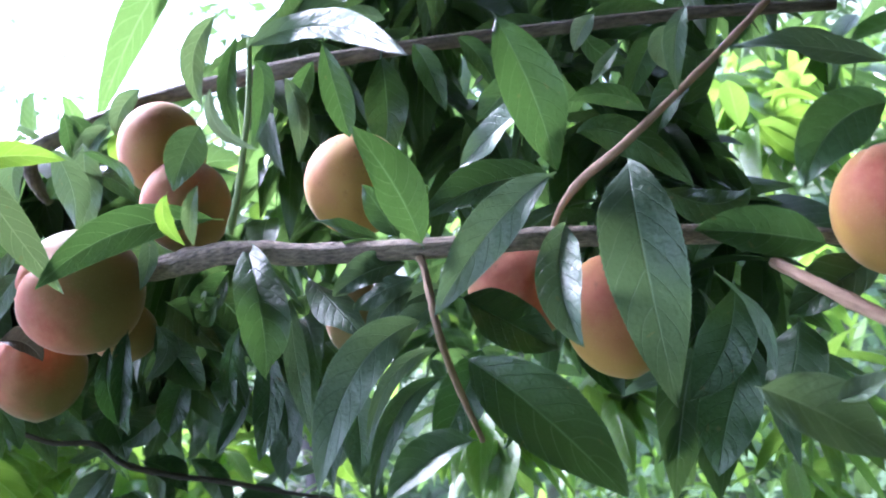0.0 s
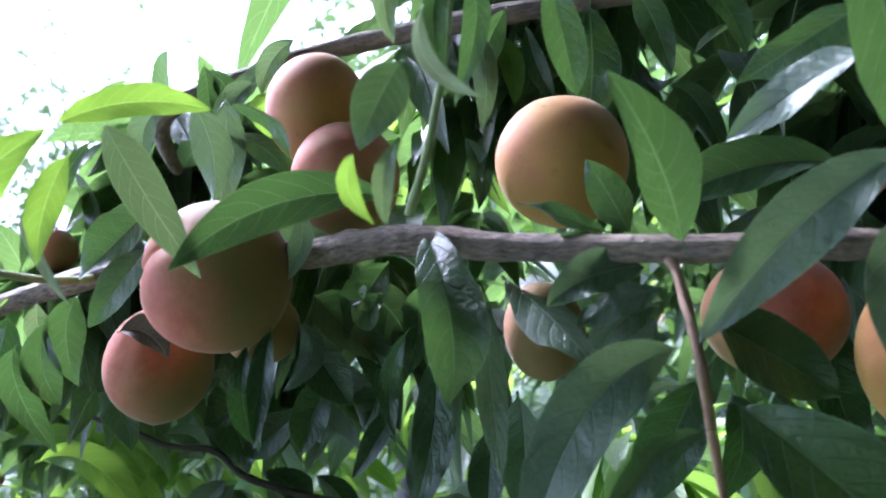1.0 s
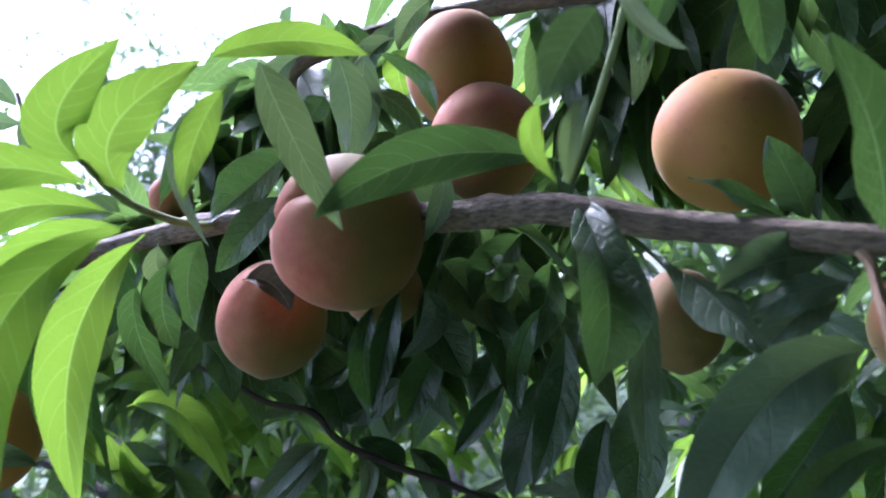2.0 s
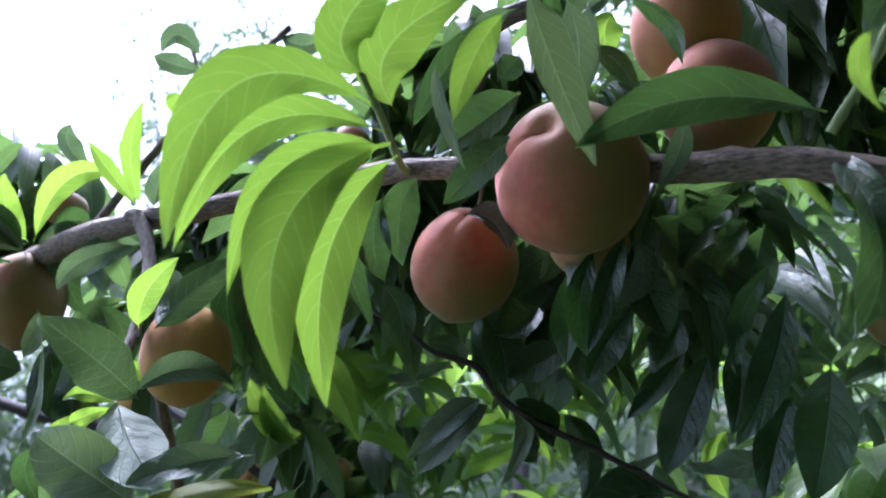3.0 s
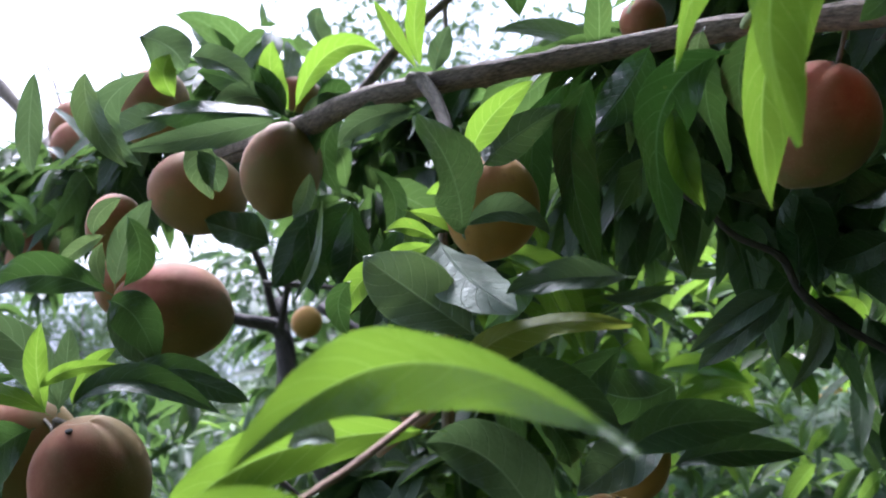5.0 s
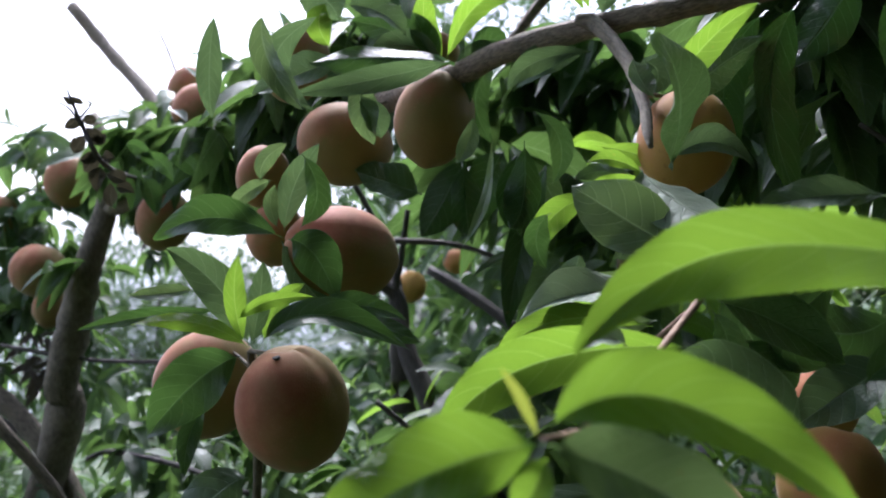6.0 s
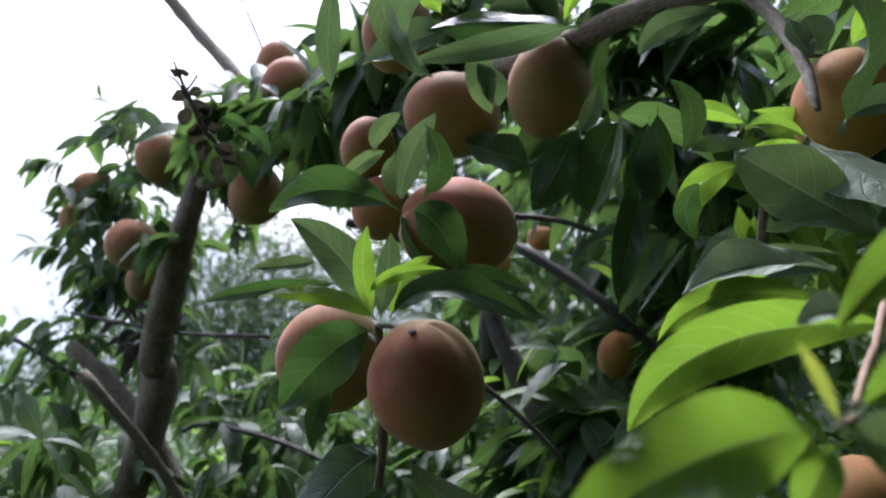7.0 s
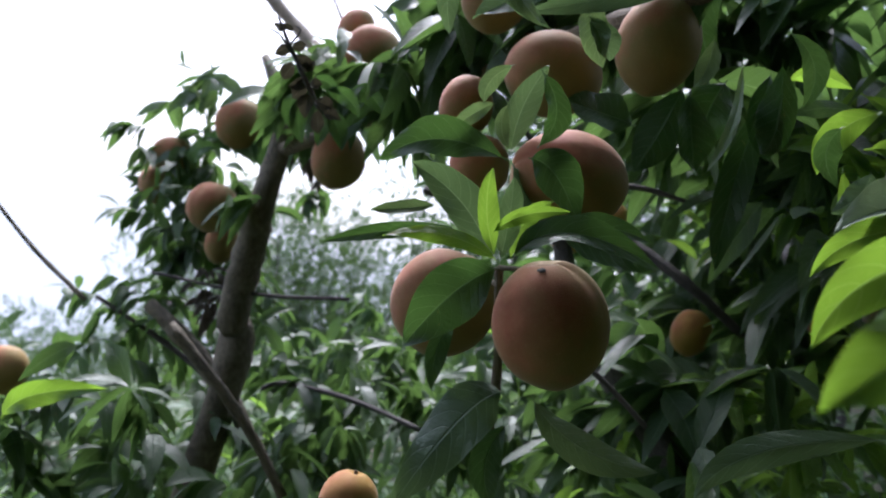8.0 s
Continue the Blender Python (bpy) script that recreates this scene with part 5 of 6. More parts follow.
leaf((-0.237, 0.841, 1.515), (-0.215, 0.853, 1.486), (-0.216, 0.859, 1.448), 0.025, (0.063, -0.966, -0.249), "deep")
leaf((-0.342, 0.801, 1.555), (-0.321, 0.808, 1.553), (-0.313, 0.813, 1.537), 0.019, (0.248, -0.939, -0.238), "mature")
leaf((-0.146, 0.879, 1.459), (-0.186, 0.869, 1.449), (-0.202, 0.871, 1.410), 0.045, (-0.253, -0.870, 0.423), "deep")
leaf((-0.139, 0.881, 1.459), (-0.127, 0.887, 1.445), (-0.134, 0.890, 1.418), 0.033, (-0.134, -0.964, -0.230), "mature")
leaf((-0.125, 0.843, 1.574), (-0.142, 0.847, 1.521), (-0.154, 0.853, 1.473), 0.037, (-0.398, -0.917, 0.025), "deep")
leaf((-0.192, 0.635, 1.610), (-0.186, 0.641, 1.591), (-0.204, 0.639, 1.571), 0.016, (-0.119, -0.991, -0.055), "soft")
leaf((-0.223, 0.649, 1.598), (-0.225, 0.654, 1.567), (-0.225, 0.660, 1.538), 0.020, (-0.146, -0.976, -0.162), "deep")
leaf((-0.187, 0.715, 1.586), (-0.204, 0.715, 1.559), (-0.214, 0.717, 1.533), 0.026, (-0.040, -0.999, -0.007), "deep")
leaf((-0.227, 0.792, 1.567), (-0.252, 0.788, 1.547), (-0.274, 0.783, 1.535), 0.030, (-0.055, -0.945, 0.323), "deep")
leaf((-0.159, 0.725, 1.581), (-0.164, 0.727, 1.563), (-0.175, 0.727, 1.544), 0.026, (-0.397, -0.910, 0.117), "deep")
leaf((-0.249, 0.719, 1.580), (-0.258, 0.718, 1.568), (-0.277, 0.714, 1.557), 0.034, (-0.195, -0.888, 0.416), "deep")
leaf((-0.337, 0.630, 1.626), (-0.341, 0.634, 1.599), (-0.333, 0.640, 1.577), 0.022, (0.255, -0.951, -0.177), "mature")
leaf((-0.398, 0.693, 1.643), (-0.409, 0.696, 1.612), (-0.428, 0.696, 1.579), 0.032, (-0.034, -0.999, -0.025), "deep")
leaf((-0.367, 0.580, 1.562), (-0.361, 0.586, 1.537), (-0.346, 0.595, 1.515), 0.015, (0.294, -0.941, -0.171), "young")
leaf((-0.492, 0.640, 1.489), (-0.509, 0.634, 1.493), (-0.523, 0.631, 1.488), 0.010, (0.281, -0.948, 0.146), "young")
leaf((-0.493, 0.640, 1.487), (-0.510, 0.636, 1.479), (-0.518, 0.635, 1.474), 0.010, (0.259, -0.959, -0.110), "young")
leaf((-0.541, 0.641, 1.458), (-0.547, 0.642, 1.442), (-0.538, 0.648, 1.425), 0.016, (0.549, -0.826, -0.125), "mature")
leaf((-0.524, 0.660, 1.440), (-0.527, 0.662, 1.426), (-0.539, 0.661, 1.413), 0.016, (0.080, -0.995, -0.060), "soft")
leaf((-0.468, 0.639, 1.420), (-0.495, 0.631, 1.417), (-0.518, 0.627, 1.401), 0.018, (0.102, -0.943, 0.317), "soft")
leaf((-0.469, 0.641, 1.407), (-0.491, 0.635, 1.400), (-0.514, 0.628, 1.399), 0.014, (0.260, -0.965, 0.018), "pale")
leaf((-0.449, 0.593, 1.409), (-0.426, 0.594, 1.442), (-0.372, 0.608, 1.457), 0.020, (-0.085, -0.907, 0.411), "aged")
leaf((-0.438, 0.626, 1.421), (-0.409, 0.636, 1.417), (-0.372, 0.650, 1.403), 0.031, (0.376, -0.909, 0.178), "mature")
leaf((-0.366, 0.611, 1.392), (-0.344, 0.614, 1.413), (-0.300, 0.626, 1.423), 0.024, (0.178, -0.981, 0.074), "mature")
leaf((-0.440, 0.627, 1.416), (-0.429, 0.633, 1.399), (-0.429, 0.638, 1.375), 0.017, (0.499, -0.861, -0.097), "mature")
leaf((-0.424, 0.655, 1.406), (-0.406, 0.663, 1.393), (-0.398, 0.668, 1.378), 0.024, (0.670, -0.677, 0.303), "mature")
leaf((-0.345, 0.628, 1.392), (-0.318, 0.634, 1.406), (-0.284, 0.643, 1.412), 0.017, (0.149, -0.954, 0.261), "mature")
leaf((-0.460, 0.723, 1.491), (-0.462, 0.726, 1.475), (-0.478, 0.726, 1.449), 0.023, (0.152, -0.981, -0.118), "mature")
leaf((-0.689, 0.813, 1.606), (-0.677, 0.811, 1.634), (-0.662, 0.817, 1.630), 0.025, (0.332, -0.916, -0.226), "mature")
leaf((-0.630, 0.773, 1.577), (-0.614, 0.773, 1.600), (-0.584, 0.780, 1.613), 0.028, (0.129, -0.991, 0.037), "soft")
leaf((-0.576, 0.757, 1.638), (-0.587, 0.745, 1.680), (-0.580, 0.740, 1.723), 0.016, (0.510, -0.848, -0.145), "young")
leaf((-0.578, 0.756, 1.638), (-0.603, 0.744, 1.664), (-0.619, 0.735, 1.685), 0.014, (0.569, -0.812, 0.126), "young")
leaf((-0.567, 0.759, 1.638), (-0.565, 0.756, 1.657), (-0.560, 0.754, 1.677), 0.018, (0.381, -0.906, -0.185), "soft")
leaf((-0.714, 0.805, 1.609), (-0.756, 0.789, 1.627), (-0.796, 0.776, 1.63), 0.034, (0.200, -0.930, 0.310), "mature")
leaf((-0.712, 0.805, 1.611), (-0.733, 0.794, 1.639), (-0.736, 0.787, 1.669), 0.023, (0.699, -0.711, 0.074), "young")
leaf((-0.715, 0.814, 1.612), (-0.692, 0.811, 1.671), (-0.648, 0.822, 1.681), 0.025, (0.381, -0.884, -0.270), "young")
leaf((-0.67, 0.738, 1.584), (-0.727, 0.722, 1.578), (-0.782, 0.707, 1.563), 0.032, (0.200, -0.930, 0.310), "mature")
leaf((-0.666, 0.719, 1.578), (-0.715, 0.708, 1.556), (-0.781, 0.692, 1.531), 0.021, (0.336, -0.886, -0.319), "soft")
leaf((-0.862, 0.762, 1.655), (-0.831, 0.772, 1.650), (-0.813, 0.780, 1.633), 0.040, (0.369, -0.930, 0.012), "soft")
leaf((-0.793, 0.754, 1.635), (-0.764, 0.763, 1.635), (-0.738, 0.774, 1.620), 0.030, (0.403, -0.799, 0.447), "soft")
leaf((-0.754, 0.883, 1.752), (-0.757, 0.886, 1.728), (-0.731, 0.899, 1.704), 0.024, (0.713, -0.693, 0.112), "soft")
leaf((-0.510, 0.718, 1.728), (-0.507, 0.724, 1.703), (-0.499, 0.731, 1.675), 0.027, (0.392, -0.909, -0.144), "mature")
leaf((-0.750, 0.740, 1.552), (-0.735, 0.748, 1.536), (-0.728, 0.753, 1.521), 0.023, (0.598, -0.795, 0.107), "soft")
leaf((-0.597, 0.728, 1.525), (-0.592, 0.738, 1.483), (-0.598, 0.740, 1.461), 0.029, (0.505, -0.849, -0.158), "deep")
leaf((-0.677, 0.811, 1.523), (-0.668, 0.820, 1.485), (-0.660, 0.828, 1.457), 0.035, (0.752, -0.659, 0.027), "deep")
leaf((-0.743, 0.671, 1.481), (-0.728, 0.680, 1.455), (-0.737, 0.682, 1.429), 0.020, (0.810, -0.585, -0.030), "mature")
leaf((-0.760, 0.698, 1.418), (-0.740, 0.709, 1.392), (-0.717, 0.719, 1.375), 0.032, (0.724, -0.504, 0.471), "soft")
leaf((-0.721, 0.718, 1.374), (-0.687, 0.729, 1.372), (-0.649, 0.742, 1.366), 0.025, (0.299, -0.685, 0.664), "mature")
leaf((-0.370, 0.574, 1.475), (-0.401, 0.561, 1.467), (-0.423, 0.553, 1.455), 0.019, (0.123, -0.840, 0.529), "soft")
leaf((-0.385, 0.594, 1.339), (-0.418, 0.576, 1.378), (-0.450, 0.561, 1.382), 0.033, (0.572, -0.776, 0.266), "soft")
leaf((-0.377, 0.671, 1.455), (-0.400, 0.666, 1.415), (-0.375, 0.678, 1.406), 0.030, (0.011, -0.991, -0.137), "mature")
leaf((-0.350, 0.696, 1.438), (-0.371, 0.689, 1.423), (-0.402, 0.675, 1.426), 0.039, (0.290, -0.905, 0.312), "mature")
leaf((-0.441, 0.659, 1.426), (-0.420, 0.670, 1.409), (-0.392, 0.687, 1.364), 0.022, (0.343, -0.927, -0.155), "mature")
leaf((-0.348, 0.678, 1.411), (-0.368, 0.672, 1.391), (-0.392, 0.665, 1.364), 0.035, (-0.182, -0.889, 0.419), "soft")
leaf((-0.524, 0.674, 1.480), (-0.546, 0.666, 1.461), (-0.552, 0.665, 1.434), 0.019, (0.302, -0.953, 0.000), "young")
leaf((-0.530, 0.668, 1.510), (-0.501, 0.682, 1.510), (-0.494, 0.686, 1.502), 0.014, (0.410, -0.898, -0.158), "young")
leaf((-0.514, 0.692, 1.577), (-0.505, 0.697, 1.571), (-0.507, 0.697, 1.556), 0.022, (0.367, -0.923, -0.113), "soft")
leaf((-0.512, 0.705, 1.445), (-0.501, 0.709, 1.459), (-0.508, 0.706, 1.461), 0.021, (0.160, -0.987, -0.015), "soft")
leaf((-0.773, 0.717, 1.422), (-0.824, 0.693, 1.426), (-0.862, 0.677, 1.399), 0.033, (0.350, -0.908, 0.229), "mature")
leaf((-0.773, 0.717, 1.427), (-0.772, 0.714, 1.464), (-0.760, 0.716, 1.501), 0.024, (0.502, -0.859, -0.100), "soft")
leaf((-0.766, 0.698, 1.427), (-0.774, 0.692, 1.443), (-0.773, 0.691, 1.459), 0.012, (0.689, -0.725, -0.000), "pale")
leaf((-0.733, 0.665, 1.417), (-0.714, 0.674, 1.410), (-0.695, 0.686, 1.382), 0.033, (0.566, -0.817, 0.114), "mature")
leaf((-0.800, 0.722, 1.468), (-0.815, 0.716, 1.454), (-0.829, 0.712, 1.435), 0.014, (0.456, -0.882, -0.118), "pale")
leaf((-0.792, 0.722, 1.501), (-0.807, 0.717, 1.483), (-0.808, 0.719, 1.466), 0.015, (0.523, -0.841, -0.137), "pale")
leaf((-0.715, 0.619, 1.340), (-0.726, 0.611, 1.369), (-0.728, 0.608, 1.396), 0.014, (0.633, -0.774, -0.015), "young")
leaf((-0.717, 0.629, 1.340), (-0.717, 0.626, 1.370), (-0.720, 0.623, 1.396), 0.016, (0.620, -0.782, -0.062), "soft")
leaf((-0.730, 0.645, 1.339), (-0.754, 0.631, 1.372), (-0.791, 0.612, 1.391), 0.029, (0.550, -0.829, 0.101), "soft")
leaf((-0.758, 0.642, 1.358), (-0.802, 0.622, 1.343), (-0.841, 0.605, 1.324), 0.012, (0.378, -0.924, 0.058), "mature")
leaf((-0.775, 0.633, 1.369), (-0.794, 0.624, 1.361), (-0.815, 0.615, 1.354), 0.012, (0.230, -0.875, 0.427), "pale")
leaf((-0.713, 0.620, 1.340), (-0.746, 0.604, 1.348), (-0.781, 0.588, 1.338), 0.014, (0.364, -0.801, 0.475), "young")
leaf((-0.716, 0.606, 1.355), (-0.701, 0.612, 1.371), (-0.676, 0.623, 1.380), 0.010, (0.440, -0.891, -0.114), "young")
leaf((-0.711, 0.632, 1.344), (-0.681, 0.644, 1.370), (-0.625, 0.671, 1.360), 0.023, (0.256, -0.784, 0.566), "mature")
leaf((-0.720, 0.660, 1.349), (-0.682, 0.675, 1.379), (-0.643, 0.694, 1.379), 0.020, (0.168, -0.846, 0.506), "mature")
leaf((-0.702, 0.598, 1.335), (-0.723, 0.590, 1.314), (-0.744, 0.584, 1.275), 0.037, (0.424, -0.902, -0.085), "mature")
leaf((-0.730, 0.616, 1.300), (-0.737, 0.615, 1.277), (-0.735, 0.618, 1.251), 0.014, (0.510, -0.855, -0.094), "mature")
leaf((-0.716, 0.641, 1.343), (-0.712, 0.640, 1.370), (-0.698, 0.645, 1.388), 0.013, (0.458, -0.883, -0.101), "young")
leaf((-0.682, 0.607, 1.266), (-0.702, 0.597, 1.242), (-0.725, 0.587, 1.182), 0.037, (0.086, -0.978, 0.188), "soft")
leaf((-0.668, 0.615, 1.267), (-0.638, 0.633, 1.246), (-0.596, 0.657, 1.243), 0.023, (0.558, -0.707, 0.434), "pale")
leaf((-0.684, 0.630, 1.246), (-0.691, 0.627, 1.219), (-0.682, 0.634, 1.193), 0.020, (0.409, -0.911, -0.051), "mature")
leaf((-0.707, 0.798, 1.599), (-0.738, 0.782, 1.614), (-0.767, 0.770, 1.598), 0.027, (0.427, -0.899, -0.103), "soft")
leaf((-0.711, 0.796, 1.601), (-0.726, 0.786, 1.623), (-0.739, 0.778, 1.642), 0.024, (0.514, -0.858, -0.010), "mature")
leaf((-0.699, 0.802, 1.600), (-0.684, 0.807, 1.620), (-0.667, 0.814, 1.628), 0.021, (0.290, -0.953, 0.092), "soft")
leaf((-0.663, 0.817, 1.618), (-0.687, 0.807, 1.599), (-0.685, 0.813, 1.552), 0.022, (0.167, -0.986, 0.007), "mature")
leaf((-0.674, 0.833, 1.626), (-0.686, 0.831, 1.587), (-0.666, 0.844, 1.552), 0.024, (0.367, -0.925, -0.097), "mature")
leaf((-0.750, 0.737, 1.561), (-0.744, 0.742, 1.540), (-0.731, 0.750, 1.514), 0.026, (0.540, -0.841, -0.024), "pale")
leaf((-0.761, 0.684, 1.596), (-0.789, 0.675, 1.553), (-0.756, 0.693, 1.521), 0.023, (0.649, -0.759, -0.056), "soft")
leaf((-0.822, 0.635, 1.571), (-0.819, 0.641, 1.528), (-0.811, 0.648, 1.494), 0.019, (0.583, -0.811, -0.049), "soft")
leaf((-0.791, 0.649, 1.579), (-0.782, 0.657, 1.546), (-0.753, 0.673, 1.515), 0.023, (0.770, -0.593, 0.235), "pale")
leaf((-0.778, 0.744, 1.582), (-0.809, 0.731, 1.560), (-0.839, 0.719, 1.534), 0.037, (0.128, -0.941, 0.313), "soft")
leaf((-0.808, 0.772, 1.602), (-0.821, 0.764, 1.620), (-0.819, 0.763, 1.640), 0.024, (0.496, -0.866, -0.060), "young")
leaf((-0.624, 0.734, 1.522), (-0.621, 0.739, 1.480), (-0.631, 0.738, 1.442), 0.009, (-0.192, -0.981, -0.032), "pale")
leaf((-0.605, 0.743, 1.522), (-0.604, 0.747, 1.484), (-0.593, 0.754, 1.459), 0.024, (0.405, -0.910, -0.094), "deep")
leaf((-0.604, 0.762, 1.559), (-0.583, 0.774, 1.538), (-0.584, 0.777, 1.507), 0.019, (0.403, -0.910, -0.099), "mature")
leaf((-0.655, 0.761, 1.551), (-0.655, 0.763, 1.527), (-0.661, 0.762, 1.510), 0.016, (0.320, -0.945, -0.072), "pale")
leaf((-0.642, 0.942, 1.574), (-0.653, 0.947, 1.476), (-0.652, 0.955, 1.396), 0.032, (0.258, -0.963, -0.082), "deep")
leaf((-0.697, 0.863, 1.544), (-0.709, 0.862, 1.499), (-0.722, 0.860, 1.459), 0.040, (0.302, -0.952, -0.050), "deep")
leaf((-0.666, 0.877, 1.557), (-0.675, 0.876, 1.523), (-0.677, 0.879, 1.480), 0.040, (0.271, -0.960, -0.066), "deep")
leaf((-0.568, 0.752, 1.606), (-0.604, 0.737, 1.589), (-0.619, 0.732, 1.564), 0.019, (0.366, -0.931, 0.001), "soft")
leaf((-0.728, 0.853, 1.499), (-0.758, 0.839, 1.503), (-0.787, 0.825, 1.506), 0.042, (0.436, -0.806, 0.400), "mature")
leaf((-0.572, 0.974, 1.591), (-0.604, 0.958, 1.597), (-0.627, 0.948, 1.586), 0.019, (0.426, -0.854, -0.300), "young")
leaf((-0.563, 0.980, 1.571), (-0.594, 0.966, 1.569), (-0.617, 0.956, 1.555), 0.018, (0.392, -0.918, 0.057), "fresh")
leaf((-0.556, 1.001, 1.543), (-0.500, 1.012, 1.534), (-0.454, 1.036, 1.455), 0.036, (0.534, -0.789, 0.304), "young")
leaf((-0.573, 1.036, 1.610), (-0.534, 1.047, 1.589), (-0.526, 1.054, 1.563), 0.023, (0.398, -0.916, 0.059), "young")
leaf((-0.604, 1.059, 1.461), (-0.573, 1.067, 1.450), (-0.547, 1.072, 1.447), 0.024, (0.287, -0.903, 0.320), "young")
leaf((-0.412, 1.121, 1.587), (-0.373, 1.130, 1.577), (-0.334, 1.135, 1.586), 0.019, (0.167, -0.876, 0.452), "pale")
leaf((-0.462, 1.122, 1.533), (-0.423, 1.128, 1.541), (-0.379, 1.131, 1.564), 0.017, (0.023, -0.977, 0.214), "pale")
leaf((-0.379, 1.211, 1.416), (-0.339, 1.211, 1.453), (-0.285, 1.217, 1.470), 0.027, (-0.007, -0.992, 0.130), "young")
leaf((-0.549, 1.038, 1.541), (-0.510, 1.053, 1.522), (-0.468, 1.078, 1.457), 0.030, (0.383, -0.921, -0.072), "young")
leaf((-0.554, 0.988, 1.515), (-0.538, 1.001, 1.471), (-0.512, 1.009, 1.466), 0.026, (0.389, -0.918, -0.076), "young")
leaf((-0.490, 1.335, 1.467), (-0.446, 1.344, 1.492), (-0.408, 1.365, 1.441), 0.044, (0.421, -0.822, 0.384), "young")
leaf((-0.552, 1.351, 1.564), (-0.513, 1.358, 1.589), (-0.469, 1.366, 1.623), 0.019, (0.218, -0.974, -0.067), "young")
leaf((-0.533, 1.361, 1.542), (-0.486, 1.372, 1.563), (-0.421, 1.391, 1.565), 0.019, (0.151, -0.883, 0.445), "pale")
leaf((-0.376, 1.319, 1.453), (-0.326, 1.328, 1.487), (-0.277, 1.350, 1.449), 0.037, (0.300, -0.908, 0.293), "young")
leaf((-0.402, 1.308, 1.471), (-0.343, 1.322, 1.492), (-0.274, 1.346, 1.480), 0.032, (0.237, -0.890, 0.389), "young")
leaf((-0.552, 1.267, 1.444), (-0.501, 1.279, 1.462), (-0.451, 1.303, 1.417), 0.030, (0.352, -0.933, 0.079), "young")
leaf((-0.430, 1.378, 1.621), (-0.395, 1.389, 1.617), (-0.366, 1.394, 1.642), 0.023, (0.130, -0.946, 0.297), "young")
leaf((-0.403, 1.390, 1.599), (-0.363, 1.402, 1.600), (-0.343, 1.411, 1.584), 0.024, (0.315, -0.946, -0.075), "young")
leaf((-0.481, 1.382, 1.512), (-0.445, 1.389, 1.537), (-0.422, 1.405, 1.489), 0.016, (0.325, -0.942, -0.081), "young")
leaf((-0.208, 1.186, 1.579), (-0.249, 1.187, 1.565), (-0.266, 1.191, 1.542), 0.021, (-0.184, -0.968, 0.173), "young")
leaf((-0.254, 1.192, 1.541), (-0.221, 1.197, 1.526), (-0.193, 1.203, 1.501), 0.021, (0.360, -0.884, 0.299), "young")
leaf((-0.284, 1.195, 1.517), (-0.245, 1.202, 1.495), (-0.218, 1.210, 1.462), 0.024, (0.246, -0.968, 0.044), "young")
leaf((-0.585, 1.118, 1.572), (-0.533, 1.128, 1.536), (-0.482, 1.142, 1.482), 0.037, (0.346, -0.925, 0.159), "young")
leaf((-0.646, 1.117, 1.562), (-0.598, 1.118, 1.572), (-0.546, 1.124, 1.552), 0.025, (0.071, -0.997, 0.015), "young")
leaf((-0.584, 1.129, 1.518), (-0.539, 1.133, 1.509), (-0.501, 1.140, 1.483), 0.020, (0.281, -0.882, 0.377), "young")
leaf((-0.282, 1.079, 1.585), (-0.289, 1.086, 1.548), (-0.278, 1.096, 1.504), 0.018, (0.244, -0.952, -0.185), "pale")
leaf((-0.549, 1.129, 1.569), (-0.490, 1.133, 1.533), (-0.475, 1.140, 1.495), 0.042, (0.476, -0.806, 0.353), "young")
leaf((-0.521, 1.129, 1.565), (-0.551, 1.132, 1.556), (-0.594, 1.135, 1.549), 0.027, (-0.095, -0.995, 0.022), "young")
leaf((0.509, 0.936, 1.771), (0.456, 0.934, 1.795), (0.440, 0.939, 1.774), 0.012, (-0.051, -0.942, -0.331), "young")
leaf((0.419, 0.941, 1.769), (0.445, 0.946, 1.735), (0.481, 0.949, 1.713), 0.022, (-0.144, -0.945, -0.294), "young")
leaf((0.432, 0.940, 1.771), (0.481, 0.940, 1.757), (0.507, 0.948, 1.715), 0.033, (-0.020, -0.987, -0.158), "young")
leaf((0.209, 0.851, 1.762), (0.296, 0.850, 1.744), (0.325, 0.855, 1.709), 0.019, (-0.122, -0.929, -0.351), "soft")
leaf((0.335, 0.947, 1.758), (0.370, 0.950, 1.735), (0.391, 0.955, 1.703), 0.016, (-0.137, -0.950, -0.279), "young")
leaf((0.270, 0.816, 1.663), (0.314, 0.812, 1.673), (0.375, 0.811, 1.661), 0.026, (-0.042, -0.989, 0.142), "soft")
leaf((-0.233, 1.114, 1.571), (-0.197, 1.113, 1.565), (-0.197, 1.123, 1.517), 0.024, (0.225, -0.974, -0.010), "young")
leaf((-0.074, 0.813, 1.505), (-0.111, 0.818, 1.487), (-0.141, 0.820, 1.486), 0.025, (-0.256, -0.720, 0.645), "pale")
leaf((-1.312, 0.744, 1.051), (-1.286, 0.757, 1.085), (-1.219, 0.794, 1.112), 0.030, (0.401, -0.907, 0.130), "young")
leaf((-0.480, 0.858, 1.292), (-0.560, 0.815, 1.259), (-0.595, 0.797, 1.214), 0.026, (0.352, -0.914, 0.199), "soft")
leaf((-0.051, 0.625, 1.782), (-0.066, 0.629, 1.760), (-0.074, 0.634, 1.738), 0.017, (0.139, -0.949, -0.284), "mature")
leaf((-0.075, 0.618, 1.770), (-0.069, 0.623, 1.742), (-0.075, 0.630, 1.707), 0.015, (0.067, -0.979, -0.193), "soft")
leaf((0.020, 0.612, 1.776), (0.029, 0.615, 1.756), (0.036, 0.622, 1.724), 0.019, (-0.165, -0.960, -0.225), "mature")
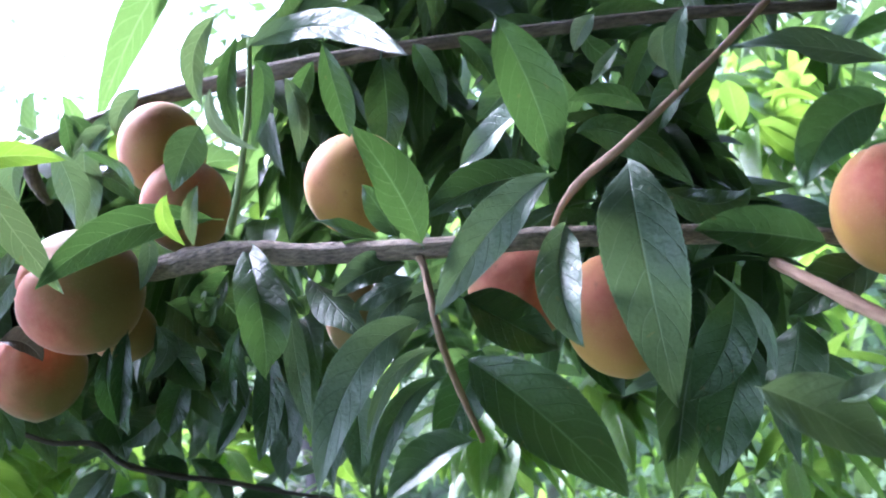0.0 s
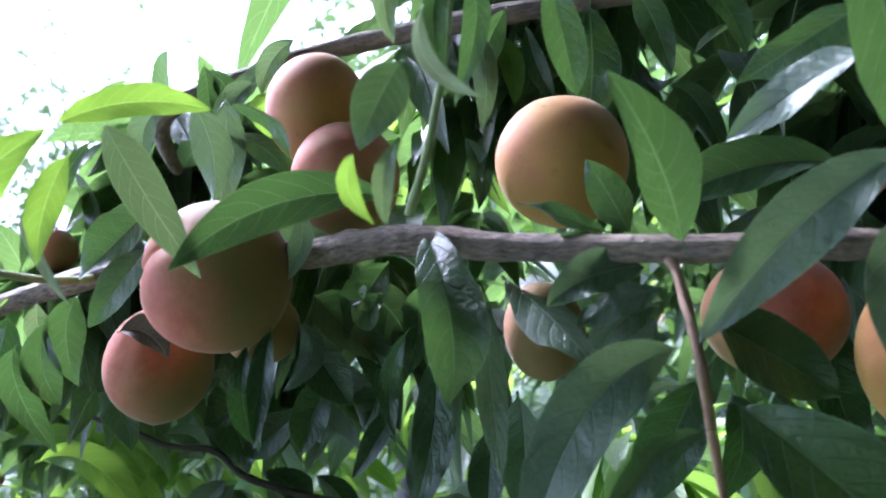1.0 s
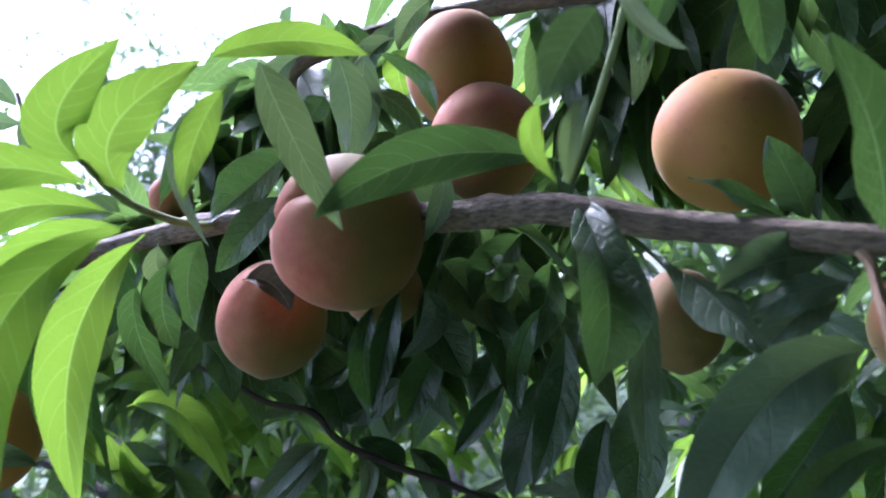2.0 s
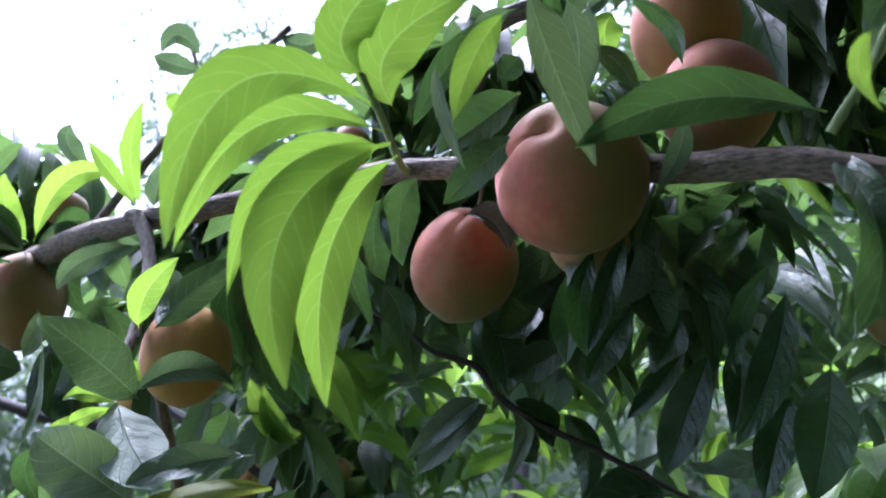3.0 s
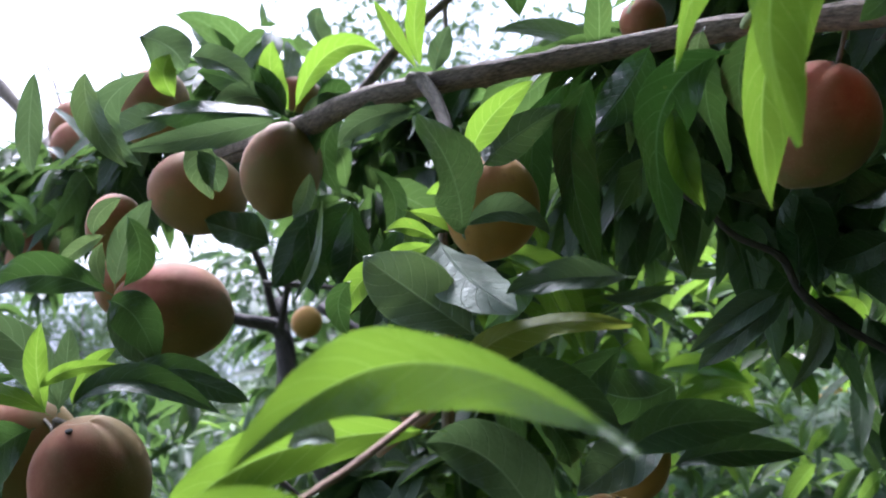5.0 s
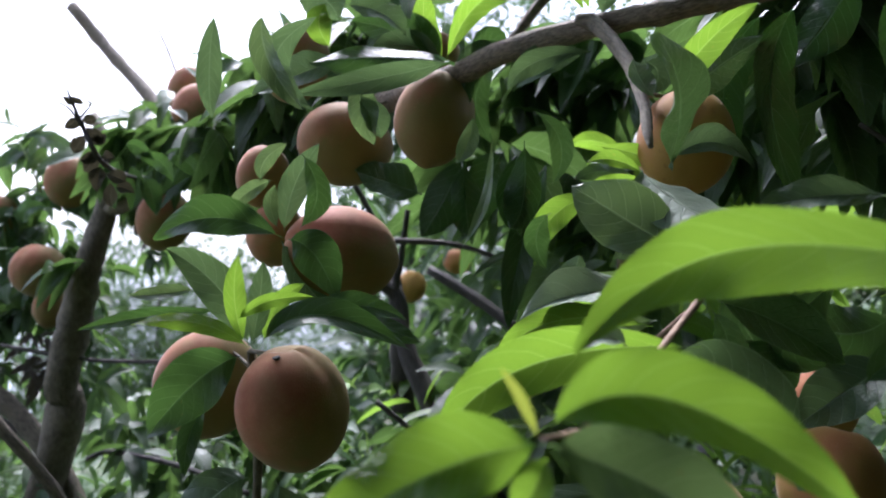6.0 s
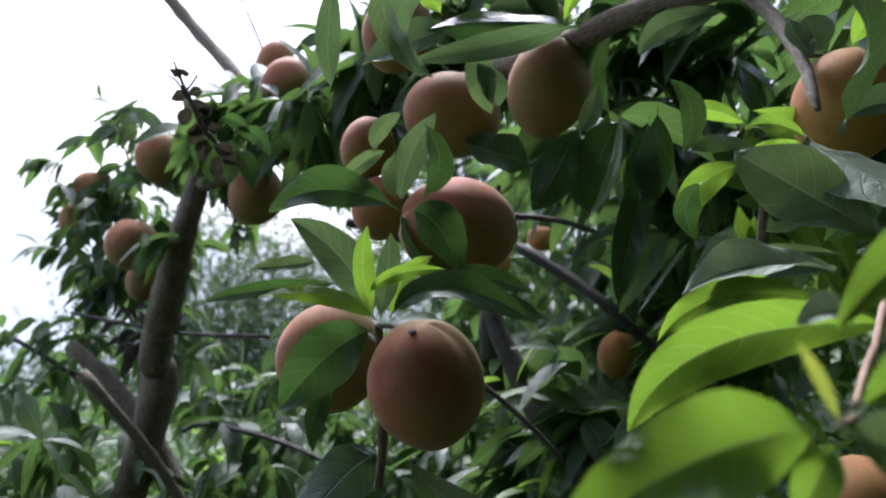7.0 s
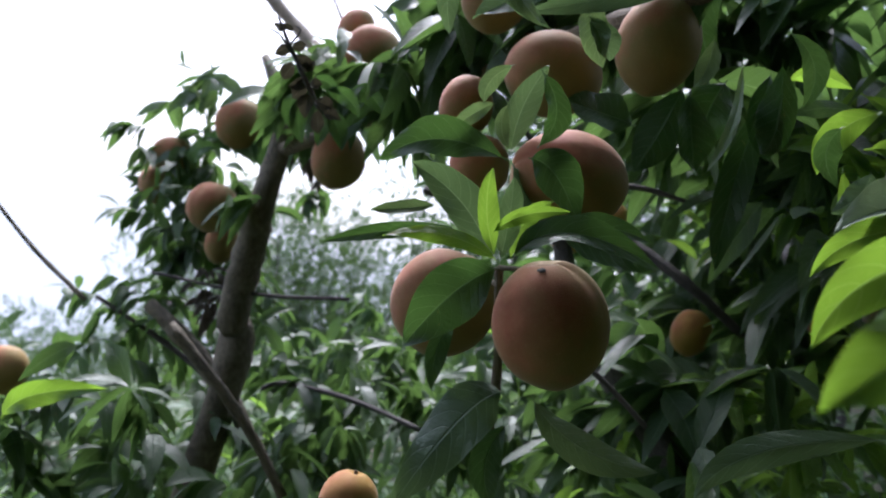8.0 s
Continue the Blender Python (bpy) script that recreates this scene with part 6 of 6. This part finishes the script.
leaf((0.049, 0.592, 1.767), (0.064, 0.595, 1.749), (0.072, 0.600, 1.722), 0.017, (0.043, -0.988, -0.149), "mature")
leaf((0.004, 0.572, 1.776), (-0.016, 0.572, 1.783), (-0.039, 0.574, 1.778), 0.014, (-0.051, -0.924, -0.380), "soft")
leaf((0.131, 0.571, 1.751), (0.140, 0.574, 1.732), (0.160, 0.575, 1.721), 0.016, (-0.069, -0.975, -0.212), "mature")
leaf((-0.185, 0.659, 1.796), (-0.204, 0.662, 1.783), (-0.213, 0.667, 1.763), 0.016, (0.143, -0.931, -0.337), "soft")
leaf((-0.215, 0.665, 1.772), (-0.234, 0.669, 1.758), (-0.243, 0.675, 1.731), 0.019, (-0.089, -0.982, -0.166), "soft")
leaf((-0.276, 0.669, 1.765), (-0.294, 0.673, 1.752), (-0.294, 0.678, 1.727), 0.018, (0.081, -0.964, -0.253), "soft")
leaf((-0.254, 0.683, 1.794), (-0.240, 0.686, 1.775), (-0.237, 0.691, 1.749), 0.016, (0.215, -0.972, -0.096), "mature")
leaf((-0.087, 0.768, 1.755), (-0.077, 0.774, 1.729), (-0.082, 0.780, 1.699), 0.018, (-0.002, -0.979, -0.203), "mature")
leaf((-0.058, 0.736, 1.819), (-0.046, 0.741, 1.797), (-0.047, 0.748, 1.765), 0.018, (-0.031, -0.976, -0.214), "young")
leaf((-0.034, 0.718, 1.816), (-0.029, 0.724, 1.784), (-0.018, 0.730, 1.759), 0.015, (-0.130, -0.961, -0.244), "mature")
leaf((0.011, 0.719, 1.819), (0.003, 0.725, 1.788), (-0.008, 0.730, 1.762), 0.018, (-0.301, -0.950, -0.081), "mature")
leaf((0.054, 0.704, 1.752), (0.075, 0.709, 1.734), (0.089, 0.718, 1.692), 0.019, (0.011, -0.975, -0.220), "mature")
leaf((-0.309, 0.510, 1.635), (-0.354, 0.470, 1.627), (-0.362, 0.451, 1.554), 0.027, (0.620, -0.770, 0.151), "young")
leaf((-0.304, 0.523, 1.626), (-0.356, 0.497, 1.619), (-0.381, 0.488, 1.560), 0.020, (0.490, -0.865, -0.107), "young")
leaf((-0.306, 0.534, 1.624), (-0.349, 0.512, 1.604), (-0.362, 0.505, 1.545), 0.017, (0.529, -0.846, -0.070), "young")
leaf((-0.298, 0.506, 1.617), (-0.330, 0.481, 1.572), (-0.315, 0.471, 1.509), 0.029, (0.470, -0.859, 0.204), "young")
leaf((-0.304, 0.540, 1.622), (-0.328, 0.529, 1.570), (-0.319, 0.529, 1.502), 0.026, (0.360, -0.932, 0.042), "young")
leaf((-0.167, 0.694, 1.602), (-0.153, 0.698, 1.597), (-0.135, 0.704, 1.587), 0.019, (0.420, -0.829, 0.370), "soft")
leaf((-0.128, 0.710, 1.568), (-0.122, 0.716, 1.544), (-0.125, 0.722, 1.509), 0.022, (-0.133, -0.970, -0.202), "deep")
leaf((-0.087, 0.746, 1.539), (-0.094, 0.750, 1.510), (-0.100, 0.756, 1.469), 0.026, (-0.270, -0.958, -0.096), "deep")
leaf((-0.069, 0.724, 1.560), (-0.069, 0.732, 1.520), (-0.074, 0.740, 1.474), 0.037, (-0.312, -0.937, -0.156), "mature")
leaf((-0.099, 0.935, 1.515), (-0.109, 0.938, 1.488), (-0.095, 0.948, 1.456), 0.023, (-0.091, -0.973, -0.210), "young")
leaf((-0.205, 0.878, 1.471), (-0.178, 0.883, 1.476), (-0.154, 0.885, 1.493), 0.009, (0.019, -0.965, 0.262), "silver")
leaf((-0.569, 0.985, 1.521), (-0.549, 0.998, 1.476), (-0.515, 1.011, 1.454), 0.024, (0.426, -0.905, 0.004), "young")
leaf((-0.541, 0.824, 1.805), (-0.560, 0.823, 1.786), (-0.574, 0.825, 1.758), 0.032, (0.078, -0.994, -0.077), "soft")
leaf((-0.541, 0.826, 1.799), (-0.545, 0.830, 1.773), (-0.560, 0.832, 1.743), 0.021, (0.199, -0.964, -0.174), "soft")
leaf((-0.655, 0.847, 1.811), (-0.633, 0.854, 1.804), (-0.606, 0.861, 1.801), 0.022, (0.263, -0.960, -0.099), "soft")
leaf((-0.607, 0.859, 1.813), (-0.630, 0.849, 1.832), (-0.645, 0.849, 1.813), 0.024, (0.246, -0.969, 0.035), "soft")
leaf((-0.515, 0.827, 1.824), (-0.494, 0.834, 1.816), (-0.475, 0.836, 1.829), 0.023, (0.244, -0.946, -0.214), "soft")
leaf((-0.625, 0.861, 1.779), (-0.628, 0.862, 1.767), (-0.618, 0.867, 1.758), 0.022, (0.525, -0.849, -0.057), "young")
leaf((-0.369, 0.753, 1.590), (-0.355, 0.760, 1.574), (-0.349, 0.767, 1.546), 0.024, (0.214, -0.956, -0.202), "mature")
leaf((-0.344, 0.863, 1.598), (-0.315, 0.871, 1.595), (-0.296, 0.876, 1.593), 0.020, (0.270, -0.761, 0.589), "pale")
leaf((-0.385, 0.875, 1.591), (-0.365, 0.880, 1.589), (-0.342, 0.883, 1.602), 0.010, (0.237, -0.958, -0.164), "pale")
leaf((-0.152, 0.750, 1.563), (-0.168, 0.751, 1.538), (-0.188, 0.751, 1.513), 0.018, (-0.227, -0.962, 0.150), "deep")
leaf((-0.343, 0.385, 1.407), (-0.418, 0.425, 1.415), (-0.458, 0.412, 1.374), 0.026, (-0.258, -0.888, -0.381), "young")
leaf((-0.456, 0.391, 1.350), (-0.481, 0.375, 1.336), (-0.504, 0.361, 1.310), 0.026, (0.156, -0.871, 0.466), "young")
leaf((-0.454, 0.387, 1.347), (-0.456, 0.387, 1.339), (-0.459, 0.387, 1.326), 0.011, (-0.020, -1.000, 0.024), "young")
leaf((-0.454, 0.373, 1.352), (-0.459, 0.370, 1.360), (-0.465, 0.366, 1.367), 0.003, (0.313, -0.930, -0.192), "aged")
leaf((-0.452, 0.370, 1.354), (-0.425, 0.381, 1.368), (-0.378, 0.404, 1.349), 0.022, (0.384, -0.810, 0.444), "young")
leaf((-0.454, 0.384, 1.350), (-0.430, 0.395, 1.346), (-0.399, 0.410, 1.335), 0.025, (0.479, -0.772, 0.417), "pale")
leaf((-0.435, 0.542, 1.391), (-0.495, 0.499, 1.368), (-0.518, 0.475, 1.328), 0.024, (0.497, -0.836, 0.231), "young")
leaf((-0.464, 0.599, 1.400), (-0.509, 0.579, 1.392), (-0.533, 0.570, 1.364), 0.016, (0.271, -0.931, 0.243), "young")
leaf((-0.466, 0.610, 1.416), (-0.501, 0.594, 1.410), (-0.529, 0.583, 1.389), 0.026, (0.004, -0.708, 0.706), "silver")
leaf((-0.465, 0.594, 1.391), (-0.487, 0.583, 1.392), (-0.508, 0.575, 1.376), 0.017, (0.055, -0.665, 0.745), "silver")
leaf((-0.465, 0.629, 1.428), (-0.494, 0.616, 1.422), (-0.525, 0.603, 1.409), 0.008, (0.377, -0.921, 0.100), "pale")
leaf((-0.455, 0.476, 1.382), (-0.462, 0.473, 1.384), (-0.471, 0.471, 1.378), 0.013, (0.074, -0.714, 0.696), "silver")
leaf((-0.447, 0.610, 1.436), (-0.487, 0.609, 1.453), (-0.523, 0.609, 1.469), 0.041, (0.134, -0.951, 0.278), "pale")
leaf((-0.494, 0.644, 1.492), (-0.465, 0.617, 1.469), (-0.426, 0.591, 1.452), 0.039, (0.300, -0.850, 0.430), "silver")
leaf((-0.479, 0.629, 1.535), (-0.467, 0.611, 1.555), (-0.442, 0.598, 1.575), 0.018, (0.135, -0.718, -0.683), "young")
leaf((-0.473, 0.637, 1.536), (-0.464, 0.656, 1.561), (-0.440, 0.680, 1.594), 0.024, (0.605, -0.764, 0.225), "fresh")
leaf((-0.499, 0.669, 1.545), (-0.510, 0.672, 1.557), (-0.518, 0.675, 1.571), 0.017, (0.301, -0.847, 0.439), "soft")
leaf((-0.476, 0.629, 1.496), (-0.456, 0.649, 1.514), (-0.435, 0.674, 1.508), 0.020, (0.614, -0.665, 0.424), "soft")
leaf((-0.137, 0.644, 1.640), (-0.152, 0.645, 1.622), (-0.168, 0.647, 1.596), 0.027, (-0.333, -0.926, 0.177), "mature")
leaf((-0.183, 0.642, 1.625), (-0.169, 0.648, 1.609), (-0.151, 0.656, 1.582), 0.034, (0.559, -0.814, 0.158), "mature")
leaf((-0.162, 0.649, 1.635), (-0.142, 0.657, 1.615), (-0.129, 0.664, 1.587), 0.030, (0.378, -0.925, -0.031), "mature")
leaf((-0.478, 0.639, 1.494), (-0.469, 0.578, 1.513), (-0.48, 0.542, 1.531), 0.032, (0.900, -0.300, -0.316), "fresh")
leaf((-0.427, 0.680, 1.616), (-0.434, 0.690, 1.561), (-0.404, 0.710, 1.494), 0.036, (0.757, -0.611, -0.230), "deep")
leaf((-0.444, 0.697, 1.618), (-0.463, 0.700, 1.576), (-0.449, 0.715, 1.520), 0.028, (0.655, -0.704, -0.275), "deep")
leaf((-1.045, 0.736, 1.503), (-1.046, 0.736, 1.498), (-1.054, 0.733, 1.490), 0.012, (0.809, -0.465, -0.359), "withered")
leaf((-1.040, 0.738, 1.499), (-1.033, 0.741, 1.503), (-1.028, 0.744, 1.505), 0.011, (0.717, -0.607, -0.342), "withered")
leaf((-1.049, 0.733, 1.513), (-1.052, 0.731, 1.516), (-1.060, 0.727, 1.519), 0.008, (0.775, -0.632, -0.008), "withered")
leaf((-1.035, 0.742, 1.489), (-1.039, 0.741, 1.477), (-1.042, 0.741, 1.469), 0.014, (0.830, -0.549, -0.096), "withered")
leaf((-1.031, 0.744, 1.485), (-1.021, 0.749, 1.487), (-1.018, 0.749, 1.494), 0.013, (0.057, -0.997, -0.042), "withered")
leaf((-1.026, 0.747, 1.478), (-1.026, 0.749, 1.463), (-1.031, 0.747, 1.454), 0.015, (0.608, -0.671, -0.425), "withered")
leaf((-1.019, 0.751, 1.468), (-1.013, 0.754, 1.471), (-1.006, 0.757, 1.473), 0.013, (0.296, -0.871, 0.392), "withered")
leaf((-1.015, 0.754, 1.462), (-1.017, 0.754, 1.452), (-1.016, 0.756, 1.438), 0.016, (0.417, -0.905, 0.082), "withered")
leaf((-1.012, 0.756, 1.457), (-1.000, 0.762, 1.455), (-0.994, 0.765, 1.453), 0.015, (0.082, -0.949, 0.304), "withered")
leaf((-1.006, 0.759, 1.450), (-1.004, 0.762, 1.437), (-1.001, 0.764, 1.427), 0.014, (0.432, -0.808, -0.401), "withered")
leaf((-1.053, 0.730, 1.521), (-1.045, 0.734, 1.518), (-1.042, 0.736, 1.519), 0.006, (0.098, -0.974, -0.202), "withered")
leaf((-1.001, 0.762, 1.446), (-0.994, 0.765, 1.447), (-0.984, 0.770, 1.444), 0.013, (0.033, -0.948, 0.318), "withered")
leaf((-1.038, 0.740, 1.494), (-1.026, 0.746, 1.490), (-1.021, 0.749, 1.482), 0.014, (0.656, -0.587, -0.475), "withered")
leaf((-1.023, 0.749, 1.473), (-1.026, 0.748, 1.469), (-1.036, 0.744, 1.464), 0.012, (0.736, -0.634, -0.240), "withered")
leaf((-1.609, 1.107, 1.566), (-1.616, 1.102, 1.579), (-1.618, 1.099, 1.594), 0.008, (0.523, -0.820, 0.233), "pale")
leaf((-1.592, 1.117, 1.540), (-1.601, 1.114, 1.530), (-1.608, 1.110, 1.533), 0.011, (0.523, -0.820, 0.233), "pale")
leaf((-1.592, 1.117, 1.546), (-1.572, 1.125, 1.564), (-1.552, 1.132, 1.584), 0.011, (0.523, -0.820, 0.233), "pale")
leaf((-1.591, 1.117, 1.548), (-1.558, 1.131, 1.561), (-1.537, 1.140, 1.568), 0.011, (0.523, -0.820, 0.233), "soft")
leaf((-1.571, 1.130, 1.509), (-1.569, 1.128, 1.538), (-1.568, 1.127, 1.555), 0.013, (0.523, -0.820, 0.233), "soft")
leaf((-1.564, 1.129, 1.558), (-1.530, 1.145, 1.552), (-1.509, 1.157, 1.532), 0.024, (0.523, -0.820, 0.233), "soft")
leaf((-1.558, 1.139, 1.483), (-1.551, 1.140, 1.504), (-1.551, 1.139, 1.516), 0.013, (0.523, -0.820, 0.233), "soft")
leaf((-1.512, 1.165, 1.442), (-1.488, 1.174, 1.458), (-1.471, 1.185, 1.433), 0.037, (0.341, -0.931, -0.129), "soft")
leaf((-1.451, 1.188, 1.495), (-1.466, 1.184, 1.463), (-1.453, 1.194, 1.428), 0.032, (0.707, -0.707, 0.035), "mature")
leaf((-1.562, 1.140, 1.454), (-1.533, 1.153, 1.461), (-1.512, 1.165, 1.442), 0.032, (0.319, -0.888, 0.330), "mature")
leaf((-1.426, 1.192, 1.582), (-1.448, 1.183, 1.558), (-1.447, 1.189, 1.511), 0.034, (0.677, -0.736, -0.001), "soft")
leaf((-1.526, 1.157, 1.448), (-1.559, 1.143, 1.436), (-1.563, 1.144, 1.406), 0.034, (0.219, -0.955, 0.201), "mature")
leaf((-1.478, 1.178, 1.474), (-1.496, 1.167, 1.489), (-1.515, 1.158, 1.489), 0.027, (0.139, -0.981, -0.136), "soft")
leaf((-1.560, 1.146, 1.392), (-1.577, 1.141, 1.364), (-1.576, 1.146, 1.327), 0.029, (0.552, -0.755, 0.354), "mature")
leaf((-1.594, 1.131, 1.384), (-1.602, 1.131, 1.353), (-1.588, 1.140, 1.323), 0.027, (0.263, -0.900, -0.347), "mature")
leaf((-1.491, 1.182, 1.367), (-1.497, 1.183, 1.327), (-1.505, 1.182, 1.296), 0.037, (0.574, -0.805, 0.148), "mature")
leaf((-1.534, 1.164, 1.341), (-1.546, 1.162, 1.305), (-1.540, 1.168, 1.269), 0.034, (0.217, -0.976, -0.031), "mature")
leaf((-1.570, 1.146, 1.347), (-1.571, 1.150, 1.309), (-1.560, 1.158, 1.273), 0.029, (0.073, -0.994, 0.083), "soft")
leaf((0.014, 0.548, 1.581), (0.040, 0.553, 1.562), (0.070, 0.559, 1.539), 0.034, (0.259, -0.966, -0.023), "deep")
leaf((0.035, 0.661, 1.557), (0.013, 0.667, 1.522), (-0.013, 0.674, 1.483), 0.037, (-0.136, -0.987, -0.080), "deep")
leaf((0.053, 0.674, 1.547), (0.057, 0.681, 1.514), (0.037, 0.687, 1.480), 0.032, (0.319, -0.895, -0.311), "deep")
leaf((0.136, 0.691, 1.584), (0.124, 0.699, 1.544), (0.140, 0.708, 1.501), 0.038, (0.242, -0.946, -0.215), "deep")
leaf((0.004, 0.602, 1.588), (-0.013, 0.604, 1.578), (-0.031, 0.604, 1.573), 0.018, (-0.097, -0.976, 0.192), "soft")
leaf((0.011, 0.611, 1.596), (-0.007, 0.611, 1.594), (-0.032, 0.612, 1.584), 0.015, (-0.017, -0.995, 0.099), "soft")
leaf((-1.153, 0.907, 1.499), (-1.159, 0.907, 1.471), (-1.148, 0.915, 1.439), 0.023, (0.681, -0.704, -0.204), "mature")
leaf((-1.141, 0.913, 1.496), (-1.131, 0.920, 1.471), (-1.132, 0.923, 1.440), 0.022, (0.471, -0.880, 0.070), "mature")
leaf((-1.164, 0.902, 1.500), (-1.170, 0.901, 1.478), (-1.164, 0.907, 1.453), 0.020, (0.519, -0.836, 0.177), "mature")
leaf((-1.131, 0.919, 1.488), (-1.114, 0.929, 1.468), (-1.104, 0.936, 1.443), 0.023, (0.603, -0.773, 0.198), "mature")
leaf((-1.151, 0.906, 1.517), (-1.136, 0.914, 1.518), (-1.118, 0.923, 1.507), 0.018, (0.098, -0.965, -0.244), "mature")
leaf((-1.137, 0.914, 1.507), (-1.112, 0.926, 1.507), (-1.093, 0.937, 1.487), 0.022, (0.446, -0.796, -0.410), "mature")
leaf((-1.110, 0.926, 1.517), (-1.085, 0.938, 1.515), (-1.066, 0.949, 1.494), 0.023, (0.042, -0.999, 0.002), "mature")
leaf((-1.094, 0.932, 1.532), (-1.069, 0.943, 1.534), (-1.049, 0.954, 1.524), 0.020, (0.690, -0.712, 0.131), "mature")
